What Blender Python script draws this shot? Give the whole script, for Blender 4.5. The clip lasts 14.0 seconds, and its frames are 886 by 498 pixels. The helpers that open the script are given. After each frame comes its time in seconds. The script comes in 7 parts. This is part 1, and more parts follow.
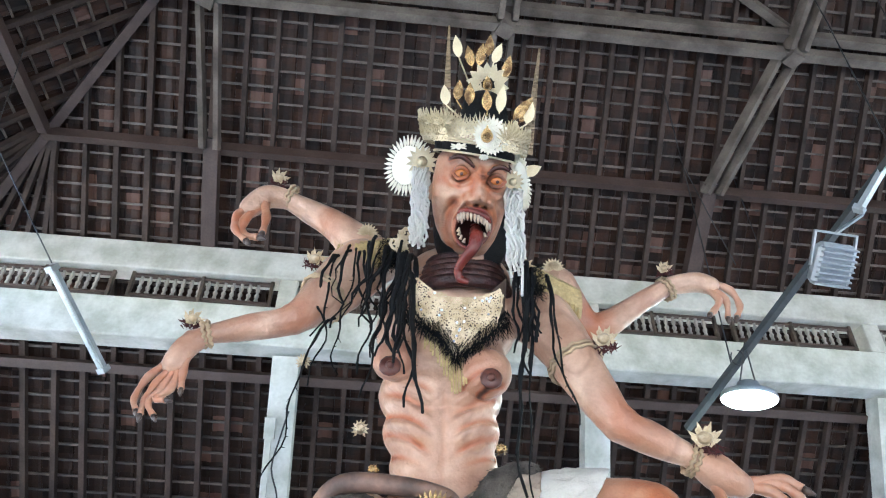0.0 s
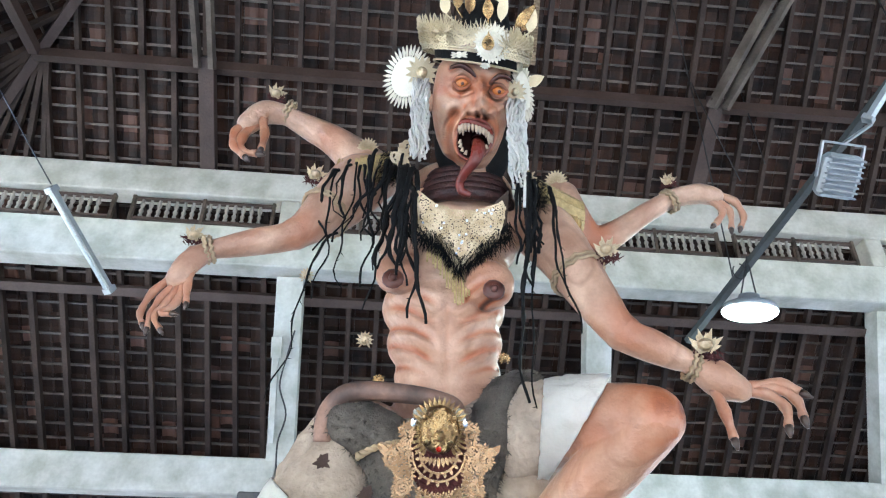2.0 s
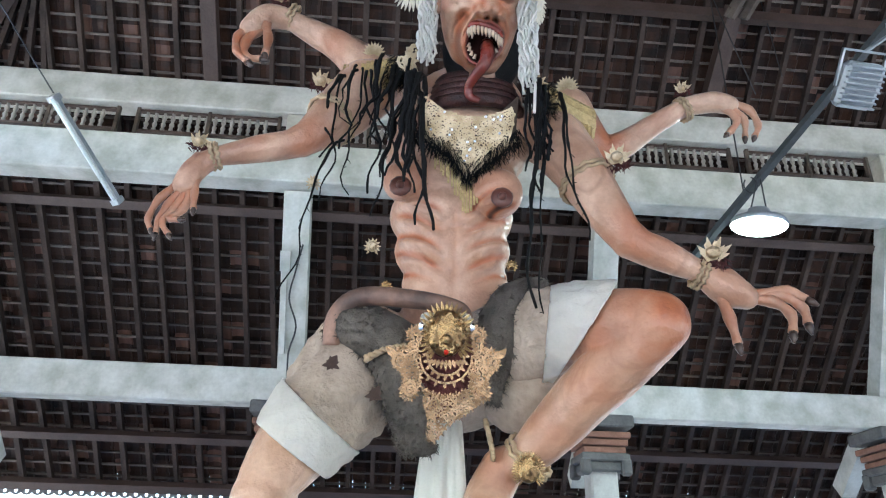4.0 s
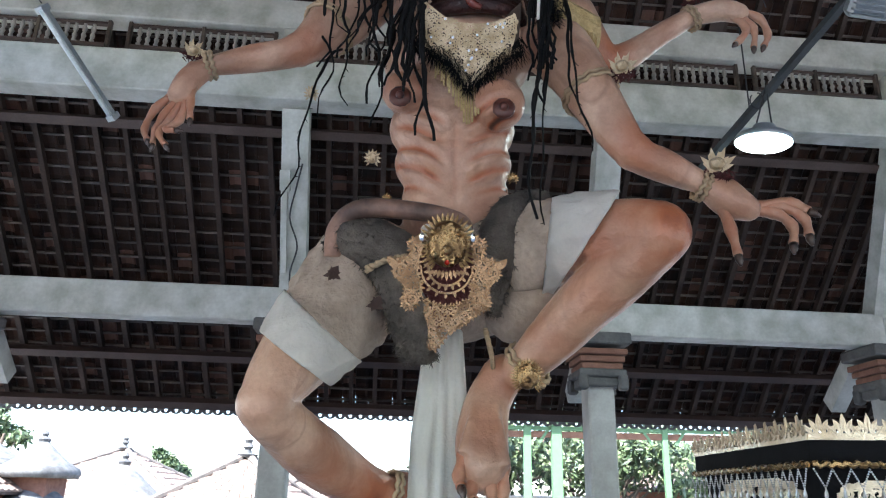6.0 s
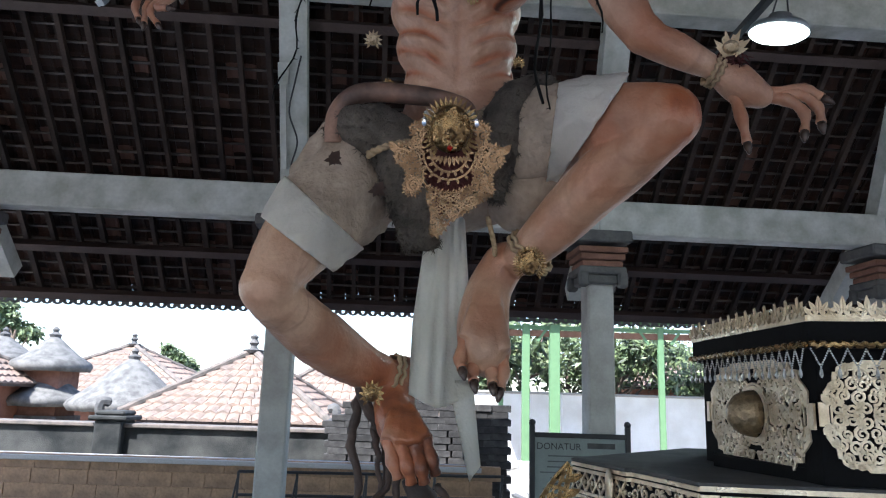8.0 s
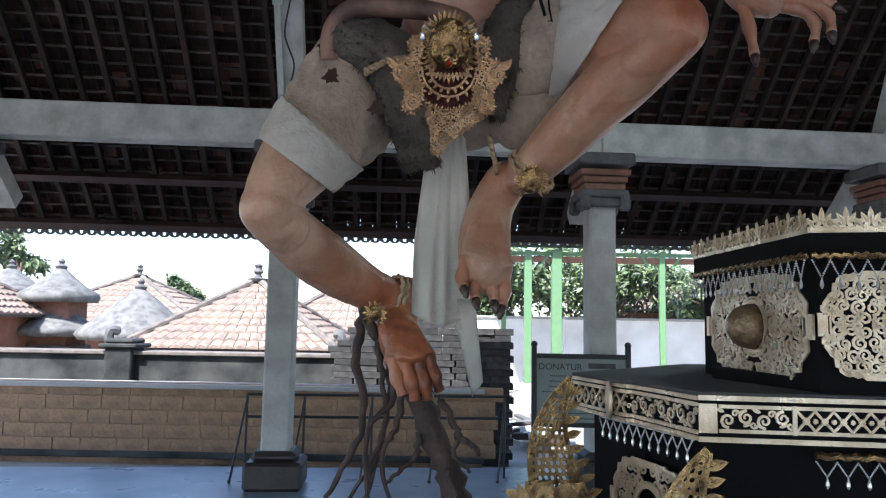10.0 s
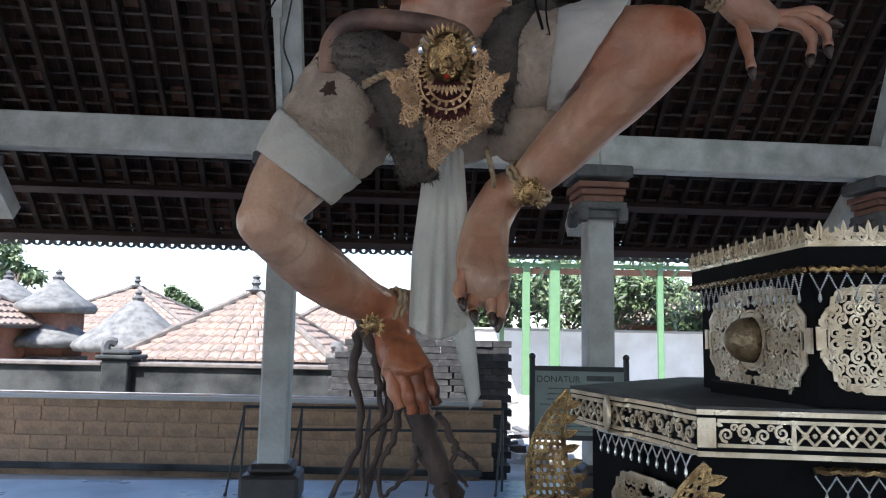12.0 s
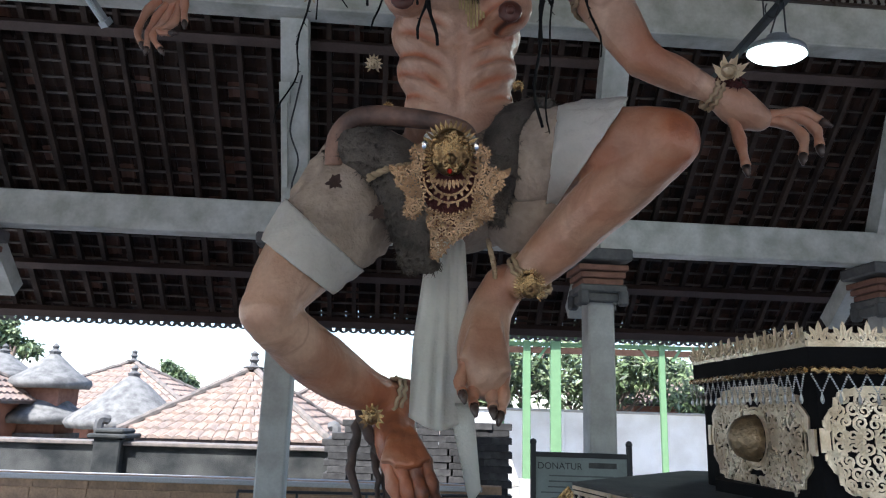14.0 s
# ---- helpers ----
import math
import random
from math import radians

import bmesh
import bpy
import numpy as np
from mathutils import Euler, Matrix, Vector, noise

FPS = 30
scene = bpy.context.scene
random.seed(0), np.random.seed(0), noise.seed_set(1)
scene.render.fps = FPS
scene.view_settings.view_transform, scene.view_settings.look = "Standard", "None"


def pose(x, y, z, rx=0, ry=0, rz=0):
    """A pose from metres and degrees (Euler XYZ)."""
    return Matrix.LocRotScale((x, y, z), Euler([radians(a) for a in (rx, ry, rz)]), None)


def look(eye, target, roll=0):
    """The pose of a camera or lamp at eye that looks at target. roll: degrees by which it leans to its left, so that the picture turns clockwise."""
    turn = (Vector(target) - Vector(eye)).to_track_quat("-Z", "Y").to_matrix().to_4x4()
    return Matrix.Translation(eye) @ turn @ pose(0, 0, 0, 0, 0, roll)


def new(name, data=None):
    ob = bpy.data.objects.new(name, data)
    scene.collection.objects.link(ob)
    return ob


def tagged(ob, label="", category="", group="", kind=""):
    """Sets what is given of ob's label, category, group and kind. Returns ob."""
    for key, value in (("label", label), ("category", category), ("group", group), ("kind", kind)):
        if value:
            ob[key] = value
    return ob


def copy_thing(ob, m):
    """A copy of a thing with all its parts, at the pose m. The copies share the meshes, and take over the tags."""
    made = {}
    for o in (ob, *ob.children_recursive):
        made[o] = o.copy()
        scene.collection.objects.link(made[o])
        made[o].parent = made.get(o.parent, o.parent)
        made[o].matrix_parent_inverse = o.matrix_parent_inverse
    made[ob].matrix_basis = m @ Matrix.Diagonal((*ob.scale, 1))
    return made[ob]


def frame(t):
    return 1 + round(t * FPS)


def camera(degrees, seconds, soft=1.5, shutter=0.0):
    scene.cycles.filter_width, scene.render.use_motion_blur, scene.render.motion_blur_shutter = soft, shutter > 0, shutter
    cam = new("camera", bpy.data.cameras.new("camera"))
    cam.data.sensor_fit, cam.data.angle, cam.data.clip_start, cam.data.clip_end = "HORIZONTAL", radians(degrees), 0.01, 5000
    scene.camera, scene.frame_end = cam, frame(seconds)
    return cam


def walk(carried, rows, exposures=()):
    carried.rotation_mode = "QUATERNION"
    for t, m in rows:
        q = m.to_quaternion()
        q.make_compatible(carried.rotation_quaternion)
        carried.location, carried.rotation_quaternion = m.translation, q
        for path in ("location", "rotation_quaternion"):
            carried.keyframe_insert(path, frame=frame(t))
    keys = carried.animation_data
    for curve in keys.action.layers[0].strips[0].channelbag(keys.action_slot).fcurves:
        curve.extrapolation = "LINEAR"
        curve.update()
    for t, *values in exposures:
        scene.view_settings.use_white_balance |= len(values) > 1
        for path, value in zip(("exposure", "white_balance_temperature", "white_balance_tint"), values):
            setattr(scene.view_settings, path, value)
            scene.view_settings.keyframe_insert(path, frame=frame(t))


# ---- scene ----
cam = camera(63.37, 14.0, soft=1.15)
# seconds, x, y, z, yaw, pitch, roll
PATH = [
    (0, -0.011, -0.197, 1.772, -1.33, 37.59, -1.31),
    (0.5, -0.012, -0.185, 1.764, -1.39, 36.21, -1.31),
    (1, -0.010, -0.173, 1.752, -1.20, 34.74, -1.16),
    (1.5, -0.009, -0.158, 1.743, -1.04, 33.14, -1.05),
    (2, -0.006, -0.146, 1.738, -0.76, 31.61, -0.85),
    (2.5, -0.003, -0.131, 1.729, -0.61, 30.13, -0.97),
    (5, -0.007, -0.089, 1.673, -0.16, 22.25, -1.40),
    (5.5, -0.007, -0.080, 1.662, -0.08, 20.88, -1.42),
    (6, -0.005, -0.069, 1.649, -0.28, 19.30, -1.32),
    (6.5, -0.004, -0.059, 1.636, -0.47, 17.80, -1.44),
    (7, -0.004, -0.049, 1.621, -0.24, 15.74, -1.43),
    (7.5, -0.006, -0.033, 1.605, -0.17, 13.42, -1.47),
    (8, -0.007, -0.022, 1.591, -0.26, 11.66, -1.70),
    (8.5, -0.003, -0.011, 1.579, -0.03, 9.95, -1.20),
    (9, -0.003, -0.008, 1.567, 0.04, 8.36, -0.94),
    (10.25, -0.001, -0.003, 1.557, 0.02, 5.8, -1.05),
    (11.5, 0.000, 0.000, 1.550, -0.00, 6.00, -1.13),
    (12, 0.000, -0.000, 1.563, -0.13, 6.87, -1.11),
    (12.5, -0.003, -0.011, 1.581, -0.38, 9.25, -1.55),
    (13, -0.004, -0.019, 1.593, -0.42, 10.68, -1.42),
    (13.5, -0.003, -0.024, 1.604, -0.33, 11.90, -1.53),
    (14, -0.006, -0.032, 1.618, -0.21, 12.89, -1.69),
]
walk(cam, [(t, pose(x, y, z, 90 + pitch, roll, yaw)) for t, x, y, z, yaw, pitch, roll in PATH],
     [(0, 3.65, 5650, 6), (2.5, 3.5, 5650, 6), (5, 2.95, 5650, 8), (6.5, 2.2, 5750, 10), (7.5, 1.75, 5750, 11), (9, 1.65, 5800, 12), (11.5, 1.6, 5800, 12), (12.5, 1.55, 5800, 12), (14, 1.6, 5800, 12)])

# ---- light: bright hazy day outside, shade under the roof ----
world = bpy.data.worlds.new("world")
scene.world = world
world.use_nodes = True
wn = world.node_tree
sky = wn.nodes.new("ShaderNodeTexSky")
sky.sky_type, sky.sun_disc = "NISHITA", False
sky.sun_elevation, sky.sun_rotation = radians(52), radians(211)
sky.dust_density, sky.air_density = 1.0, 1.0
wn.nodes["Background"].inputs[1].default_value = 0.15
wn.links.new(sky.outputs[0], wn.nodes["Background"].inputs[0])
sun = new("sun", bpy.data.lights.new("sun", "SUN"))
sun.data.energy, sun.data.angle, sun.data.color = 5.0, radians(0.6), (1, 0.95, 0.86)
sun.matrix_world = look((-6, -10, 15), (0, 0, 0))

# ---- building kit ----
BX = pose(-1.6, 7.0, 0, 0, 0, math.degrees(math.atan(0.08)))   # the hall: u along the front row of columns, v outward


def part(name, bm, mat, parent=None, label="", m=None, smooth=False):
    """Links a bmesh as one mesh object, under a thing or on its own."""
    me = bpy.data.meshes.new(name)
    bmesh.ops.recalc_face_normals(bm, faces=bm.faces)
    if m is not None:
        bm.transform(m)
    bm.to_mesh(me)
    bm.free()
    for k in (mat if isinstance(mat, (list, tuple)) else [mat]):
        me.materials.append(k)
    if smooth:
        me.shade_smooth()
    ob = new(name, me)
    if parent is not None:
        ob.parent = parent
    return tagged(ob, label)


def thing(name, label, category, group="", kind="", at=None):
    ob = new(name)
    if at is not None:
        ob.matrix_world = at
    return tagged(ob, label, category, group, kind)


def box(bm, c, s, rot=(0, 0, 0), bev=0.0, mi=0):
    r = bmesh.ops.create_cube(bm, size=1)
    vs = r["verts"]
    bmesh.ops.scale(bm, vec=s, verts=vs)
    if bev:
        es = list({e for v in vs for e in v.link_edges})
        g = bmesh.ops.bevel(bm, geom=es, offset=bev, segments=1, affect="EDGES")
        vs = list({v for f in g["faces"] for v in f.verts} | {v for v in vs if v.is_valid})
    bmesh.ops.transform(bm, matrix=pose(*c, *rot), verts=vs)
    if mi:
        for f in {f for v in vs for f in v.link_faces}:
            f.material_index = mi
    return vs


def bar(bm, a, b, w, h, up=(0, 0, 1), mi=0):
    """A rectangular stick from a to b."""
    a, b, up = Vector(a), Vector(b), Vector(up)
    d = (b - a).normalized()
    s = d.cross(up).normalized() * w / 2
    t = s.cross(d).normalized() * h / 2
    vs = [bm.verts.new(p + i * s + j * t) for p in (a, b) for i, j in ((-1, -1), (1, -1), (1, 1), (-1, 1))]
    fs = [(0, 1, 2, 3), (7, 6, 5, 4)] + [(i, i + 4, (i + 1) % 4 + 4, (i + 1) % 4) for i in range(4)]
    for f in fs:
        bm.faces.new([vs[k] for k in f]).material_index = mi


def tube(bm, pts, rad, n=10, mi=0, cap=True, flat=1.0):
    """A round limb along pts with a radius at each."""
    pts = [Vector(p) for p in pts]
    if not isinstance(rad, (list, tuple)):
        rad = [rad] * len(pts)
    rings, ref = [], None
    for i, p in enumerate(pts):
        d = (pts[min(i + 1, len(pts) - 1)] - pts[max(i - 1, 0)]).normalized()
        if ref is None:
            ref = d.orthogonal().normalized()
        ref = (ref - d * ref.dot(d)).normalized()
        w = d.cross(ref)
        rings.append([bm.verts.new(p + rad[i] * (math.cos(a) * ref + flat * math.sin(a) * w))
                      for a in (2 * math.pi * k / n for k in range(n))])
    for a, b in zip(rings, rings[1:]):
        for k in range(n):
            bm.faces.new((a[k], a[(k + 1) % n], b[(k + 1) % n], b[k])).material_index = mi
    if cap:
        bm.faces.new(rings[0][::-1]).material_index = mi
        bm.faces.new(rings[-1]).material_index = mi


def ball(bm, c, r, m=None, sub=2, mi=0):
    g = bmesh.ops.create_icosphere(bm, subdivisions=sub, radius=1)
    s = r if isinstance(r, (tuple, list)) else (r, r, r)
    mm = Matrix.Translation(c) @ (m or Matrix()) @ Matrix.Diagonal((*s, 1))
    bmesh.ops.transform(bm, matrix=mm, verts=g["verts"])
    for f in {f for v in g["verts"] for f in v.link_faces}:
        f.material_index = mi


def spin(bm, prof, c=(0, 0, 0), n=24, mi=0, m=None):
    """A turned shape: profile of (radius, height)."""
    rings = []
    for r, z in prof:
        ring = [Vector((r * math.cos(2 * math.pi * k / n), r * math.sin(2 * math.pi * k / n), z)) for k in range(n)]
        rings.append([bm.verts.new((m @ v if m else v) + Vector(c)) for v in ring])
    for a, b in zip(rings, rings[1:]):
        for k in range(n):
            bm.faces.new((a[k], a[(k + 1) % n], b[(k + 1) % n], b[k])).material_index = mi
    for ring in (rings[0][::-1], rings[-1]):
        bm.faces.new(ring).material_index = mi


def plate(bm, outline, thick, m=None, mi=0, hole=None):
    """A flat cut sheet from a 2D outline (x, z), as thick as given, facing -y."""
    n = len(outline)
    m = m or Matrix()
    a = [bm.verts.new(m @ Vector((x, 0, z))) for x, z in outline]
    b = [bm.verts.new(m @ Vector((x, thick, z))) for x, z in outline]
    if hole is None:
        bm.faces.new(a).material_index = mi
        bm.faces.new(b[::-1]).material_index = mi
    else:
        c = [bm.verts.new(m @ Vector((x, 0, z))) for x, z in hole]
        d = [bm.verts.new(m @ Vector((x, thick, z))) for x, z in hole]
        for k in range(n):
            j = (k + 1) % n
            for q in ((a[k], a[j], c[j], c[k]), (b[j], b[k], d[k], d[j]), (c[k], c[j], d[j], d[k])):
                bm.faces.new(q).material_index = mi
    for k in range(n):
        bm.faces.new((a[k], b[k], b[(k + 1) % n], a[(k + 1) % n])).material_index = mi


def curve_pts(pts, n=6):
    """A smooth line through pts."""
    P = [Vector(p) for p in pts]
    out = []
    for i in range(len(P) - 1):
        p0, p1, p2, p3 = P[max(i - 1, 0)], P[i], P[i + 1], P[min(i + 2, len(P) - 1)]
        for k in range(n):
            t = k / n
            out.append(0.5 * (2 * p1 + (p2 - p0) * t + (2 * p0 - 5 * p1 + 4 * p2 - p3) * t * t + (3 * p1 - p0 - 3 * p2 + p3) * t ** 3))
    return out + [P[-1]]


# ---- materials ----
def mat(name, col, rough=0.7, metal=0.0, var=0.25, scale=6.0, bump=0.15, fine=60.0, tint=None, per=None, spec=0.5):
    """A surface with stains (large noise), grain (fine noise) and relief; tint: a second colour for the stains; per: island or object."""
    m = bpy.data.materials.new(name)
    m.use_nodes = True
    t = m.node_tree
    b = t.nodes["Principled BSDF"]
    co = t.nodes.new("ShaderNodeTexCoord")
    n1, n2 = t.nodes.new("ShaderNodeTexNoise"), t.nodes.new("ShaderNodeTexNoise")
    n1.inputs["Scale"].default_value, n1.inputs["Detail"].default_value = scale, 6
    n2.inputs["Scale"].default_value, n2.inputs["Detail"].default_value = fine, 3
    for n in (n1, n2):
        t.links.new(co.outputs["Object"], n.inputs["Vector"])
    mix = t.nodes.new("ShaderNodeMix")
    mix.data_type = "RGBA"
    c2 = tint or tuple(c * (1 - var) for c in col)
    mix.inputs["A"].default_value, mix.inputs["B"].default_value = (*col, 1), (*c2, 1)
    ramp = t.nodes.new("ShaderNodeMapRange")
    ramp.inputs["From Min"].default_value, ramp.inputs["From Max"].default_value = 0.38, 0.66
    t.links.new(n1.outputs["Fac"], ramp.inputs["Value"])
    t.links.new(ramp.outputs["Result"], mix.inputs["Factor"])
    hsv = t.nodes.new("ShaderNodeHueSaturation")
    t.links.new(mix.outputs["Result"], hsv.inputs["Color"])
    val = t.nodes.new("ShaderNodeMapRange")
    val.inputs["To Min"].default_value, val.inputs["To Max"].default_value = 1 - var, 1 + var
    t.links.new(n2.outputs["Fac"], val.inputs["Value"])
    src = val.outputs["Result"]
    if per:
        rnd = t.nodes.new("ShaderNodeNewGeometry" if per == "island" else "ShaderNodeObjectInfo")
        r = rnd.outputs["Random Per Island" if per == "island" else "Random"]
        mr = t.nodes.new("ShaderNodeMapRange")
        mr.inputs["To Min"].default_value, mr.inputs["To Max"].default_value = 0.55, 1.45
        t.links.new(r, mr.inputs["Value"])
        mu = t.nodes.new("ShaderNodeMath")
        mu.operation = "MULTIPLY"
        t.links.new(src, mu.inputs[0]), t.links.new(mr.outputs["Result"], mu.inputs[1])
        src = mu.outputs["Value"]
    t.links.new(src, hsv.inputs["Value"])
    t.links.new(hsv.outputs["Color"], b.inputs["Base Color"])
    b.inputs["Metallic"].default_value, b.inputs["Specular IOR Level"].default_value = metal, spec
    rr = t.nodes.new("ShaderNodeMapRange")
    rr.inputs["To Min"].default_value, rr.inputs["To Max"].default_value = max(rough - 0.12, 0.03), min(rough + 0.12, 1)
    t.links.new(n1.outputs["Fac"], rr.inputs["Value"])
    t.links.new(rr.outputs["Result"], b.inputs["Roughness"])
    if bump:
        bp = t.nodes.new("ShaderNodeBump")
        bp.inputs["Strength"].default_value, bp.inputs["Distance"].default_value = bump, 0.01
        t.links.new(n2.outputs["Fac"], bp.inputs["Height"])
        t.links.new(bp.outputs["Normal"], b.inputs["Normal"])
    return m


def glow(name, col, strength):
    m = bpy.data.materials.new(name)
    m.use_nodes = True
    b = m.node_tree.nodes["Principled BSDF"]
    b.inputs["Emission Color"].default_value, b.inputs["Emission Strength"].default_value = (*col, 1), strength
    b.inputs["Base Color"].default_value = (*col, 1)
    return m


M_white = mat("chalky white paint", (0.55, 0.55, 0.51), 0.75, var=0.16, scale=3.5, tint=(0.36, 0.36, 0.31), fine=30)
M_plaster = mat("grey-white plaster", (0.42, 0.42, 0.4), 0.8, var=0.14, scale=3, tint=(0.3, 0.29, 0.27), fine=40)
M_wood = mat("old dark brown timber", (0.045, 0.027, 0.021), 0.6, var=0.3, scale=4, tint=(0.065, 0.042, 0.035), fine=45, bump=0.3)
M_raft = mat("dusty brown rafter wood", (0.066, 0.044, 0.035), 0.65, var=0.4, scale=3, tint=(0.028, 0.02, 0.017), fine=50, bump=0.3, per="island", spec=0.25)
M_beamwood = mat("weathered grey truss timber", (0.15, 0.125, 0.105), 0.8, var=0.3, scale=3, tint=(0.06, 0.048, 0.04), fine=50, bump=0.3)
M_batten = mat("dusty grey battens", (0.085, 0.064, 0.05), 0.5, var=0.4, scale=9, tint=(0.035, 0.026, 0.021), fine=60, per="island")
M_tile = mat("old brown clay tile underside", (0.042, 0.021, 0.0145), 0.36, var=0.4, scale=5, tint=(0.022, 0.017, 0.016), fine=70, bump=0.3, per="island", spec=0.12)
M_tilered = mat("red clay tile underside", (0.085, 0.036, 0.023), 0.55, var=0.25, scale=6, tint=(0.1, 0.045, 0.03), fine=70, bump=0.3)
M_deck = mat("dark tile backing", (0.025, 0.018, 0.015), 0.8, var=0.3, scale=2)
M_floor = mat("pale blue-grey polished floor tile", (0.27, 0.31, 0.355), 0.3, var=0.1, scale=2, tint=(0.2, 0.235, 0.275), fine=20, bump=0.03)
M_ground = mat("dusty grey yard ground", (0.3, 0.28, 0.25), 0.9, var=0.25, scale=1.5, tint=(0.22, 0.2, 0.17), fine=40, bump=0.4)
M_stone = mat("dark carved stone", (0.12, 0.115, 0.11), 0.85, var=0.35, scale=5, tint=(0.07, 0.07, 0.07), fine=40, bump=0.5)
M_plinth = mat("dark brown polished stone", (0.035, 0.026, 0.024), 0.45, var=0.35, scale=5, tint=(0.022, 0.018, 0.018), fine=40, bump=0.3)
M_brick = mat("orange red brick", (0.22, 0.105, 0.07), 0.85, var=0.25, scale=8, fine=60, bump=0.4)
M_steel = mat("galvanised steel", (0.42, 0.44, 0.45), 0.45, metal=0.6, var=0.15, scale=8, bump=0.05)
M_black = mat("black painted metal", (0.02, 0.02, 0.022), 0.5, var=0.2, scale=8, bump=0.05)

# ---- the hall: floor, columns, beams and two tiled roofs ----
def setting(name, bm, m, label, cat, at=BX, **k):
    return tagged(part(name, bm, m, None, label, at, **k), label, cat, kind="structure")


VC, ZL0, ZL1, ZU0, ZU1 = -0.9, 5.26, 5.70, 6.06, 6.40     # the upper ring: its plane, lower and upper beams
UW, UE = -3.5, 9.8                                        # its ends
VB = -10.1                                                # its far side, behind the camera

bm = bmesh.new()
box(bm, (2.5, -5.6, -0.2), (17, 13.0, 0.4), bev=0.02)
setting("floor", bm, M_floor, "pale blue-grey tiled hall floor, slightly shiny", "floor")
bm = bmesh.new()
for v in bmesh.ops.create_grid(bm, x_segments=30, y_segments=30, size=400)["verts"]:
    v.co.z = -0.4
setting("ground", bm, M_ground, "dusty grey yard ground beyond the hall floor", "ground", at=None)

COLS = [-6.2, -3.1, 0.03, 3.18, 6.3, 9.4, 12.5]


def column():
    c = thing("column", "white plastered column on a dark stone plinth, brick capital", "column", "columns of the front row")
    bm = bmesh.new()
    box(bm, (0, 0, 1.55), (0.27, 0.27, 2.5), bev=0.02)
    part("shaft", bm, M_plaster, c)
    bm = bmesh.new()
    box(bm, (0, 0, 0.13), (0.54, 0.54, 0.26), bev=0.03)
    box(bm, (0, 0, 0.3), (0.42, 0.42, 0.1), bev=0.04)
    part("plinth", bm, M_plinth, c, "dark stepped stone plinth")
    bm = bmesh.new()
    box(bm, (0, 0, 2.8), (0.4, 0.4, 0.1), bev=0.015)
    box(bm, (0, 0, 2.88), (0.48, 0.48, 0.08), bev=0.015)
    for sx in (-1, 1):
        for sy in (-1, 1):
            box(bm, (sx * 0.2, sy * 0.2, 2.79), (0.1, 0.1, 0.16), bev=0.02)
    box(bm, (0, 0, 3.22), (0.58, 0.58, 0.12), bev=0.015)
    cap = part("capital", bm, M_stone, c, "stepped capital of dark stone and red brick")
    for k, w in enumerate((0.42, 0.46, 0.51)):
        bm = bmesh.new()
        box(bm, (0, 0, 2.95 + k * 0.07), (w, w, 0.06), bev=0.008)
        part("brick", bm, M_brick, cap)
    return c


first = column()
first.matrix_world = BX @ pose(COLS[0], 0, 0)
for u in COLS[1:]:
    copy_thing(first, BX @ pose(u, 0, 0))

for name, v in (("beam_front", 0.0), ("beam_back", -11.0)):
    bm = bmesh.new()
    for a, b in zip(COLS, COLS[1:]):
        box(bm, ((a + b) / 2, v, 3.46), (b - a - 0.004, 0.24, 0.35), bev=0.012)
    setting(name, bm, M_white, "white painted main beam on the columns", "beam")

# leaning posts from the main beam up to the upper ring
for u in COLS[1:6]:
    bm = bmesh.new()
    bar(bm, (u + 0.03, -0.02, 3.63), (u, VC + 0.1, 5.27), 0.26, 0.2, up=(0, 1, 0.3))
    tagged(part("leaning_post", bm, M_white, None, "", BX), "white painted leaning post above the main beam", "post", "leaning posts")
# brackets that carry the eaves
for u in COLS[1:6]:
    bm = bmesh.new()
    bar(bm, (u, 0.1, 3.55), (u + 0.02, 1.0, 2.8), 0.17, 0.2)
    tagged(part("eave_bracket", bm, M_white, None, "", BX), "white painted sloping bracket under the eaves", "bracket", "eave brackets")

for name, v0, z0, z1, d in (("ring_beam_lower", VC, ZL0, ZL1, 0.26), ("ring_beam_upper", VC, ZU0, ZU1, 0.26),
                            ("ring_beam_lower_back", VB, ZL0, ZL1, 0.26), ("ring_beam_upper_back", VB, ZU0, ZU1, 0.26)):
    bm = bmesh.new()
    box(bm, ((UW + UE) / 2, v0, (z0 + z1) / 2), (UE - UW, d, z1 - z0), bev=0.012)
    setting(name, bm, M_white, "chalky white ring beam under the upper roof", "beam")
for name, u in (("ring_beam_west", UW), ("ring_beam_east", UE)):
    bm = bmesh.new()
    for z0, z1 in ((ZL0, ZL1), (ZU0, ZU1)):
        box(bm, (u, (VC + VB) / 2, (z0 + z1) / 2), (0.26, VC - VB - 0.27, z1 - z0), bev=0.012)
    setting(name, bm, M_white, "chalky white ring beam under the upper roof", "beam")

# ---- roofs ----
def roof(name, A, B, C, D, rows, cols, label, detail=True):
    """A roof face: A-B along the eaves, D-C along the top; seen from below."""
    A, B, C, D = (Vector(p) for p in (A, B, C, D))
    n = (B - A).cross(D - A).normalized()
    n = -n if n.z > 0 else n                      # downward
    bm = bmesh.new()
    for q in ((A, B, C, D),):
        lo = [bm.verts.new(p + Vector((0, 0, 0.14))) for p in q]
        hi = [bm.verts.new(p + Vector((0, 0, 0.2))) for p in q]
        bm.faces.new(lo), bm.faces.new(hi[::-1])
        for k in range(4):
            bm.faces.new((lo[k], hi[k], hi[(k + 1) % 4], lo[(k + 1) % 4]))
    return setting(name, bm, M_deck, label, "roof"), n


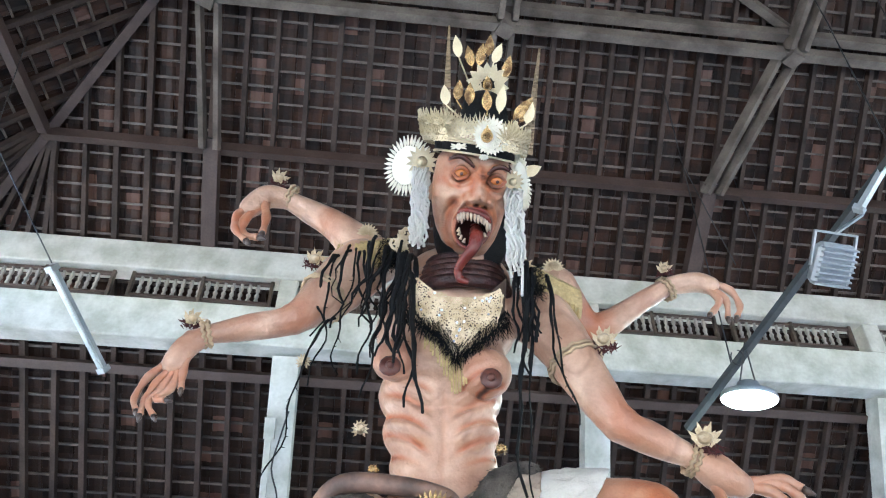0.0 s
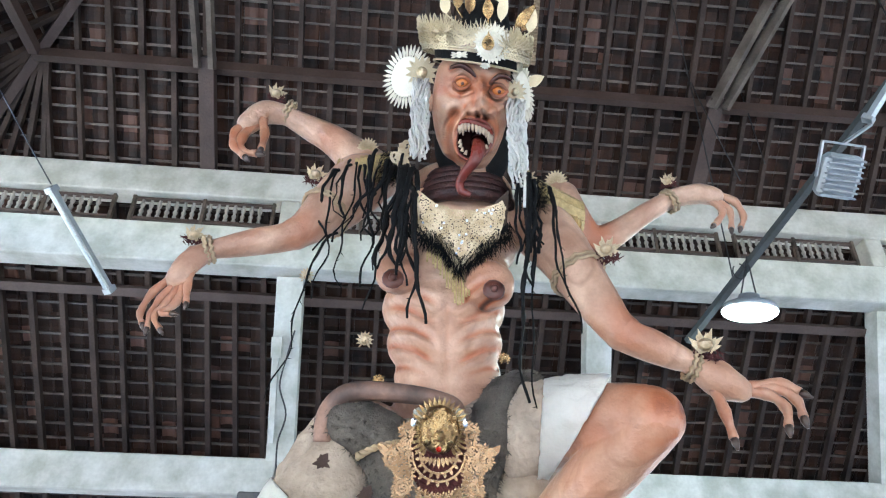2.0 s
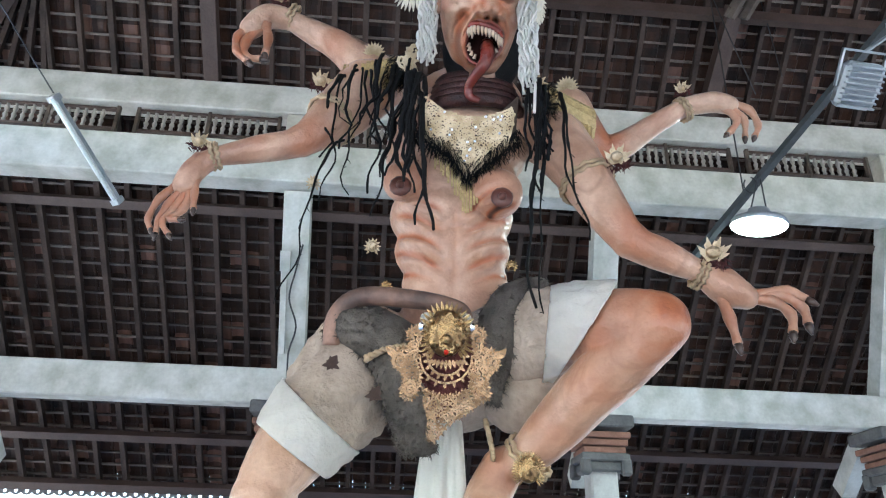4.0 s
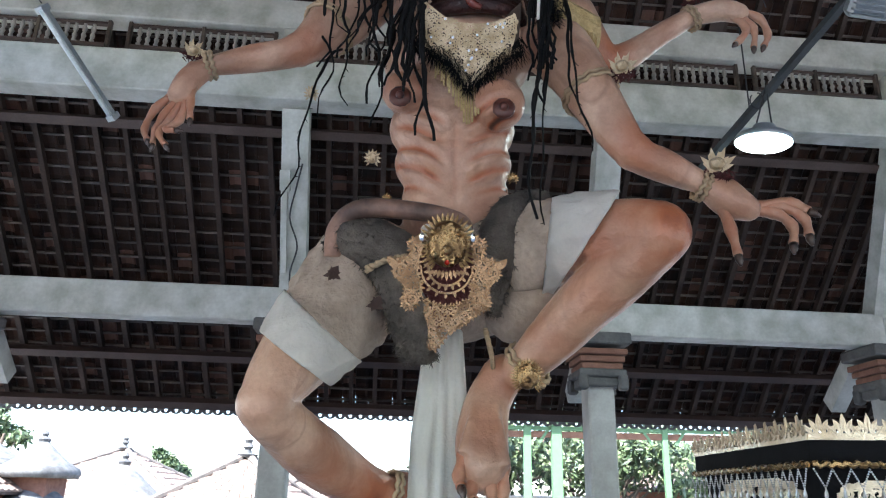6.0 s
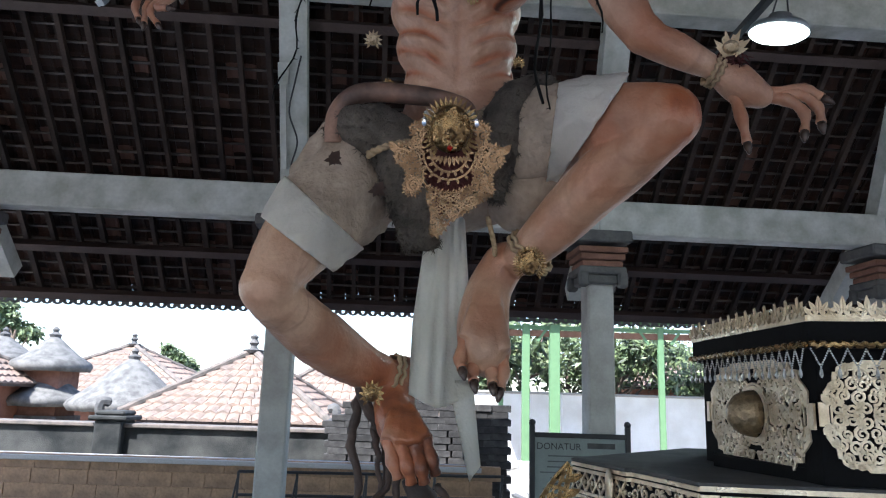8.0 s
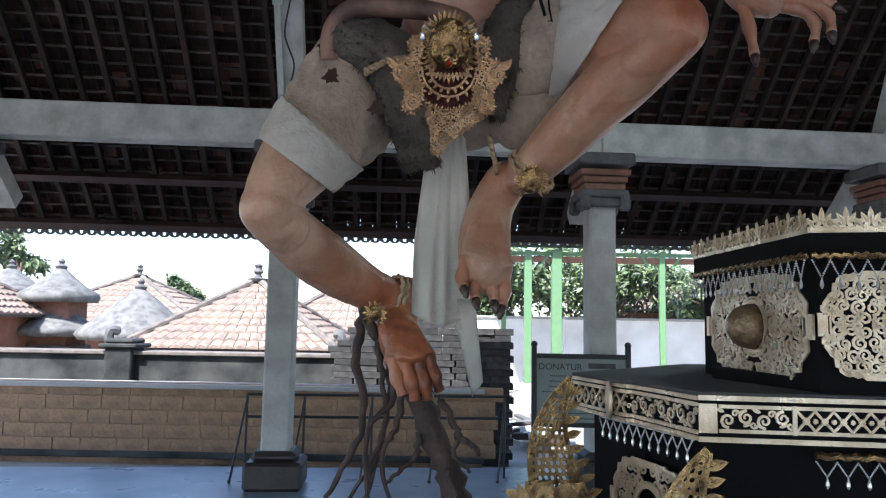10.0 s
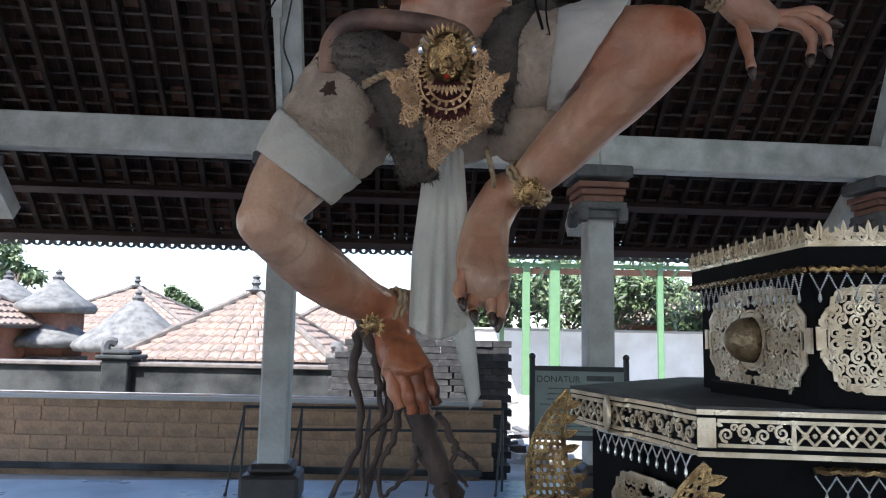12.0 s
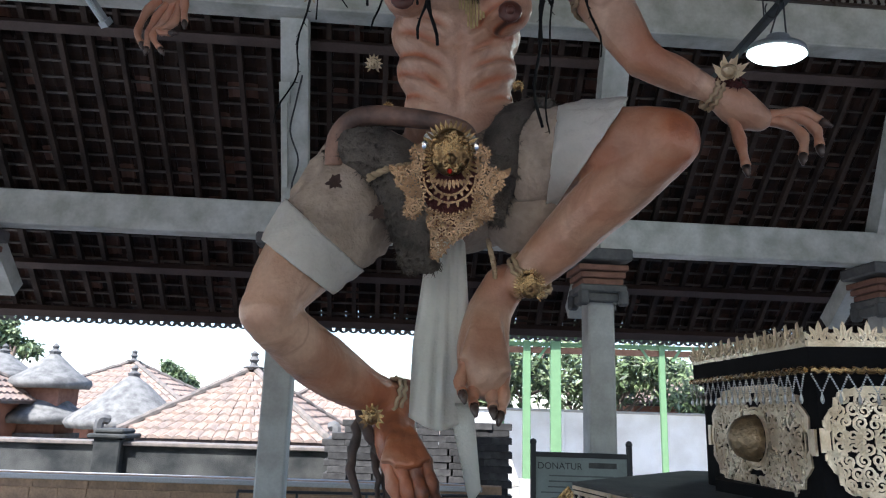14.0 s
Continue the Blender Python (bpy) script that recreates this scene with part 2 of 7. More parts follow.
P = lambda u, v, z: (u, v, z)
EV, EZ, TV, TZ = 2.0, 2.72, -0.75, 5.42
RZ = ZU1 + (VC - (VB + VC) / 2)
mid = (VB + VC) / 2
half = VC - mid
low, n_low = roof("roof_lower_front", (UW - 2.75, EV, EZ), (UE + 2.75, EV, EZ), (UE, TV, TZ), (UW, TV, TZ), 19, 80, "unseen plain roof sheet over the eaves, added to block light, seen from below")
up, n_up = roof("roof_upper_front", (UW - 0.75, VC + 0.75, ZU1 - 0.75), (UE + 0.75, VC + 0.75, ZU1 - 0.75), (UE - half, mid, RZ), (UW + half, mid, RZ), 20, 80, "brown clay tile upper roof, seen from below")
# the upper back and east faces are unseen, added to keep out the sun
roof("roof_upper_back_unseen", (UE, VB, ZU1), (UW, VB, ZU1), (UW + half, mid, RZ), (UE - half, mid, RZ), 0, 0, "brown clay tile upper roof, seen from below")
roof("roof_upper_west", (UW, VB, ZU1), (UW, VC, ZU1), (UW + half, mid, RZ), (UW + half, mid - 0.01, RZ), 0, 0, "brown clay tile hip of the upper roof")
roof("roof_upper_east_unseen", (UE, VC, ZU1), (UE, VB, ZU1), (UE - half, mid - 0.01, RZ), (UE - half, mid, RZ), 0, 0, "brown clay tile hip of the upper roof")
# unseen plain sheets over the other eaves, added to block light
roof("roof_lower_back_unseen", (UE + 2.75, VB - 2.9, EZ), (UW - 2.75, VB - 2.9, EZ), (UW, VB - 0.15, TZ), (UE, VB - 0.15, TZ), 0, 0, "unseen plain roof sheet over the eaves, added to block light")
roof("roof_lower_west_unseen", (UW - 2.75, VB - 2.9, EZ), (UW - 2.75, EV, EZ), (UW, TV, TZ), (UW, VB - 0.15, TZ), 0, 0, "unseen plain roof sheet over the eaves, added to block light")
roof("roof_lower_east_unseen", (UE + 2.75, EV, EZ), (UE + 2.75, VB - 2.9, EZ), (UE, VB - 0.15, TZ), (UE, TV, TZ), 0, 0, "unseen plain roof sheet over the eaves, added to block light")

# ---- roof timbers and tiles ----
def frame_of(A, along, up):
    A, a, s = Vector(A), Vector(along).normalized(), Vector(up).normalized()
    n = a.cross(s)
    n = -n if n.z > 0 else n
    return A, a, s, n


def sticks(A, along, up, lines, w, h, off):
    """Sticks on a slope: lines of ((a0, b0), (a1, b1)) in slope coordinates, off metres below its plane."""
    A, a, s, n = frame_of(A, along, up)
    bm = bmesh.new()
    for (a0, b0), (a1, b1) in lines:
        j = random.uniform(-0.006, 0.006)
        bar(bm, A + a * (a0 + j) + s * b0 + n * off, A + a * (a1 - j) + s * b1 + n * off, w * random.uniform(0.85, 1.15), h, up=n)
    return bm


TILE_W, TILE_H = 0.155, 0.17


def tile_geo(rng):
    """One pan tile lying along its slope: x across, y up the slope, z away from the room; lapping the one above."""
    xs = [(-0.5, 0.0), (-0.2, 0.016), (0.2, 0.012), (0.42, -0.004), (0.5, 0.006)]
    vs = [(x * TILE_W * 0.985, y, z + (0.022 if y == 0 else 0.0) + t) for t in (0, 0.011) for y in (0, TILE_H * 1.25) for x, z in xs]
    k = len(xs)
    fs = []
    for i in range(k - 1):
        fs += [(i, i + 1, k + i + 1, k + i), (2 * k + i, 3 * k + i, 3 * k + i + 1, 2 * k + i + 1), (i, 2 * k + i, 2 * k + i + 1, i + 1)]
    fs += [(0, k, 3 * k, 2 * k), (k - 1, 3 * k - 1, 4 * k - 1, 2 * k - 1)]
    return vs, fs


def tiles(name, A, along, up, a0, a1, b0, b1, inside, parent, keep):
    """Tiles on a slope, joined; those for which keep() holds become pieces of their own later."""
    A, a, s, n = frame_of(A, along, up)
    V, F, MI, single = [], [], [], []
    tv, tf = tile_geo(random)
    for r in range(int((b1 - b0) / TILE_H)):
        for c in range(int((a1 - a0) / TILE_W)):
            aa, bb = a0 + (c + 0.5) * TILE_W, b0 + r * TILE_H
            if not inside(aa, bb + 0.08):
                continue
            m = Matrix((( *a, 0), (*s, 0), (*(-n), 0), (0, 0, 0, 1))).transposed()
            m = Matrix.Translation(A + a * aa + s * bb - n * 0.03) @ m @ pose(random.uniform(-.004, .004), random.uniform(-.006, .006), random.uniform(0, .006), random.uniform(-1.2, 1.2), random.uniform(-2, 2), random.uniform(-1.5, 1.5))
            red = 1 if random.random() < 0.07 else 0
            if keep(aa, bb):
                single.append((m, red))
                continue
            o = len(V)
            V += [tuple(m @ Vector(v)) for v in tv]
            F += [tuple(i + o for i in f) for f in tf]
            MI += [red] * len(tf)
    me = bpy.data.meshes.new(name)
    me.from_pydata(V, [], F)
    me.transform(BX)
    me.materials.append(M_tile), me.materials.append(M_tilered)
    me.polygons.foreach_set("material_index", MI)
    ob = new(name, me)
    ob.parent = parent
    tagged(ob, "lapped clay tiles seen from below", kind="stuff")
    return single


def rest(lines_bm, name, label, cat, m=M_wood, parent=None):
    if parent is not None:
        return part(name, lines_bm, m, parent, label, BX)
    return setting(name, lines_bm, m, label, cat)


S2 = math.sqrt(0.5)
SINGLE = []
# lower front roof
lo_up = Vector((0, TV - EV, TZ - EZ)).normalized()
lo_len = math.hypot(TV - EV, TZ - EZ)
A_lo = (0, EV, EZ)
for k, u in enumerate(np.arange(-4.6, 9.6, 0.29)):
    j = random.uniform(-0.03, 0.03)
    bm = sticks(A_lo, (1, 0, 0), lo_up, [((u + j, -0.02), (u - j, lo_len + 0.1))], 0.05, 0.07, 0.02)
    part("rafter", bm, M_raft, low, "", BX)
bm = sticks(A_lo, (1, 0, 0), lo_up, [((-4.9, b), (9.8, b)) for b in np.arange(0.1, lo_len, TILE_H)], 0.024, 0.022, -0.022)
part("battens", bm, M_batten, low, "dusty grey tile battens", BX)
SINGLE.append((low, tiles("tiles", A_lo, (1, 0, 0), lo_up, -4.9, 9.7, -0.06, lo_len + 0.05, lambda a, b: True, low,
                          lambda a, b: -2.7 < a < 0.6 and 1.7 < b < 3.9)))
for nm, b in (("purlin_eaves", 0.05), ("purlin_lower", 0.75), ("purlin_middle", 1.62), ("purlin_upper", lo_len - 0.32)):
    bm = sticks(A_lo, (1, 0, 0), lo_up, [((-5.5, b), (10.5, b))], 0.1, 0.09, 0.1)
    setting(nm, bm, M_wood, "dark timber purlin under the eaves roof", "purlin")

# fretted fringe board along the eaves: flower-shaped cut-outs in a dark board
bm = bmesh.new()
def fret(c):
    n = 24
    outer, hole = [], []
    for i in range(n):
        a = 2 * math.pi * (i + 0.5) / n
        k = 1 / max(abs(math.cos(a)), abs(math.sin(a)))
        x, z = 0.0625 * k * math.cos(a), 0.05 * k * math.sin(a)
        if z < -0.02:
            z -= 0.02 * math.cos(math.pi * x / 0.125)
        outer.append((c + x, z - 0.045))
        r = 0.03 + 0.012 * math.cos(3 * a - math.pi / 2)
        hole.append((c + 1.15 * r * math.cos(a), r * math.sin(a) - 0.05))
    return outer, hole
for k in range(-42, 76):
    o, h = fret(k * 0.125)
    plate(bm, o, 0.01, Matrix.Translation((0, EV + 0.04, EZ - 0.035)), hole=h)
box(bm, (2.1, EV + 0.046, EZ + 0.03), (15.5, 0.02, 0.06))
setting("eave_fringe", bm, mat("dark grey fretted tin", (0.12, 0.12, 0.12), 0.6, var=0.2), "fretted fringe board with flower cut-outs along the eaves", "fringe board")

# upper front roof and its west hip, rising over the camera
A_up = (0, VC, ZU1)
s_up = Vector((0, -S2, S2))
inside = lambda a, b: a > UW + b * S2 + 0.05 if b > 0 else a > UW + b * S2
PB = 1.2
for u in np.arange(UW + 0.9, 9.4, 0.32):
    top = min(4.6, (u - UW) / S2 - 0.05)
    bm = sticks(A_up, (1, 0, 0), s_up, [((u, -1.0), (u, top))], 0.05, 0.07, 0.02)
    part("rafter", bm, M_raft, up, "", BX)
cu = UW + PB * S2
for i in range(5):                                       # rafters that fan out below the purlin's corner
    foot = UW + 0.02 + i * 0.2
    part("rafter", sticks(A_up, (1, 0, 0), s_up, [((foot, -0.1 if i else 0.0), (cu + 0.02 * i, PB))], 0.05, 0.07, 0.025), M_raft, up, "", BX)
bm = sticks(A_up, (1, 0, 0), s_up, [((UW + max(b, -0.6) * S2 + 0.05, b), (9.6, b)) for b in np.arange(-0.9, 4.4, TILE_H)], 0.024, 0.022, -0.022)
part("battens", bm, M_batten, up, "dusty grey tile battens", BX)
tiles("tiles", A_up, (1, 0, 0), s_up, UW - 0.7, 9.7, -1.0, 4.5, inside, up, lambda a, b: False)

west = bpy.data.objects["roof_upper_west"]
A_w, s_w = (UW, 0, ZU1), Vector((S2, 0, S2))
in_w = lambda a, b: a < VC - b * S2 - 0.03
for v in np.arange(-7.8, VC - 0.9, 0.32):
    top = min(4.6, (VC - v) / S2 - 0.05)
    part("rafter", sticks(A_w, (0, 1, 0), s_w, [((v, -0.3), (v, top))], 0.05, 0.07, 0.02), M_raft, west, "", BX)
for i in range(5):
    foot = VC - 0.02 - i * 0.2
    part("rafter", sticks(A_w, (0, 1, 0), s_w, [((foot, 0.0), (VC - PB * S2 - 0.02 * i, PB))], 0.05, 0.07, 0.025), M_raft, west, "", BX)
bm = sticks(A_w, (0, 1, 0), s_w, [((-8.0, b), (VC - b * S2 - 0.05, b)) for b in np.arange(0.1, 4.4, TILE_H)], 0.024, 0.022, -0.022)
part("battens", bm, M_batten, west, "dusty grey tile battens", BX)
tiles("tiles", A_w, (0, 1, 0), s_w, -8.0, VC, -0.1, 4.5, in_w, west, lambda a, b: False)
# the hip rafter, the purlins and the truss
bm = bmesh.new()
bar(bm, (UW, VC, ZU1 - 0.06), (UW + 3.4, VC - 3.4, ZU1 + 3.34), 0.09, 0.14)
setting("hip_rafter", bm, M_wood, "dark timber hip rafter", "rafter")
pz, pv = ZU1 + PB * S2 - 0.12, VC - PB * S2 - 0.02
bm = bmesh.new()
bar(bm, (cu - 0.02, pv, pz), (9.2, pv, pz), 0.09, 0.11)
setting("purlin_upper_front", bm, M_wood, "dark timber purlin of the upper roof", "purlin")
bm = bmesh.new()
bar(bm, (cu, pv - 0.05, pz), (cu, -8, pz), 0.09, 0.11)
setting("purlin_upper_west", bm, M_wood, "dark timber purlin of the hip", "purlin")
TB, TZB = -2.95, 8.08
for k, dz in enumerate((0.0, 0.17)):
    bm = bmesh.new()
    bar(bm, (-1.9, TB - 0.1 * k, TZB + dz), (9.0, TB - 0.1 * k, TZB + dz + 0.02), 0.1, 0.11)
    setting("tie_beam_%s" % "ab"[k], bm, M_beamwood, "weathered grey timber tie beam of the upper truss", "beam")


def strut(a, b, w=0.1, h=0.14, m=M_beamwood, label="weathered timber strut of the roof truss"):
    bm = bmesh.new()
    bar(bm, a, b, w, h)
    tagged(part("truss_strut", bm, m, None, "", BX), label, "strut", "truss struts")


for ub, uj in ((-0.95, -1.05), (1.9, 1.95), (4.35, 5.0)):
    strut((ub - 0.02, VC - 0.05, ZU1 + 0.02), (ub, pv - 0.12, pz + 0.02), 0.15, 0.14, M_wood, "dark principal rafter of the roof truss")
    for d in (-0.07, 0.07):
        strut((ub + d, pv - 0.1, pz - 0.12), (uj + d * 1.3, TB + 0.05, TZB + 0.05), 0.05, 0.12)
    strut((uj, TB, TZB - 0.1), (uj + 0.05, TB + 0.02, TZB + 0.32), 0.16, 0.16)
    for d in (-0.06, 0.09):
        strut((uj + d, TB - 0.05, TZB), (uj + d + (0.45 if uj > 3 else 0.1), TB - 1.2, TZB + 1.3), 0.06, 0.13)
strut((5.0, TB - 0.1, TZB + 0.3), (4.1, TB - 0.4, TZB + 0.75), 0.08, 0.1)

# turned balusters between the two ring beams
def baluster_panel(u0, u1):
    p = thing("baluster_panel", "row of turned wooden balusters between dark rails", "balustrade", "baluster panels", at=BX)
    for z in (ZL1 + 0.03, ZL1 + 0.09, ZU0 - 0.03):
        bm = bmesh.new()
        box(bm, ((u0 + u1) / 2, VC - 0.02, z), (u1 - u0, 0.05, 0.03), bev=0.004)
        part("rail", bm, M_wood, p)
    for u in (u0, (u0 + u1) / 2, u1):
        bm = bmesh.new()
        box(bm, (u, VC - 0.03, (ZL1 + ZU0) / 2), (0.035, 0.05, ZU0 - ZL1), bev=0.004)
        part("stile", bm, M_batten, p)
    z0, z1 = ZL1 + 0.105, ZU0 - 0.045
    h = z1 - z0
    bm = bmesh.new()
    spin(bm, [(0.012, 0), (0.024, h * .1), (0.014, h * .2), (0.026, h * .38), (0.012, h * .52), (0.022, h * .66), (0.026, h * .78), (0.012, h * .9), (0.018, h)], n=8)
    me = part("baluster", bm, M_steelw, p, "", pose(0, VC - 0.02, z0), smooth=True)
    me.location.x = u0 + 0.09
    for k in range(1, int((u1 - u0 - 0.12) / 0.085)):
        o = me.copy()
        scene.collection.objects.link(o)
        o.location.x = u0 + 0.09 + k * 0.085
    return p


M_steelw = mat("greyed turned wood", (0.3, 0.28, 0.26), 0.6, var=0.25)
edges = [-3.3, -1.75, -0.13, 1.5, 3.05, 4.65, 6.2, 7.8, 9.4]
for a, b in zip(edges, edges[1:]):
    baluster_panel(a + 0.1, b - 0.1)
for u in (-0.05, 3.15, 6.3):
    bm = bmesh.new()
    box(bm, (u, VC, (ZL1 + ZU0) / 2), (0.19, 0.24, ZU0 - ZL1 - 0.004), bev=0.01)
    tagged(part("ring_post", bm, M_white, None, "", BX), "short white post between the ring beams", "post", "ring posts")

# ---- joints of the figure and its dress: x, y, z, radius ----
ARM_A = [(-0.436, 2.9, 4.012, 0.163), (-0.554, 2.82, 3.79, 0.134), (-0.695, 2.72, 3.57, 0.075), (-0.875, 2.68, 3.493, 0.065), (-1.052, 2.65, 3.431, 0.044)]
HAND_A = [(-1.058, 2.65, 3.424, 0.046), (-1.125, 2.63, 3.351, 0.055), (-1.161, 2.62, 3.258, 0.05)]
FINGERS_A = [
    [(-1.177, 2.62, 3.271, 0.023), (-1.244, 2.607, 3.185, 0.02), (-1.268, 2.593, 3.08, 0.017), (-1.243, 2.58, 3.023, 0.014)],
    [(-1.157, 2.62, 3.249, 0.023), (-1.204, 2.607, 3.154, 0.02), (-1.223, 2.593, 3.074, 0.017), (-1.219, 2.58, 3.004, 0.014)],
    [(-1.14, 2.62, 3.239, 0.023), (-1.169, 2.607, 3.142, 0.02), (-1.207, 2.593, 3.064, 0.017), (-1.165, 2.58, 3.001, 0.014)],
    [(-1.123, 2.62, 3.231, 0.023), (-1.134, 2.607, 3.135, 0.02), (-1.18, 2.593, 3.08, 0.017), (-1.134, 2.58, 3.07, 0.015)],
    [(-1.109, 2.62, 3.295, 0.024), (-1.097, 2.6, 3.208, 0.019), (-1.081, 2.58, 3.124, 0.015)],
]
ARM_B = [(-0.361, 3.0, 4.128, 0.139), (-0.607, 3.05, 4.402, 0.093), (-0.763, 3.05, 4.503, 0.075), (-0.915, 3.0, 4.562, 0.055)]
HAND_B = [(-0.915, 3.0, 4.562, 0.059), (-1.031, 2.97, 4.552, 0.071), (-1.107, 2.95, 4.448, 0.063)]
FINGERS_B = [
    [(-1.115, 2.95, 4.456, 0.035), (-1.161, 2.933, 4.37, 0.03), (-1.149, 2.917, 4.264, 0.026), (-1.072, 2.9, 4.174, 0.022)],
    [(-1.07, 2.95, 4.449, 0.035), (-1.117, 2.933, 4.331, 0.03), (-1.097, 2.917, 4.226, 0.026), (-1.009, 2.9, 4.195, 0.022)],
    [(-1.03, 2.95, 4.483, 0.035), (-0.994, 2.925, 4.355, 0.028), (-0.99, 2.9, 4.23, 0.022)],
]
ARM_C = [(0.625, 3.05, 4.019, 0.131), (0.786, 3.1, 3.818, 0.088), (0.909, 3.1, 3.839, 0.076), (1.082, 3.07, 3.951, 0.058), (1.261, 3.05, 4.061, 0.052)]
HAND_C = [(1.261, 3.05, 4.061, 0.052), (1.392, 3.02, 4.073, 0.058), (1.472, 3.0, 4.041, 0.052)]
FINGERS_C = [
    [(1.475, 3.0, 4.06, 0.027), (1.567, 2.987, 4.004, 0.024), (1.592, 2.973, 3.897, 0.021), (1.557, 2.96, 3.819, 0.017)],
    [(1.465, 3.0, 4.033, 0.027), (1.528, 2.98, 3.936, 0.022), (1.506, 2.96, 3.811, 0.017)],
    [(1.444, 3.0, 4.022, 0.027), (1.495, 2.987, 3.94, 0.024), (1.446, 2.973, 3.857, 0.02), (1.421, 2.96, 3.83, 0.017)],
]
ARM_D = [(0.491, 2.85, 3.717, 0.162), (0.577, 2.77, 3.522, 0.134), (0.698, 2.7, 3.23, 0.101), (0.789, 2.68, 3.07, 0.078), (0.915, 2.68, 3.006, 0.073), (1.076, 2.7, 2.94, 0.048)]
HAND_D = [(1.076, 2.7, 2.94, 0.051), (1.176, 2.7, 2.865, 0.074), (1.256, 2.7, 2.824, 0.054)]
FINGERS_D = [
    [(1.147, 2.7, 2.84, 0.033), (1.164, 2.675, 2.721, 0.027), (1.17, 2.65, 2.605, 0.02)],
    [(1.25, 2.7, 2.817, 0.033), (1.354, 2.683, 2.805, 0.029), (1.414, 2.667, 2.742, 0.025), (1.4, 2.65, 2.661, 0.021)],
    [(1.27, 2.7, 2.825, 0.033), (1.392, 2.683, 2.831, 0.029), (1.466, 2.667, 2.777, 0.025), (1.468, 2.65, 2.699, 0.021)],
    [(1.272, 2.7, 2.835, 0.033), (1.423, 2.675, 2.848, 0.027), (1.479, 2.65, 2.803, 0.021)],
]
LEG_A = [(-0.321, 3.05, 2.647, 0.226), (-0.462, 2.88, 2.389, 0.199), (-0.589, 2.68, 2.134, 0.143), (-0.648, 2.6, 1.967, 0.098), (-0.595, 2.68, 1.901, 0.105), (-0.48, 2.85, 1.799, 0.117), (-0.333, 2.98, 1.707, 0.094), (-0.208, 3.05, 1.665, 0.077)]
FOOT_A = [(-0.168, 3.1, 1.684, 0.08), (-0.196, 3.02, 1.559, 0.092), (-0.16, 2.95, 1.45, 0.088), (-0.12, 2.92, 1.39, 0.075)]
TOES_A = [
    [(-0.2, 2.87, 1.42, 0.036), (-0.175, 2.84, 1.34, 0.034), (-0.155, 2.84, 1.28, 0.024)],
    [(-0.15, 2.85, 1.41, 0.036), (-0.118, 2.82, 1.325, 0.034), (-0.105, 2.83, 1.265, 0.024)],
    [(-0.1, 2.85, 1.41, 0.036), (-0.07, 2.82, 1.325, 0.034), (-0.055, 2.83, 1.268, 0.024)],
    [(-0.06, 2.87, 1.43, 0.034), (-0.03, 2.84, 1.35, 0.032), (-0.012, 2.85, 1.3, 0.024)],
]
LEG_B = [(0.189, 3.0, 2.612, 0.209), (0.448, 2.77, 2.668, 0.172), (0.643, 2.5, 2.63, 0.135), (0.771, 2.38, 2.588, 0.111), (0.703, 2.45, 2.504, 0.107), (0.581, 2.58, 2.412, 0.118), (0.434, 2.7, 2.273, 0.103), (0.305, 2.8, 2.147, 0.077)]
FOOT_B = [(0.242, 2.87, 2.141, 0.088), (0.18, 2.87, 2.019, 0.094), (0.155, 2.82, 1.875, 0.105), (0.162, 2.77, 1.77, 0.101)]
TOES_B = [
    [(0.087, 2.75, 1.811, 0.035), (0.065, 2.72, 1.733, 0.028), (0.073, 2.69, 1.698, 0.022)],
    [(0.135, 2.75, 1.768, 0.035), (0.113, 2.72, 1.687, 0.028), (0.118, 2.69, 1.652, 0.022)],
    [(0.183, 2.75, 1.758, 0.035), (0.186, 2.72, 1.682, 0.028), (0.188, 2.69, 1.645, 0.022)],
    [(0.228, 2.75, 1.77, 0.035), (0.23, 2.72, 1.682, 0.028), (0.217, 2.69, 1.628, 0.022)],
]
TORSO = [(0.083, 2.9, 3.934, 0.308), (0.055, 2.92, 3.805, 0.391), (0.029, 2.93, 3.64, 0.383), (0.017, 2.93, 3.476, 0.347), (0.014, 2.95, 3.3, 0.321), (0.022, 2.97, 3.131, 0.296), (0.038, 3.0, 2.973, 0.269), (0.048, 3.02, 2.843, 0.278)]
BREASTS = [(-0.206, 2.73, 3.387, 0.104), (0.217, 2.73, 3.337, 0.124), (-0.217, 2.655, 3.314, 0.028), (0.236, 2.65, 3.264, 0.03)]
NECK = [(0.142, 2.68, 3.93, 0.085), (0.109, 2.82, 3.86, 0.16)]
EARS = [(-0.2, 2.55, 4.438, 0.101), (-0.116, 2.48, 4.37, 0.085), (0.397, 2.5, 4.308, 0.084), (0.338, 2.44, 4.211, 0.055), (-0.13, 2.45, 3.841, 0.039), (0.332, 2.45, 3.787, 0.039)]
CROWNTOP = [(0.217, 2.6, 4.973, 0.131), (0.236, 2.62, 5.252, 0.086), (0.261, 2.63, 5.513, 0.071), (0.002, 2.66, 4.982, 0.023), (0.004, 2.7, 5.894, 0.008), (0.462, 2.66, 4.859, 0.023), (0.598, 2.7, 5.683, 0.007)]
ANKLETS = [(0.32, 2.66, 2.075, 0.081), (-0.274, 2.86, 1.58, 0.051)]
BRACELETS = [(-1.161, 2.7, 3.524, 0.053), (1.115, 2.62, 2.971, 0.071), (-0.994, 3.0, 4.713, 0.06), (1.255, 3.05, 4.168, 0.047), (0.747, 2.62, 3.434, 0.064), (-0.677, 2.9, 4.043, 0.06)]
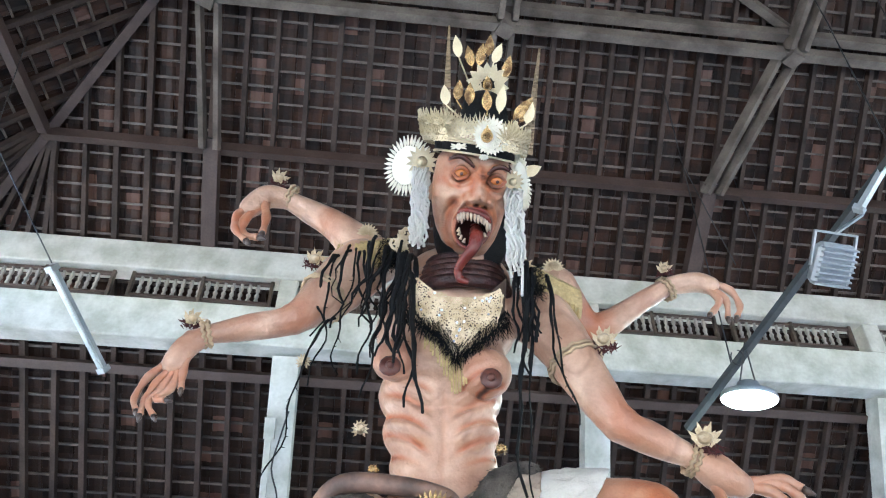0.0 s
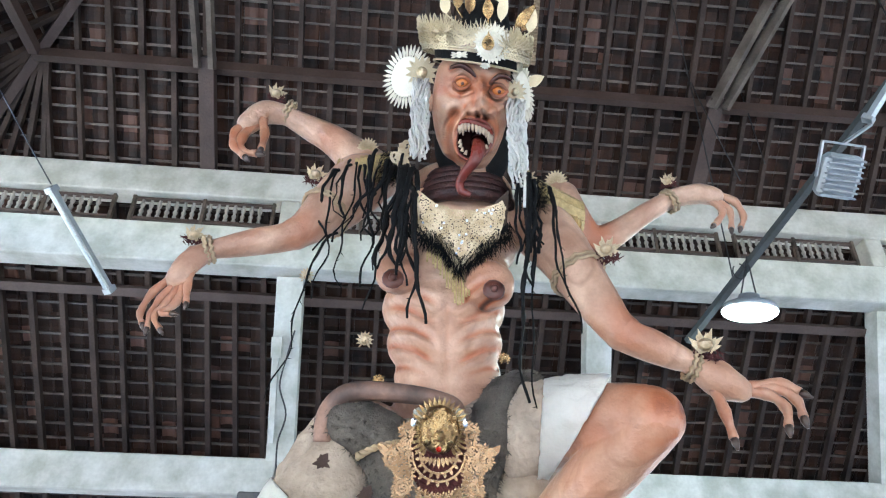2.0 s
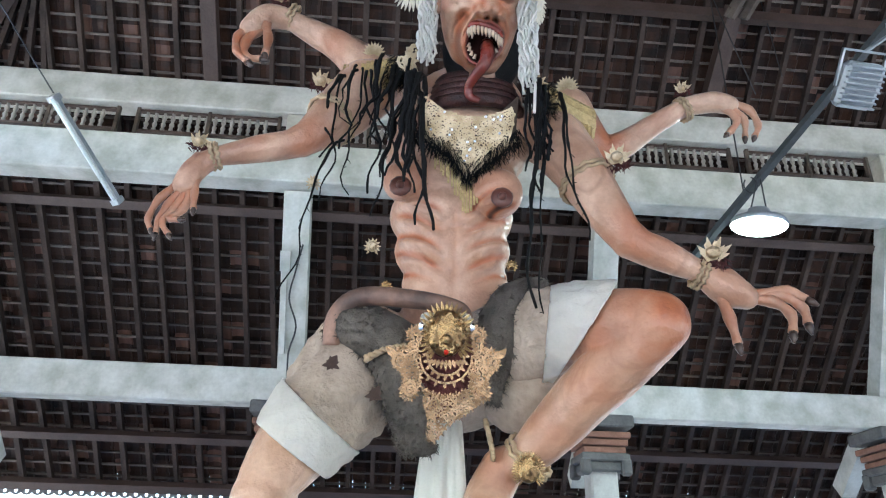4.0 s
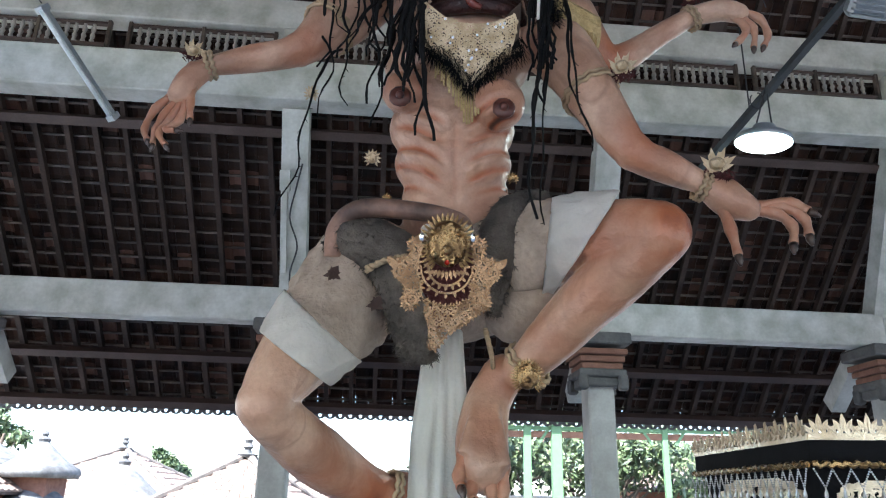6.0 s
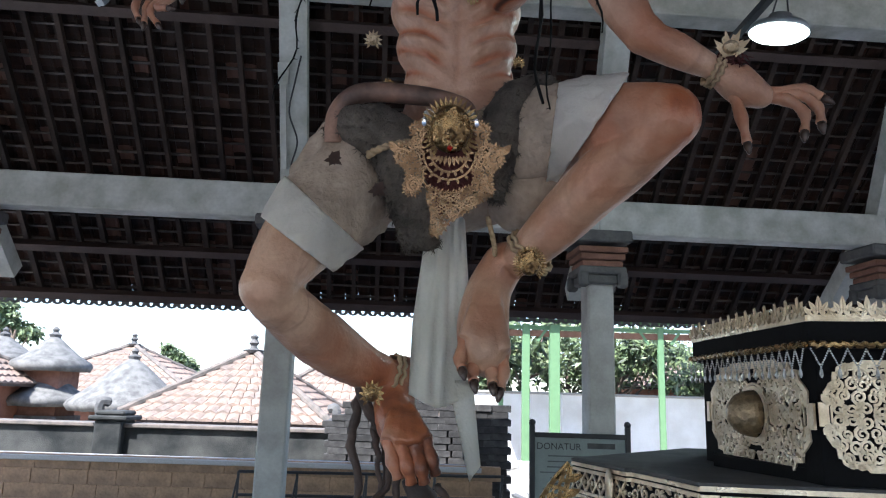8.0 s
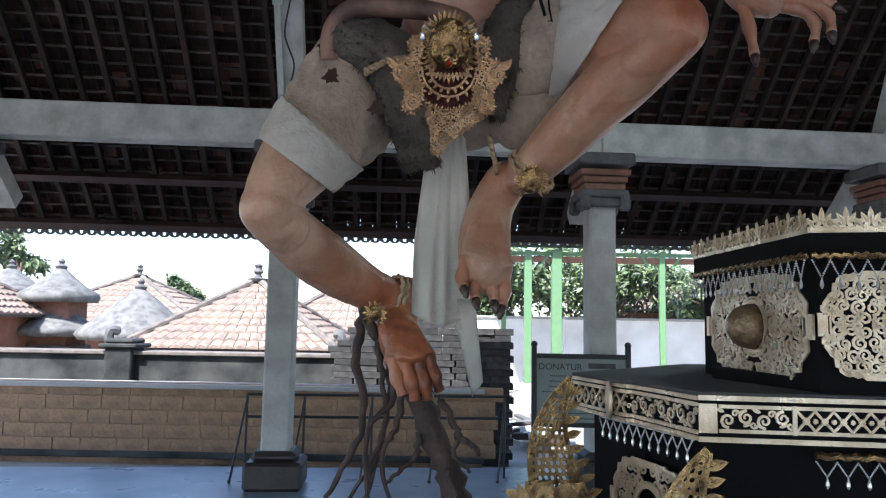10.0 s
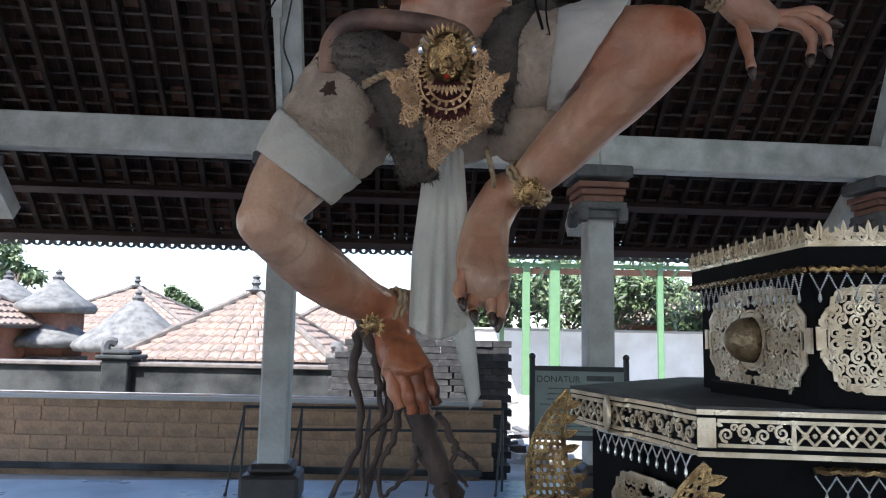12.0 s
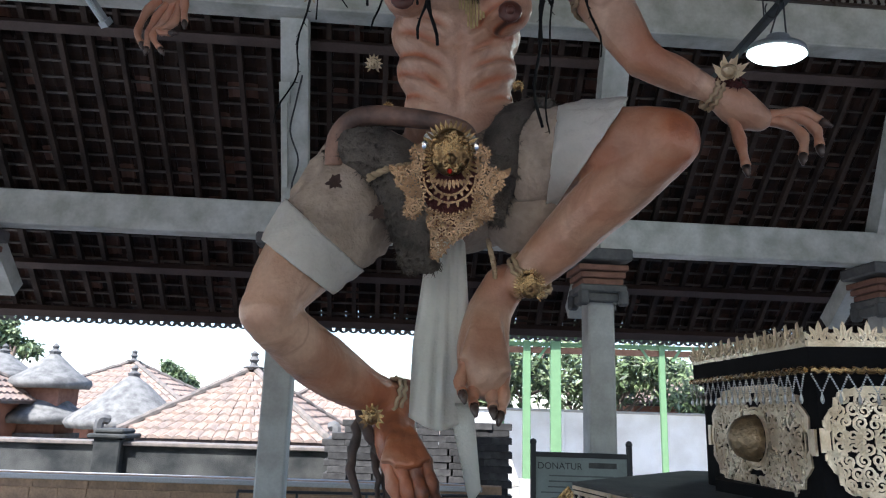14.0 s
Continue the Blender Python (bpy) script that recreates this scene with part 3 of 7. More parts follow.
ROPES = [(-1.059, 2.65, 3.43, 0.056), (-0.905, 3.0, 4.583, 0.068), (1.243, 3.05, 4.041, 0.062), (1.074, 2.7, 2.927, 0.06), (0.632, 2.738, 3.39, 0.127), (-0.582, 2.8, 3.746, 0.127)]
MEDALS = [(-0.323, 2.68, 3.0, 0.041), (-0.622, 2.75, 3.35, 0.039)]
ROOTS = [(-0.1, 2.95, 1.285, 0.055), (-0.023, 2.95, 1.085, 0.052), (0.044, 2.95, 0.932, 0.056), (0.086, 2.95, 0.693, 0.067), (-0.339, 3.0, 1.577, 0.035), (-0.329, 3.0, 1.253, 0.016), (-0.407, 2.95, 1.033, 0.014), (-0.458, 2.95, 0.878, 0.009)]
TUBE = [(-2.578, 3.69, 4.521, 0.045), (-2.312, 4.33, 4.085, 0.047), (-2.962, 3.9, 5.016, 0.008), (-3.678, 4.0, 5.965, 0.009)]
POLE = [(3.011, 3.1, 5.279, 0.04), (2.066, 5.05, 4.235, 0.04)]
FLOOD = [(2.512, 3.44, 4.532, 0.162), (2.86, 3.25, 5.116, 0.056), (2.76, 3.4, 4.993, 0.038)]
LAMP = [(2.271, 4.55, 4.134, 0.197), (2.264, 4.55, 4.353, 0.042), (2.233, 4.5, 4.515, 0.017)]
ROLL = [(-0.467, 2.75, 2.587, 0.042), (-0.455, 2.73, 2.713, 0.042), (-0.355, 2.69, 2.783, 0.041), (-0.124, 2.66, 2.766, 0.039), (0.046, 2.66, 2.736, 0.029), (0.094, 2.71, 2.714, 0.018)]
SASH_A = [(-0.47, 2.825, 2.66, 0.07), (-0.36, 2.755, 2.66, 0.1), (-0.23, 2.725, 2.6, 0.114), (-0.17, 2.715, 2.44, 0.105), (-0.13, 2.735, 2.28, 0.085), (-0.1, 2.785, 2.18, 0.06)]
SASH_B = [(0.41, 2.835, 2.91, 0.05), (0.29, 2.765, 2.81, 0.085), (0.22, 2.725, 2.68, 0.095), (0.18, 2.725, 2.5, 0.085), (0.15, 2.745, 2.38, 0.06)]
HIPS = [(-0.006, 3.03, 2.542, 0.446), (0.316, 2.92, 2.487, 0.143)]
CORD = [(-0.15, 2.6, 2.55, 0.013), (-0.235, 2.6, 2.53, 0.014), (-0.31, 2.61, 2.495, 0.017)]
CORD_B = [(0.167, 2.8, 2.306, 0.016), (0.189, 2.78, 2.209, 0.016), (0.196, 2.78, 2.159, 0.016)]

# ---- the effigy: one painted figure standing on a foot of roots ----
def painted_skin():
    m = mat("effigy skin paint with airbrushing and face shading", (0.57, 0.375, 0.262), 0.36, var=0.16, scale=4.5, tint=(0.36, 0.2, 0.127), fine=70, bump=0.35)
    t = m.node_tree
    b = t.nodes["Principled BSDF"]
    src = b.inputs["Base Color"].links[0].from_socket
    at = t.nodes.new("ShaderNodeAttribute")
    at.attribute_name = "airbrush_and_shade"
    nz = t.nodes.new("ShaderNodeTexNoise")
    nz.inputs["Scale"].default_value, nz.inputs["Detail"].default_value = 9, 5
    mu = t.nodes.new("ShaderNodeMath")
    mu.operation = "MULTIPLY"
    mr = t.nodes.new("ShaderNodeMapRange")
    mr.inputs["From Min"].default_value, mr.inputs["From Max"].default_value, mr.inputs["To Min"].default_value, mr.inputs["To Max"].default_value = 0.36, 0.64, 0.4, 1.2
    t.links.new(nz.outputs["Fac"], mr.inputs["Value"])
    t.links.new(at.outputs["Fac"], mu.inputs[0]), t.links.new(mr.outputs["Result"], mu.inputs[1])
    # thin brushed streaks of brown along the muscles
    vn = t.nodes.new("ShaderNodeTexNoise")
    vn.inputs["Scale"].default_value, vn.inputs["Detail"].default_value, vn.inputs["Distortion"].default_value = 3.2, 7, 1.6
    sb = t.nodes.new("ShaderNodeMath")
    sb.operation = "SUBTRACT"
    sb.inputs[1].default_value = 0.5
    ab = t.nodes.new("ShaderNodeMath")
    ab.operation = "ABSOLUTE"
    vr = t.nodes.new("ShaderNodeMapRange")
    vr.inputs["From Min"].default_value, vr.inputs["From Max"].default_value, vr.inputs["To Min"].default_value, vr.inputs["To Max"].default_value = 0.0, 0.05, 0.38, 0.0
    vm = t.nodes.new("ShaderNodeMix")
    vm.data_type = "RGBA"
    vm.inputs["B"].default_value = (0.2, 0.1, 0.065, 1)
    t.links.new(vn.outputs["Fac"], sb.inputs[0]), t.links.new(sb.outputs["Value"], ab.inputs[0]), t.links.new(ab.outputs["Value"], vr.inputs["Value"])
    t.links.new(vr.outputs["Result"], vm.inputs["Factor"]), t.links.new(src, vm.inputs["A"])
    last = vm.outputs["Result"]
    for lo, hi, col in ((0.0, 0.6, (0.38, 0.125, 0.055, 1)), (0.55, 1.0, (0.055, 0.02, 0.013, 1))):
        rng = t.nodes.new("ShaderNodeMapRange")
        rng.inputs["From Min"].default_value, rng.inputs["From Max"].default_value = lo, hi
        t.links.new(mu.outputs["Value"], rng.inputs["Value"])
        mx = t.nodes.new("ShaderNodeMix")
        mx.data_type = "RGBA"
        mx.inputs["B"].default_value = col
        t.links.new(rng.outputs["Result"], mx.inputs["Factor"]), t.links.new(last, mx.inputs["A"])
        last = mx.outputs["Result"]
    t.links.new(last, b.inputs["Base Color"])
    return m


M_skin = painted_skin()
M_eye = mat("glossy orange eye paint", (0.42, 0.13, 0.025), 0.15, var=0.1, bump=0)
M_pupil = mat("glossy dark paint", (0.05, 0.015, 0.01), 0.15, var=0.1, bump=0)
M_gum = mat("wet dark red paint", (0.17, 0.03, 0.02), 0.28, var=0.3, scale=14, bump=0.2)
M_maw = mat("dark throat paint", (0.035, 0.008, 0.006), 0.75, var=0.3, scale=20, spec=0.2)
M_tooth = mat("yellowed ivory paint", (0.5, 0.38, 0.27), 0.3, var=0.15, scale=20)
M_nail = mat("dark horn nail", (0.07, 0.045, 0.035), 0.3, var=0.3, scale=20)
M_areola = mat("brown red paint", (0.11, 0.036, 0.024), 0.4, var=0.25, scale=20)
M_hairblack = mat("black fibre hair", (0.006, 0.006, 0.006), 0.7, var=0.3, scale=30, bump=0.4, spec=0.15)
M_bark = mat("dark brown root bark", (0.075, 0.045, 0.035), 0.75, var=0.35, scale=9, tint=(0.035, 0.025, 0.022), fine=50, bump=0.6)


def chain(bm, rows, n=14):
    pts = curve_pts([Vector(r) for r in rows], 5)      # 4D: place and radius
    tube(bm, [p.xyz for p in pts], [max(p.w, 0.004) for p in pts], n)
    for p in (pts[0], pts[-1]):
        ball(bm, p.xyz, p.w, sub=2)


def facing(p, to=(0, 0, 1.65), roll=0):
    """A pose at p whose -y axis looks at a place."""
    d = (Vector(to) - Vector(p)).normalized()
    return Matrix.Translation(p) @ d.to_track_quat("-Y", "Z").to_matrix().to_4x4() @ pose(0, 0, 0, 0, roll, 0)


HF = facing((0.131, 2.42, 4.057), (-0.003, -0.131, 1.729))      # the head: x across the face, z up, -y out of the face


def head(bm, lay):
    """The long face: a tall skull narrowing to the chin, with sockets, nose, folds and a gaping mouth."""
    rows, cols = 190, 300
    Z = np.linspace(-0.274, 0.356, rows)
    zs = [-0.275, -0.26, -0.23, -0.18, -0.11, -0.04, 0.04, 0.14, 0.24, 0.3, 0.345, 0.357]
    half_w = np.interp(Z, zs, [0.004, 0.055, 0.095, 0.134, 0.163, 0.181, 0.19, 0.19, 0.178, 0.14, 0.06, 0.004])
    mid_x = np.interp(Z, zs, [0.015, 0.015, -0.004, -0.013, -0.013, -0.01, -0.01, 0.0, 0.012, 0.02, 0.025, 0.025])
    deep = np.interp(Z, zs, [0.01, 0.1, 0.165, 0.2, 0.215, 0.215, 0.21, 0.205, 0.2, 0.16, 0.08, 0.004])
    ker = np.hanning(11) / np.hanning(11).sum()
    half_w, mid_x, deep = (np.convolve(np.pad(q, 5, mode="edge"), ker, "valid") for q in (half_w, mid_x, deep))
    # finer columns over the face than round the back
    u = np.linspace(-1, 1, cols, endpoint=False)
    ang = math.pi * (0.55 * u + 0.45 * u ** 3)
    X = mid_x[:, None] + half_w[:, None] * np.sin(ang)[None, :]
    Y = 0.16 - deep[:, None] * np.cos(ang)[None, :]
    ZZ = np.repeat(Z[:, None], cols, 1)
    front = np.clip(np.cos(ang) * 2.2, 0, 1)[None, :]
    g = lambda x, z, sx, sz=None: np.exp(-((X - x) / sx) ** 2 - ((ZZ - z) / (sz or sx)) ** 2)

    def ridge(pts, w):
        """Closeness to a line through pts."""
        best = np.full(X.shape, 9.0)
        P = curve_pts([(x, 0, z) for x, z in pts], 8)
        for p in P:
            best = np.minimum(best, (X - p.x) ** 2 + (ZZ - p.z) ** 2)
        return np.exp(-best / w ** 2)

    eyes = ((-0.045, 0.155), (0.125, 0.115))
    out = 0.045 * g(-0.115, 0.05, 0.05, 0.04) + 0.03 * g(0.15, 0.035, 0.035) + 0.022 * g(0.015, -0.235, 0.045, 0.03)
    for x, z in eyes:
        out -= 0.045 * g(x, z, 0.046, 0.036)
        out += 0.014 * ridge([(x - 0.045, z - 0.03), (x - 0.005, z - 0.055), (x + 0.045, z - 0.04)], 0.011)
        out += 0.013 * ridge([(x - 0.05, z + 0.01), (x, z + 0.044), (x + 0.045, z + 0.012)], 0.012)
    brows = [[(-0.1, 0.222), (-0.05, 0.232), (-0.01, 0.21), (0.018, 0.18)], [(0.088, 0.152), (0.12, 0.178), (0.155, 0.178), (0.182, 0.16)]]
    for b in brows:
        out += 0.022 * ridge(b, 0.018)
    out += 0.03 * ridge([(0.05, 0.16), (0.047, 0.1), (0.045, 0.05)], 0.02) + 0.105 * g(0.046, 0.038, 0.034, 0.032)
    out += 0.055 * g(0.002, 0.026, 0.019) + 0.055 * g(0.089, 0.01, 0.018)
    out -= 0.045 * g(0.026, 0.006, 0.011) + 0.045 * g(0.066, -0.006, 0.011)
    for k, z in enumerate((0.12, 0.136, 0.152)):
        out += 0.007 * ridge([(0.02, z + 0.02), (0.05, z), (0.085, z + 0.004)], 0.006)
    folds = [[(-0.01, 0.05), (-0.05, 0.0), (-0.088, -0.06), (-0.092, -0.13), (-0.07, -0.19)], [(0.098, 0.02), (0.125, -0.04), (0.122, -0.1), (0.095, -0.16)]]
    for f in folds:
        out += 0.028 * ridge(f, 0.014)
    out -= 0.032 * ridge([(-0.075, 0.02), (-0.12, -0.05), (-0.125, -0.14), (-0.09, -0.21)], 0.022)
    out -= 0.01 * ridge([(0.14, -0.02), (0.152, -0.08), (0.12, -0.16)], 0.016)
    mouth = np.sqrt(((X - 0.008 - 0.12 * (ZZ + 0.1)) / 0.082) ** 2 + ((ZZ + 0.108) / 0.092) ** 2)
    out += 0.018 * np.exp(-((mouth - 1.02) / 0.14) ** 2)
    hole = np.clip((1.0 - mouth) / 0.14, 0, 1)
    out -= 0.085 * hole * hole * (3 - 2 * hole)
    lump = np.array([noise.noise(Vector((x * 28, z * 28, 1.0))) for x, z in zip(X.ravel(), ZZ.ravel())]).reshape(X.shape)
    Y -= (out + 0.0022 * lump) * front
    # airbrushing plus shading put into the colour: nose sides and folds dark, bridge light
    face_tone = 0.17 + 0.7 * sum(g(x, z, 0.06, 0.05) for x, z in eyes) + 0.3 * ridge([(0.012, 0.12), (0.005, 0.05)], 0.014) + 0.3 * ridge([(0.088, 0.1), (0.09, 0.03)], 0.014) + 0.5 * g(0.045, 0.15, 0.03, 0.05)
    face_tone += 0.6 * np.exp(-((mouth - 1.05) / 0.2) ** 2) + 0.25 * sum(ridge(f, 0.03) for f in folds) + 0.35 * g(0.04, 0.24, 0.14, 0.03)
    face_tone += 0.5 * g(0.026, 0.002, 0.011, 0.009) + 0.5 * g(0.066, -0.01, 0.011, 0.009) + 0.2 * g(0.045, -0.014, 0.05, 0.012) + 0.4 * ridge([(-0.075, 0.02), (-0.12, -0.05), (-0.125, -0.14), (-0.09, -0.21)], 0.02)
    face_tone += 0.35 * ridge([(-0.03, 0.045), (-0.012, 0.015)], 0.012) + 0.3 * g(-0.17, 0.14, 0.03, 0.08)
    face_tone += 0.3 * g(0.045, 0.035, 0.026, 0.02) + 0.35 * ridge([(-0.06, 0.09), (-0.1, 0.1), (-0.13, 0.14)], 0.012) + 0.25 * g(0.03, -0.24, 0.08, 0.02)
    face_tone -= 0.35 * g(0.046, 0.055, 0.018, 0.03) + 0.2 * g(0.0, 0.035, 0.012) + 0.2 * g(0.09, 0.018, 0.012)
    face_tone -= 0.4 * g(-0.135, -0.05, 0.022, 0.1) + 0.34 * g(-0.1, 0.075, 0.05, 0.022) + 0.3 * g(0.15, 0.06, 0.03, 0.02) + 0.3 * g(-0.02, -0.235, 0.05, 0.02) + 0.3 * ridge(folds[0], 0.009)
    face_tone = np.clip(face_tone + 0.25 * lump, 0, 1) * front + 0.3 * (1 - front)
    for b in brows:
        face_tone = np.maximum(face_tone, 1.6 * ridge(b, 0.0125) * front)
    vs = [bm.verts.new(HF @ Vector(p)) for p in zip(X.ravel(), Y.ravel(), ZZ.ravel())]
    for v, k in zip(vs, face_tone.ravel()):
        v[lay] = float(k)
    inside = (hole > 0.25) & (front > 0.5)
    for r in range(rows - 1):
        for c in range(cols):
            d = (c + 1) % cols
            f = bm.faces.new((vs[r * cols + c], vs[r * cols + d], vs[(r + 1) * cols + d], vs[(r + 1) * cols + c]))
            f.smooth = True
            if inside[r, c]:
                f.material_index = 7
    bm.faces.new(vs[:cols]), bm.faces.new(vs[-cols:])
    for x, z in eyes:
        ball(bm, HF @ Vector((x, -0.02, z)), 0.033, sub=3, mi=1)
        k0 = len(bm.verts)
        for dz in (1, -1):
            tube(bm, [HF @ Vector(p) for p in curve_pts([(x - 0.04, -0.02, z + 0.003), (x - 0.016, -0.045, z + 0.025 * dz), (x + 0.014, -0.047, z + 0.024 * dz), (x + 0.04, -0.02, z - 0.003)], 5)], 0.0095, 8)
        bm.verts.ensure_lookup_table()
        for v in bm.verts[k0:]:
            v[lay] = 0.85
        ball(bm, HF @ Vector((x + 0.002, -0.054, z - 0.004)), (0.0085, 0.005, 0.0085), HF.to_3x3().to_4x4(), sub=2, mi=2)
    for b in brows:
        pts = curve_pts([(x, -0.078, z) for x, z in b], 5)
        n = len(pts)
        tube(bm, [HF @ p for p in pts], [0.005 + 0.0135 * math.sin(math.pi * (0.12 + 0.86 * k / n)) for k in range(n)], 8, mi=2, flat=0.7)
    # teeth: a row above, broken ones below
    top = curve_pts([(-0.058, -0.062, -0.052), (-0.03, -0.082, -0.04), (0.02, -0.09, -0.05), (0.065, -0.08, -0.072), (0.09, -0.055, -0.1)], 3)
    tube(bm, [HF @ (p + Vector((0, 0.01, 0.02))) for p in top], 0.013, 8, mi=3)
    rt = random.Random(6)
    for k, p in enumerate(top):
        big = (1.7 if k in (2, 10) else 1.0) * rt.uniform(0.75, 1.15)
        a = HF @ (p + Vector((0, 0.008, 0.014)))
        w = rt.uniform(0.85, 1.1)
        tube(bm, [a, HF @ p, HF @ (p + Vector((0.0, -0.001, -0.014 * big))), HF @ (p + Vector((rt.uniform(-.003, .004), 0.004, -0.027 * big)))], [0.0072 * w, 0.0082 * w, 0.0068 * w, 0.0025], 8, mi=4)
    low = curve_pts([(-0.062, -0.05, -0.125), (-0.05, -0.066, -0.16), (-0.015, -0.075, -0.185), (0.03, -0.072, -0.185), (0.07, -0.055, -0.15)], 2)
    for k, p in enumerate(low):
        if k not in (4, 5, 6):
            tube(bm, [HF @ p, HF @ (p + Vector((0.008 if k < 4 else -0.006, 0.0, 0.021)))], [0.0095, 0.0045], 7, mi=4)
    lip = [(0.008 + 0.12 * 0.092 * math.sin(a) + 0.084 * math.cos(a), -0.068 + 0.03 * math.cos(a) ** 2, -0.108 + 0.094 * math.sin(a)) for a in (2 * math.pi * k / 40 for k in range(41))]
    tube(bm, [HF @ Vector(p) for p in lip], 0.0085, 8, mi=3, cap=False)
    pts = curve_pts([Vector(r) for r in ((0.03, 0.02, -0.12, 0.04), (0.028, -0.06, -0.15, 0.04), (0.01, -0.105, -0.2, 0.031), (-0.03, -0.11, -0.25, 0.025), (-0.058, -0.105, -0.3, 0.022), (-0.052, -0.11, -0.34, 0.021), (-0.008, -0.115, -0.36, 0.014))], 6)
    tube(bm, [HF @ p.xyz for p in pts], [p.w for p in pts], 14, mi=3, flat=0.8)
    ball(bm, HF @ Vector((-0.21, 0.13, 0.07)), (0.035, 0.03, 0.055), sub=3)


def effigy():
    bm = bmesh.new()
    for rows in (ARM_A, HAND_A, ARM_B, HAND_B, ARM_C, HAND_C, ARM_D, HAND_D, LEG_A, FOOT_A, LEG_B, FOOT_B, NECK):
        chain(bm, rows)
    # sinews over the backs of feet and hands
    for limb, ends, k in ((FOOT_B, TOES_B, 1), (FOOT_A, TOES_A, 1), (HAND_D, FINGERS_D, 0), (HAND_A, FINGERS_A, 0), (HAND_C, FINGERS_C, 0), (HAND_B, FINGERS_B, 0)):
        for f in ends:
            a, b = Vector(limb[k][:3]) + Vector((0, -limb[k][3] * 0.78, 0)), Vector(f[0][:3]) + Vector((0, -f[0][3] * 0.45, 0))
            a.x += (b.x - a.x) * 0.55
            tube(bm, [a, a.lerp(b, 0.5) + Vector((0, -0.024 * (k + 0.3), 0)), b + Vector((0, -0.02 * k, 0))], [0.013, 0.019 + 0.004 * k, f[0][3] * 1.0], 8)
    # shin edge, calf, thigh and arm muscles
    for p, q, r, o in ((LEG_B[4], LEG_B[6], 0.04, -0.075), (LEG_A[5], LEG_A[6], 0.05, -0.07), (ARM_D[1], ARM_D[2], 0.06, -0.06), (ARM_D[4], ARM_D[5], 0.032, -0.035), (ARM_A[2], ARM_A[4], 0.03, -0.035), (ARM_A[1], ARM_A[2], 0.05, -0.05)):
        a, b = Vector(p[:3]), Vector(q[:3])
        tube(bm, [a.lerp(b, t) + Vector((0, o, 0.01)) for t in (0.05, 0.3, 0.6, 0.95)], [r * 0.5, r, r * 0.9, r * 0.4], 10)
    for x, y, z, r in TORSO:
        ball(bm, (x, y, z), (r * 0.93, r * 0.62, 0.2), sub=3)
    for x, y, z, r in BREASTS[:2]:
        ball(bm, (x, y + 0.03, z), (r, r * 0.8, r), sub=3)
    # elbows, knees, calf and shoulder masses
    for (x, y, z, r), k in ((ARM_A[2], 1.05), (ARM_D[3], 1.08), (LEG_A[3], 1.12), (LEG_B[3], 1.08), (ARM_D[1], 1.0), (ARM_A[1], 1.0)):
        ball(bm, (x, y, z), r * k, sub=3)
    me = bpy.data.meshes.new("raw")
    bm.to_mesh(me)
    bm.free()
    tmp = new("raw", me)
    md = tmp.modifiers.new("remesh", "REMESH")
    md.mode, md.voxel_size = "VOXEL", 0.0095
    sm = tmp.modifiers.new("smooth", "SMOOTH")
    sm.factor, sm.iterations = 0.5, 5
    dg = bpy.context.evaluated_depsgraph_get()
    out = bpy.data.meshes.new_from_object(tmp.evaluated_get(dg))
    bpy.data.objects.remove(tmp)
    bpy.data.meshes.remove(me)
    n = len(out.vertices)
    co = np.empty(n * 3)
    out.vertices.foreach_get("co", co)
    co = co.reshape(-1, 3)
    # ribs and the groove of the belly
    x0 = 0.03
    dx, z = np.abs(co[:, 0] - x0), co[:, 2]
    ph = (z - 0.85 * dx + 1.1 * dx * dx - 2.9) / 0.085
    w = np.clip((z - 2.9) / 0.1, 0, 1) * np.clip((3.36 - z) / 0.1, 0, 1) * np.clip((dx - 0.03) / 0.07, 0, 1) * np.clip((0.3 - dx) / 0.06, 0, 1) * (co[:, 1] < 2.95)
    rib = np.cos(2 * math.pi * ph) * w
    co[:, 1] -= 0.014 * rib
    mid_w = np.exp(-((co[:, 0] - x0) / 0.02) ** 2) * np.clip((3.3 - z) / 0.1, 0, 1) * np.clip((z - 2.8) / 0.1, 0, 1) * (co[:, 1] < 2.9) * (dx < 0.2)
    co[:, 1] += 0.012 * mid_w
    # sinews along feet and hands, fine lumps everywhere
    lump = np.array([noise.noise(Vector(c) * 9.0) + 0.5 * noise.noise(Vector(c) * 24.0) for c in co])
    co[:, 2] += 0.006 * lump
    co[:, 1] += 0.005 * lump
    out.vertices.foreach_set("co", co.ravel())
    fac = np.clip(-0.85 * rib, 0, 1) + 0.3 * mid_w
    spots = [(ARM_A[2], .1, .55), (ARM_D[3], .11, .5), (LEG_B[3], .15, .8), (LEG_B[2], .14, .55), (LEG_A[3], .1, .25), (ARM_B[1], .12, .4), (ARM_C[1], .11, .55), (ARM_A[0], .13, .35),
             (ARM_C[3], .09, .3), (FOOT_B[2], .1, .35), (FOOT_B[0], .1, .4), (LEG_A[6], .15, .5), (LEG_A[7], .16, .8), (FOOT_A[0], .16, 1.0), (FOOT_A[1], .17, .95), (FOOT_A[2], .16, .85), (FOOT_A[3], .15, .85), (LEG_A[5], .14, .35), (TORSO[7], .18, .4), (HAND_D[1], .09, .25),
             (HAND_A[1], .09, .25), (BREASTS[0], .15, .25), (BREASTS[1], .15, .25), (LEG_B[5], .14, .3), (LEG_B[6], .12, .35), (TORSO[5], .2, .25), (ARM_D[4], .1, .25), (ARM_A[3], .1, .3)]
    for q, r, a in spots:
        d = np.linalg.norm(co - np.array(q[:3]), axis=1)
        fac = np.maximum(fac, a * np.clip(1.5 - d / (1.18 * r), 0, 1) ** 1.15)
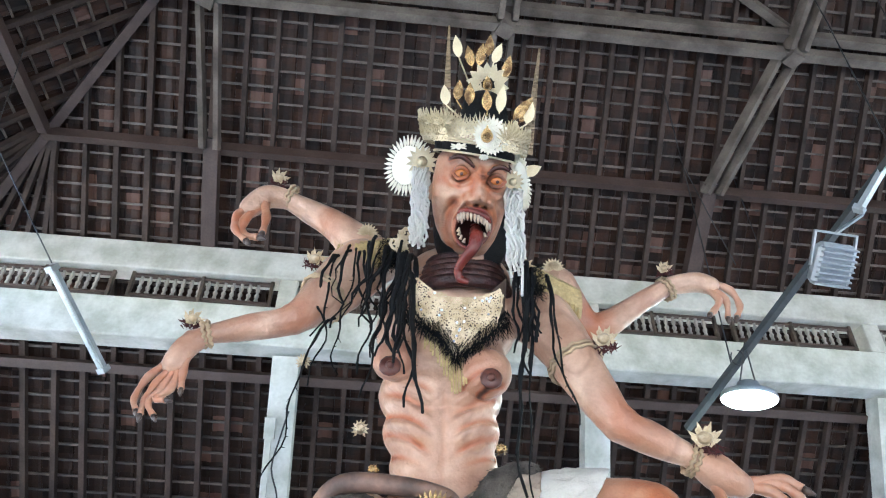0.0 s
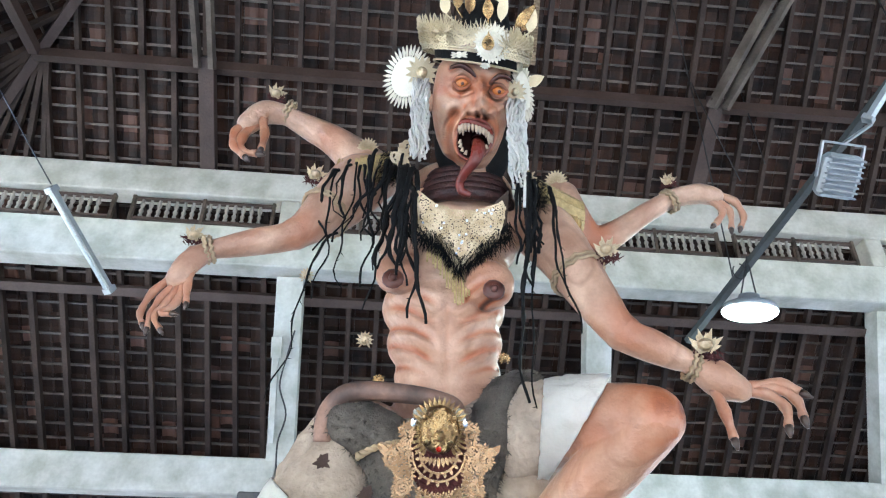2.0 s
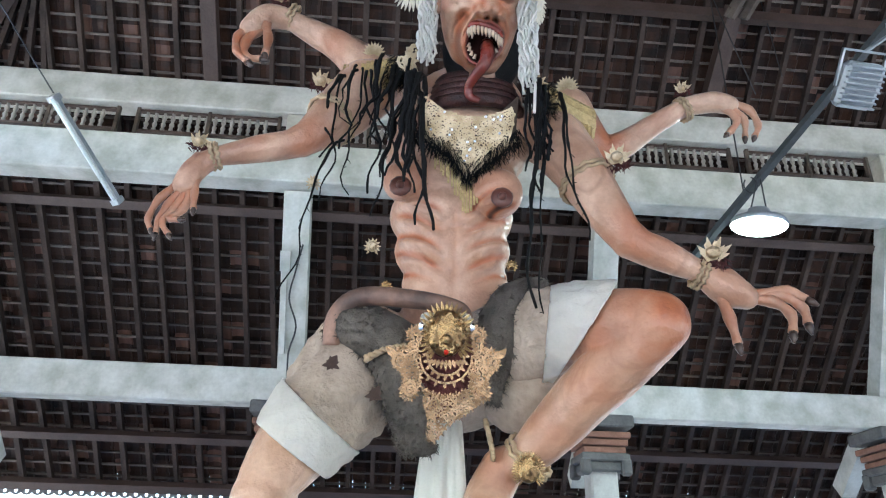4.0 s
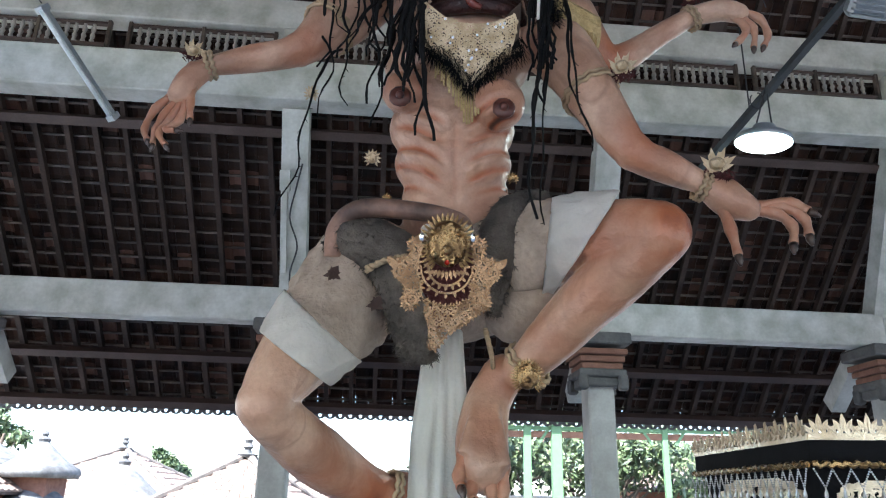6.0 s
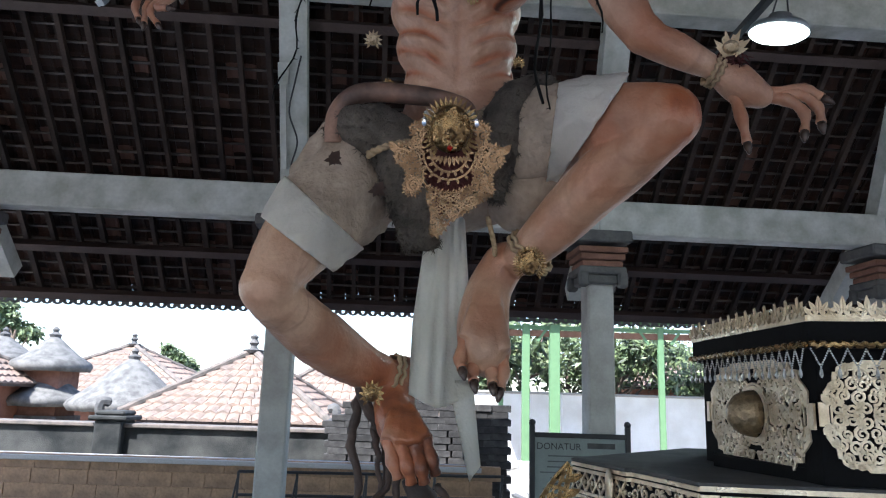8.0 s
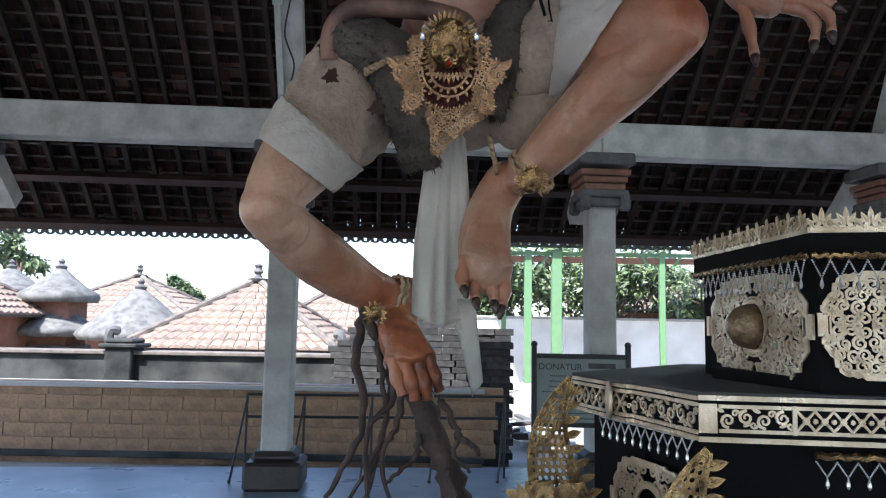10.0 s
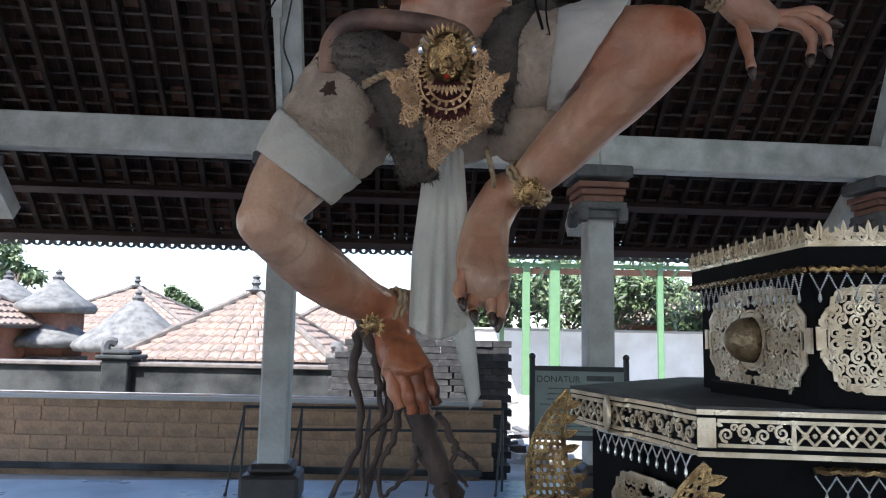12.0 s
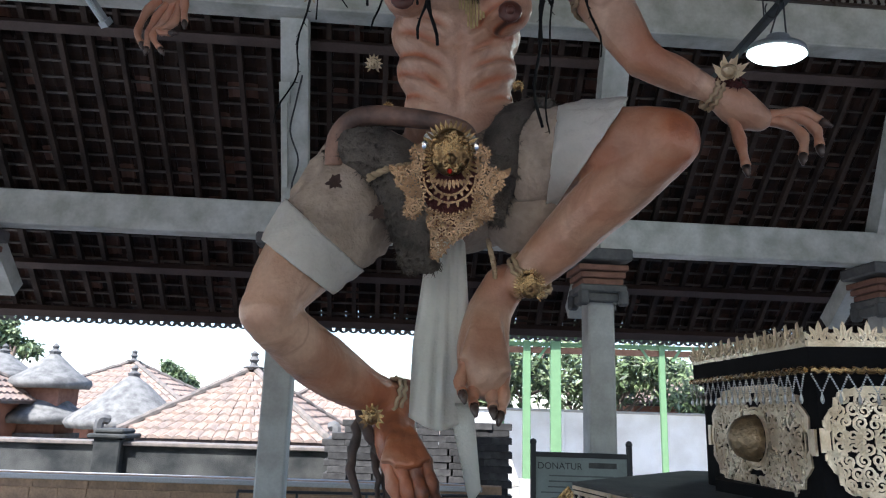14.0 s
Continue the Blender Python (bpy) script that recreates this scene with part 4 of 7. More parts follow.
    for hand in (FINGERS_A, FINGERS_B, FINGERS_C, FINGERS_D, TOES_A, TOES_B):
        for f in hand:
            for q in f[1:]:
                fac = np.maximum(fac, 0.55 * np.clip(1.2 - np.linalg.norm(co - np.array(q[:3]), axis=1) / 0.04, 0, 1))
    # eyes, teeth, mouth, nails and nipples, joined into the same figure
    bm = bmesh.new()
    bm.from_mesh(out)
    lay = bm.verts.layers.float.new("airbrush_and_shade")
    bm.verts.ensure_lookup_table()
    for v, k in zip(bm.verts, fac):
        v[lay] = float(k)
    for f in bm.faces:
        f.smooth = True
    for hand in (FINGERS_A, FINGERS_B, FINGERS_C, FINGERS_D, TOES_A, TOES_B):
        for f in hand:
            k0 = len(bm.verts)
            pts = curve_pts([Vector(r) for r in f], 4)
            tube(bm, [p.xyz for p in pts], [p.w * (0.86 + 0.14 * math.cos(2 * math.pi * i / 4)) for i, p in enumerate(pts)], 10)
            ball(bm, pts[0].xyz, pts[0].w)
            bm.verts.ensure_lookup_table()
            for v in bm.verts[k0:]:
                v[lay] = (0.75 if hand is TOES_A else 0.35) + 0.25 * noise.noise(v.co * 30)
                for g in v.link_faces:
                    g.smooth = True
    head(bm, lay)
    for (x, y, z, r) in BREASTS[2:4]:
        ball(bm, (x, y + 0.022, z), (0.052, 0.02, 0.052), sub=2, mi=6)
        ball(bm, (x, y + 0.004, z - 0.004), (0.02, 0.022, 0.02), sub=2, mi=6)
    for hand, k in ((FINGERS_A, 1.0), (FINGERS_C, 1.0), (FINGERS_D, 1.2), (FINGERS_B, 1.0), (TOES_B, 1.35)):
        for f in hand:
            p, q = Vector(f[-2][:3]), Vector(f[-1][:3])
            d = (q - p).normalized()
            r = f[-1][3]
            tube(bm, [q + d * r * 0.1, q + d * r * 1.0, q + d * (r * 1.6 + 0.016 * k)], [r * 0.8, r * 0.86, r * 0.3], 8, mi=5)
    for f in bm.faces:
        if f.material_index:
            f.smooth = True
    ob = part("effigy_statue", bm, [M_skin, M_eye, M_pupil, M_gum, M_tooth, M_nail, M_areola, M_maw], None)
    bpy.data.meshes.remove(out)
    return tagged(ob, "painted pale demon effigy with four arms, bulging eyes, long tongue", "statue")


effigy()

# its foot of twisted roots, on a low cloth-covered base
bm = bmesh.new()
rt = [Vector(r) for r in ROOTS[:4]] + [Vector((0.1, 2.97, 0.3, 0.08))]
pts = curve_pts(rt, 6)
tube(bm, [p.xyz + Vector((0.008 * math.sin(9 * i), 0, 0)) for i, p in enumerate(pts)], [p.w * (1 + 0.12 * math.sin(i * 2.3)) for i, p in enumerate(pts)], 14)
trunk_t = thing("root_stand", "twisted dark brown roots carrying the effigy's foot", "stand")
part("trunk", bm, M_bark, trunk_t, smooth=True)
rr = random.Random(5)
for k, (a, b, c, d) in enumerate((((-0.33, 3.0, 1.62), (-0.36, 3.0, 1.42), (-0.32, 2.97, 1.15), (-0.46, 2.95, 0.86)), ((-0.30, 3.0, 1.55), (-0.25, 3.0, 1.35), (-0.24, 2.96, 1.1), (-0.4, 2.93, 0.8)),
                                  ((-0.26, 3.0, 1.55), (-0.22, 3.02, 1.3), (-0.25, 2.96, 1.05), (-0.34, 2.95, 0.72)), ((-0.22, 2.98, 1.45), (-0.2, 2.98, 1.25), (-0.3, 2.92, 1.1), (-0.28, 2.92, 0.7)),
                                  ((-0.16, 2.95, 1.3), (-0.18, 2.95, 1.15), (-0.24, 2.93, 1.02), (-0.17, 2.93, 0.75)), ((-0.08, 2.94, 1.2), (-0.1, 2.92, 1.05), (-0.16, 2.9, 0.98), (-0.22, 2.9, 0.93)),
                                  ((0.0, 2.9, 1.25), (0.06, 2.9, 1.14), (0.05, 2.9, 1.04), (0.12, 2.9, 0.98)), ((0.06, 2.9, 1.12), (0.1, 2.88, 1.1), (0.13, 2.88, 1.08), (0.15, 2.88, 1.05)),
                                  ((0.02, 2.9, 0.98), (0.06, 2.87, 0.9), (0.11, 2.87, 0.82), (0.12, 2.88, 0.7)), ((-0.34, 2.98, 1.62), (-0.28, 2.97, 1.5), (-0.21, 2.96, 1.4), (-0.15, 2.95, 1.28)))):
    bm = bmesh.new()
    p = curve_pts([a, b, c, d], 7)
    p = [q + Vector((rr.uniform(-.008, .008), rr.uniform(-.01, .01), 0)) for q in p]
    r0 = 0.024 if k in (0, 9) else 0.0165
    tube(bm, p, [max(r0 * (1 - 0.62 * i / len(p)) * rr.uniform(0.85, 1.15), 0.006) for i in range(len(p))], 8)
    part("root", bm, M_bark, trunk_t, smooth=True)
bm = bmesh.new()
box(bm, (0.12, 3.0, 0.16), (1.3, 1.0, 0.32), bev=0.02)
part("base_block", bm, mat("dark stained plywood", (0.06, 0.045, 0.035), 0.7), trunk_t)

# ---- its dress and ornaments ----
M_gold = mat("gilt stamped leather", (0.46, 0.3, 0.13), 0.27, metal=0.85, var=0.45, scale=18, tint=(0.11, 0.062, 0.03), fine=160, bump=0.4)
M_palegold = mat("pale gilt cut card", (0.62, 0.52, 0.34), 0.34, metal=0.55, var=0.15, scale=12, fine=120, bump=0.3)
M_brass = mat("pale brass cut leather", (0.56, 0.45, 0.3), 0.34, metal=0.6, var=0.25, scale=18, tint=(0.38, 0.28, 0.16), fine=140, bump=0.4)
M_ivory = mat("white cut card", (0.76, 0.71, 0.58), 0.5, var=0.1, scale=14, fine=90, bump=0.2)
M_tan = mat("tan washed cotton", (0.46, 0.37, 0.29), 0.9, var=0.2, scale=7, tint=(0.31, 0.245, 0.19), fine=45, bump=0.9)
M_cotton = mat("white cotton", (0.82, 0.8, 0.75), 0.85, var=0.1, scale=6, tint=(0.7, 0.68, 0.63), fine=70, bump=0.6)
nt = M_cotton.node_tree
thin, both = nt.nodes.new("ShaderNodeBsdfTranslucent"), nt.nodes.new("ShaderNodeMixShader")
thin.inputs["Color"].default_value, both.inputs["Fac"].default_value = (0.85, 0.83, 0.78, 1), 0.45
nt.links.new(nt.nodes["Principled BSDF"].outputs[0], both.inputs[1]), nt.links.new(thin.outputs[0], both.inputs[2])
nt.links.new(both.outputs[0], nt.nodes["Material Output"].inputs[0])
M_fur = mat("grey brown fur", (0.13, 0.11, 0.09), 0.85, var=0.45, scale=9, tint=(0.045, 0.038, 0.032), fine=150, bump=0.9)
M_rope = mat("twisted fibre cord", (0.45, 0.33, 0.2), 0.8, var=0.3, scale=30, bump=0.5)
M_plush = mat("dark red plush", (0.07, 0.012, 0.012), 0.9, var=0.35, scale=30, fine=120, bump=0.7)
M_straw = mat("woven gold straw", (0.5, 0.37, 0.16), 0.6, var=0.3, scale=30, fine=90, bump=0.5)
M_feather = mat("banded brown feather", (0.28, 0.2, 0.12), 0.7, var=0.5, scale=30)


def strip(bm, pts, w, th, m=None, mi=0):
    """A cut ribbon along 2D points (x, z), width w (tapering), thickness th, facing -y."""
    m = m or Matrix()
    L = []
    n = len(pts)
    for i, (x, z) in enumerate(pts):
        a, b = pts[max(i - 1, 0)], pts[min(i + 1, n - 1)]
        dx, dz = b[0] - a[0], b[1] - a[1]
        l = math.hypot(dx, dz) or 1
        ww = (w[i] if isinstance(w, list) else w) / 2
        px, pz = -dz / l * ww, dx / l * ww
        L.append([bm.verts.new(m @ Vector(q)) for q in ((x + px, 0, z + pz), (x - px, 0, z - pz), (x - px, th, z - pz), (x + px, th, z + pz))])
    for a, b in zip(L, L[1:]):
        for i in range(4):
            bm.faces.new((a[i], a[(i + 1) % 4], b[(i + 1) % 4], b[i])).material_index = mi
    bm.faces.new(L[0][::-1]).material_index = mi
    bm.faces.new(L[-1]).material_index = mi


def scroll(bm, cx, cz, r, a0, turns, hand, w, th, m=None, mi=0):
    n = max(7, int(9 * turns))
    pts = [(cx + r * (1 - 0.8 * i / n) * math.cos(a0 + hand * 2 * math.pi * turns * i / n), cz + r * (1 - 0.8 * i / n) * math.sin(a0 + hand * 2 * math.pi * turns * i / n)) for i in range(n + 1)]
    strip(bm, pts, [w * (1.15 - 0.45 * i / n) for i in range(n + 1)], th, m, mi)


def leaf(bm, m, w, h, th=0.004, mi=0, tip=0.0):
    out = []
    for i in range(9):
        t = i / 8
        out.append((w / 2 * math.sin(math.pi * t ** 0.8) + tip * t * t, h * t))
    out += [(-x + 2 * tip * (z / h) ** 2, z) for x, z in out[-2:0:-1]]
    plate(bm, out, th, m, mi)
    strip(bm, [(0, 0), (tip * 0.3, h * 0.5), (tip * 0.9, h * 0.92)], 0.08 * w, -0.004, m, mi)


def rosette(bm, m, r, spikes, th=0.006, inner=0.55, mi=0):
    out = []
    for i in range(spikes * 2):
        a = math.pi * i / spikes
        q = r if i % 2 == 0 else r * inner
        out.append((q * math.cos(a), q * math.sin(a)))
    plate(bm, out, th, m, mi)


def garment(name, rows, m, label, cat, grow=1.05, wr=0.05, seed=1, n=72, cuts=()):
    """Cloth wound round a limb: a sleeve along rows with folds, double-walled, trimmed by the hem planes in cuts."""
    bm = bmesh.new()
    pts = curve_pts([Vector(r) for r in rows], 16)
    P3 = [p.xyz for p in pts]
    rings = []
    ref = None
    for i, p in enumerate(P3):
        d = (P3[min(i + 1, len(P3) - 1)] - P3[max(i - 1, 0)]).normalized()
        ref = ref or d.orthogonal().normalized()
        ref = (ref - d * ref.dot(d)).normalized()
        w = d.cross(ref)
        ring = []
        for k in range(n):
            a = 2 * math.pi * k / n
            u = math.cos(a) * ref + math.sin(a) * w
            f = noise.noise(p * 6 + u * 1.6 + Vector((seed, 0, 0))) + 0.9 * (1 - abs(noise.noise(p * 9 + u * 2.5 + Vector((0, seed, 0)))) * 2.4) + 0.3 * noise.noise(p * 38 + u * 3)
            ring.append(bm.verts.new(p + u * pts[i].w * (grow + wr * f)))
        rings.append(ring)
    for a, b in zip(rings, rings[1:]):
        for k in range(n):
            bm.faces.new((a[k], a[(k + 1) % n], b[(k + 1) % n], b[k]))
    for nrm in cuts:
        bmesh.ops.bisect_plane(bm, geom=bm.verts[:] + bm.edges[:] + bm.faces[:], plane_co=EDGE, plane_no=Vector(nrm), clear_outer=True)
    bmesh.ops.solidify(bm, geom=bm.faces[:], thickness=0.006)
    return tagged(part(name, bm, m, None, smooth=True), label, cat)


lerp = lambda a, b, t: tuple(np.array(a) * (1 - t) + np.array(b) * t)
EDGE = Vector((-0.007, -0.022, 1.591))                   # the slanting hems all pass through this place
garment("thigh_wrap", LEG_A[:3], M_tan, "tan cotton wrap round the effigy's bent thigh", "cloth", 1.09, 0.1, 2, cuts=[(-0.6562, 0.0777, -0.7505)])
garment("thigh_band", [lerp(LEG_A[0], LEG_A[1], 0.5)] + LEG_A[1:3] + [lerp(LEG_A[2], LEG_A[3], 0.5)], M_cotton, "white cotton band below the tan thigh wrap", "cloth", 1.14, 0.07, 5, cuts=[(0.6562, -0.0777, 0.7505), (-0.5814, 0.0461, -0.8123)])
garment("lap_wrap", [LEG_B[0], lerp(LEG_B[0], LEG_B[1], .5), LEG_B[1], lerp(LEG_B[1], LEG_B[2], 0.7)], M_tan, "tan cotton wrap over the raised thigh", "cloth", 1.11, 0.1, 3, cuts=[(0.9875, -0.1084, -0.114)])
garment("lap_cloth", [lerp(LEG_B[0], LEG_B[1], 0.3), LEG_B[1], LEG_B[2], lerp(LEG_B[2], LEG_B[3], 0.3)], M_cotton, "white cotton cloth over the raised thigh", "cloth", 1.16, 0.08, 8, cuts=[(-0.9875, 0.1084, 0.114), (0.8488, 0.0269, -0.528)])
bm = bmesh.new()
x, y, z, r = HIPS[0]
ball(bm, (x, y, z), (r * 0.98, 0.27, 0.24), sub=4)
x, y, z, r = HIPS[1]
ball(bm, (x, y, z), (r * 1.3, 0.16, 0.2), sub=4)
for v in bm.verts:
    k = noise.noise(v.co * 7) * 0.02 + noise.noise(v.co * 18) * 0.008
    v.co += v.normal * k if v.normal.length else Vector()
tagged(part("hip_cloth", bm, M_tan, smooth=True), "tan cotton cloth wound round the hips", "cloth")
for q in ((-0.44, 2.60, 2.47), (-0.27, 2.63, 2.36)):
    bm = bmesh.new()
    m = facing(q) @ pose(0, -0.02, 0, 0, 30, 0)
    leaf(bm, m @ pose(0, 0, -0.02), 0.04, 0.06, mi=0)
    for k in range(8):
        leaf(bm, m @ pose(0, -0.002, 0, 0, 45 * k, 0), 0.018, 0.024 + 0.007 * (k % 3))
    tagged(part("printed_leaf_patch", bm, mat("dark brown print", (0.07, 0.04, 0.03), 0.8), None), "dark brown leaf-shaped patch on the tan wrap", "patch", "leaf patches")

# fur sash with a fleshy roll over the hip
bm = bmesh.new()
for rows in (SASH_A, SASH_B):
    pts = curve_pts([Vector(r) for r in rows], 6)
    tube(bm, [p.xyz for p in pts], [p.w for p in pts], 16)
for v in bm.verts:
    v.co += Vector((noise.noise(v.co * 15), noise.noise(v.co * 15 + Vector((3, 1, 2))), noise.noise(v.co * 15 + Vector((7, 5, 1))))) * 0.022
rr = random.Random(3)
base = [v.co.copy() for v in bm.verts]
for k in range(9000):
    c = rr.choice(base)
    d = Vector((rr.uniform(-.7, .7), rr.uniform(-.8, 0.0), rr.uniform(-1.2, 0.1))).normalized() * rr.uniform(0.018, 0.038)
    s = Vector((rr.uniform(-1, 1), rr.uniform(-.3, .3), rr.uniform(-.5, .5))).normalized() * 0.0022
    bm.faces.new([bm.verts.new(p) for p in (c - s, c + s, c + d * 0.6 + s * 0.5, c + d)])
tagged(part("fur_sash", bm, M_fur, smooth=True), "matted grey-brown fur sash round the hips", "sash")
bm = bmesh.new()
pts = curve_pts([Vector(r) for r in ROLL], 7)
tube(bm, [p.xyz for p in pts], [p.w for p in pts], 14)
tagged(part("tail", bm, mat("brown to flesh airbrushed roll", (0.3, 0.17, 0.12), 0.55, tint=(0.08, 0.05, 0.04), scale=5), smooth=True), "brown airbrushed tail curling over the hip", "tail")
for rows, nm in ((CORD, "waist_rope"), (CORD_B, "loose_rope")):
    bm = bmesh.new()
    pts = curve_pts([Vector(r) for r in rows], 10)
    for ph in (0, math.pi):
        tube(bm, [p.xyz + Vector((0, math.sin(ph + 1.1 * i), math.cos(ph + 1.1 * i))) * p.w * 0.5 for i, p in enumerate(pts)], [p.w * 0.62 for p in pts], 7)
    tagged(part(nm, bm, M_rope, smooth=True), "twisted tan fibre cord at the belt", "cord")

# the long white drape
bm = bmesh.new()
rows, cols = 26, 22
grid = []
for i in range(rows + 1):
    t = i / rows
    z = 2.36 - 0.78 * t
    half_w = 0.075 + 0.045 * min(1, t * 1.6)
    line = []
    for j in range(cols + 1):
        s = j / cols * 2 - 1
        fold = 0.024 * noise.noise(Vector((s * 3.1, t * 0.7, 2.0))) * 1.6 + 0.012 * math.sin(s * 7 + 1.5 * t + 2 * noise.noise(Vector((s, t * 2, 0)))) * (0.4 + 0.6 * t)
        line.append(bm.verts.new((0.0 - 0.012 * t + s * half_w, 2.89 + fold + 0.02 * s * s, z - 0.03 * t * math.cos(s * 2.2))))
    grid.append(line)
for a, b in zip(grid, grid[1:]):
    for j in range(cols):
        bm.faces.new((a[j], a[j + 1], b[j + 1], b[j]))
low_e = []
for i in range(13):                                  # its long tail at one side
    t = i / 12
    low_e.append([bm.verts.new((0.075 + 0.065 * t + s * (0.05 - 0.028 * t), 2.91 + 0.012 * math.sin(5 * s + 4 * t), 1.66 - 0.36 * t + 0.03 * s * t)) for s in (-1, -0.3, 0.3, 1)])
for a, b in zip(low_e, low_e[1:]):
    for j in range(3):
        bm.faces.new((a[j], a[j + 1], b[j + 1], b[j]))
bmesh.ops.solidify(bm, geom=bm.faces[:], thickness=0.004)
tagged(part("hanging_drape", bm, M_cotton, smooth=True), "long white cotton drape hanging from the belt", "cloth")


def mask_ornament(name, p, s, label, cat, group="", m_gilt=None):
    """A gilt face-like ornament: boss, flame rim, scrolls, eyes."""
    t = thing(name, label, cat, group, at=facing(p))
    m_gilt, fine = m_gilt or M_gold, s > 0.08
    bm = bmesh.new()
    ball(bm, (0, 0.0, s * 0.25), (s * 0.42, s * 0.26, s * 0.5), sub=3)
    ball(bm, (0, -s * 0.2, s * 0.12), (s * 0.14, s * 0.16, s * 0.14))
    for sx in (-1, 1):
        ball(bm, (sx * s * 0.2, -s * 0.18, s * 0.35), s * 0.1)
        ball(bm, (sx * s * 0.24, -s * 0.14, s * 0.05), s * 0.12)
    for k in range(7):
        ball(bm, (s * (k - 3) * 0.1, -s * 0.16, s * 0.62 - abs(k - 3) * s * 0.04), s * 0.07)
    for k in range(14 if fine else 0):
        a = k * 2.4
        x, z = 0.3 * math.cos(a) * (0.3 + 0.05 * k), 0.25 + 0.4 * math.sin(a) * (0.3 + 0.05 * k)
        y = -0.26 * math.sqrt(max(0.02, 1 - (x / 0.44) ** 2 - ((z - 0.25) / 0.52) ** 2))
        scroll(bm, s * x, s * z, s * 0.1, a, 1.4, 1 if k % 2 else -1, s * 0.04, -s * 0.03, pose(0, s * y, 0))
    part("boss", bm, m_gilt, t, smooth=not fine)
    bm = bmesh.new()
    n = 56 if fine else 20
    for k in range(n + 1):
        a = math.radians(-50 + 280 * k / n)
        leaf(bm, pose(s * 0.38 * math.cos(a), 0.01, s * 0.2 + s * 0.44 * math.sin(a), 0, 90 - math.degrees(a) + (14 if k % 2 else -6), 0), s * (0.07 if fine else 0.17), s * (0.2 if k % 2 else 0.3) * (1 if fine else 1.5), 0.004, tip=s * 0.03)
    part("flame_rim", bm, m_gilt, t)
    return t


bk = mask_ornament("belt_buckle", (0.003, 2.585, 2.55), 0.185, "large gilt mask buckle with flames and pierced scrolls", "ornament")
M_cutgold = mat("copper gilt cut leather", (0.38, 0.235, 0.125), 0.27, metal=0.88, var=0.35, scale=14, tint=(0.2, 0.12, 0.065), fine=150, bump=0.3)


def fret_plate(bm, outline, m, teeth, size=0.016, th=0.004):
    """A pierced-looking cut plate: rim, toothed edge and raised scrolls inside a smooth outline."""
    P = [(p.x, p.z) for p in curve_pts([(x, 0, z) for x, z in outline + outline[:1]], 5)]
    strip(bm, P, 0.008, th, m)
    area = sum(a[0] * b[1] - b[0] * a[1] for a, b in zip(P, P[1:]))
    for k in range(0, len(P) - 1):
        (x0, z0), (x1, z1) = P[k], P[k + 1]
        out = math.degrees(math.atan2(z1 - z0, x1 - x0)) + (-90 if area > 0 else 90)
        if teeth:
            leaf(bm, m @ pose((x0 + x1) / 2, 0.001, (z0 + z1) / 2, 0, 90 - out + 18, 0), size * 0.55, size * (1.2 if k % 2 else 0.85), th)
    xs, zs = [p[0] for p in P], [p[1] for p in P]
    inside = lambda x, z: sum((a[1] > z) != (b[1] > z) and x < (b[0] - a[0]) * (z - a[1]) / (b[1] - a[1]) + a[0] for a, b in zip(P, P[1:])) % 2
    step = 0.0215
    for i in range(int((max(xs) - min(xs)) / step) + 1):
        for j in range(int((max(zs) - min(zs)) / step) + 1):
            x, z = min(xs) + (i + 0.5 * (j % 2) + 0.25) * step, min(zs) + (j + 0.5) * step
            if inside(x, z):
                hand = 1 if (i + j) % 2 else -1
                scroll(bm, x, z, 0.0125, i + 1.7 * j, 1.35, hand, 0.0072, th, m)


for sx in (-1, 1):
    bm = bmesh.new()
    mw = pose(0, -0.012, 0, 0, 0, -6 * sx)
    fret_plate(bm, [(sx * x, z) for x, z in ((0.1, 0.07), (0.145, 0.05), (0.135, -0.01), (0.185, -0.02), (0.2, -0.07), (0.165, -0.1), (0.155, -0.14), (0.165, -0.19), (0.125, -0.2), (0.1, -0.13), (0.115, -0.06))], mw, True)
    leaf(bm, mw @ pose(sx * 0.2, -0.003, -0.05, 0, sx * 25, 0), 0.03, 0.055, 0.004, tip=sx * 0.012)
    scroll(bm, sx * 0.175, -0.06, 0.035, 1.5 * sx, 1.6, sx, 0.01, -0.008, mw)
    scroll(bm, sx * 0.135, -0.17, 0.03, -1.5 * sx, 1.6, -sx, 0.009, -0.008, mw)
    part("side_leaf", bm, M_cutgold, bk, "toothed pierced gilt side leaf")
bm = bmesh.new()
for r in (0.072, 0.102):
    arc = [(r * math.cos(a), -0.045 + r * math.sin(a)) for a in (math.radians(176 + 18.8 * k) for k in range(11))]
    strip(bm, arc, 0.009, 0.005)
    for k, (x, z) in enumerate(arc):
        leaf(bm, pose(x, 0.001, z, 0, 90 - (176 + 18.8 * k) + 10, 0), 0.012, 0.022, 0.003)
for k in range(9):
    leaf(bm, pose(0.013 * (k - 4), -0.006, -0.055, 0, 180 - 9 * (k - 4), 0), 0.014, 0.045 - 0.005 * abs(k - 4), 0.003)
part("crescent", bm, M_cutgold, bk, "toothed gilt crescent jaw")
bm = bmesh.new()
plate(bm, [(-0.1, 0.02), (-0.06, 0.08), (0.06, 0.08), (0.1, 0.02), (0.12, -0.1), (0.09, -0.19), (0.02, -0.25), (-0.03, -0.29), (-0.09, -0.19), (-0.12, -0.1)], 0.01, pose(0, 0.022, 0))
part("plush_backing", bm, M_plush, bk, "dark red plush backing")
bm = bmesh.new()
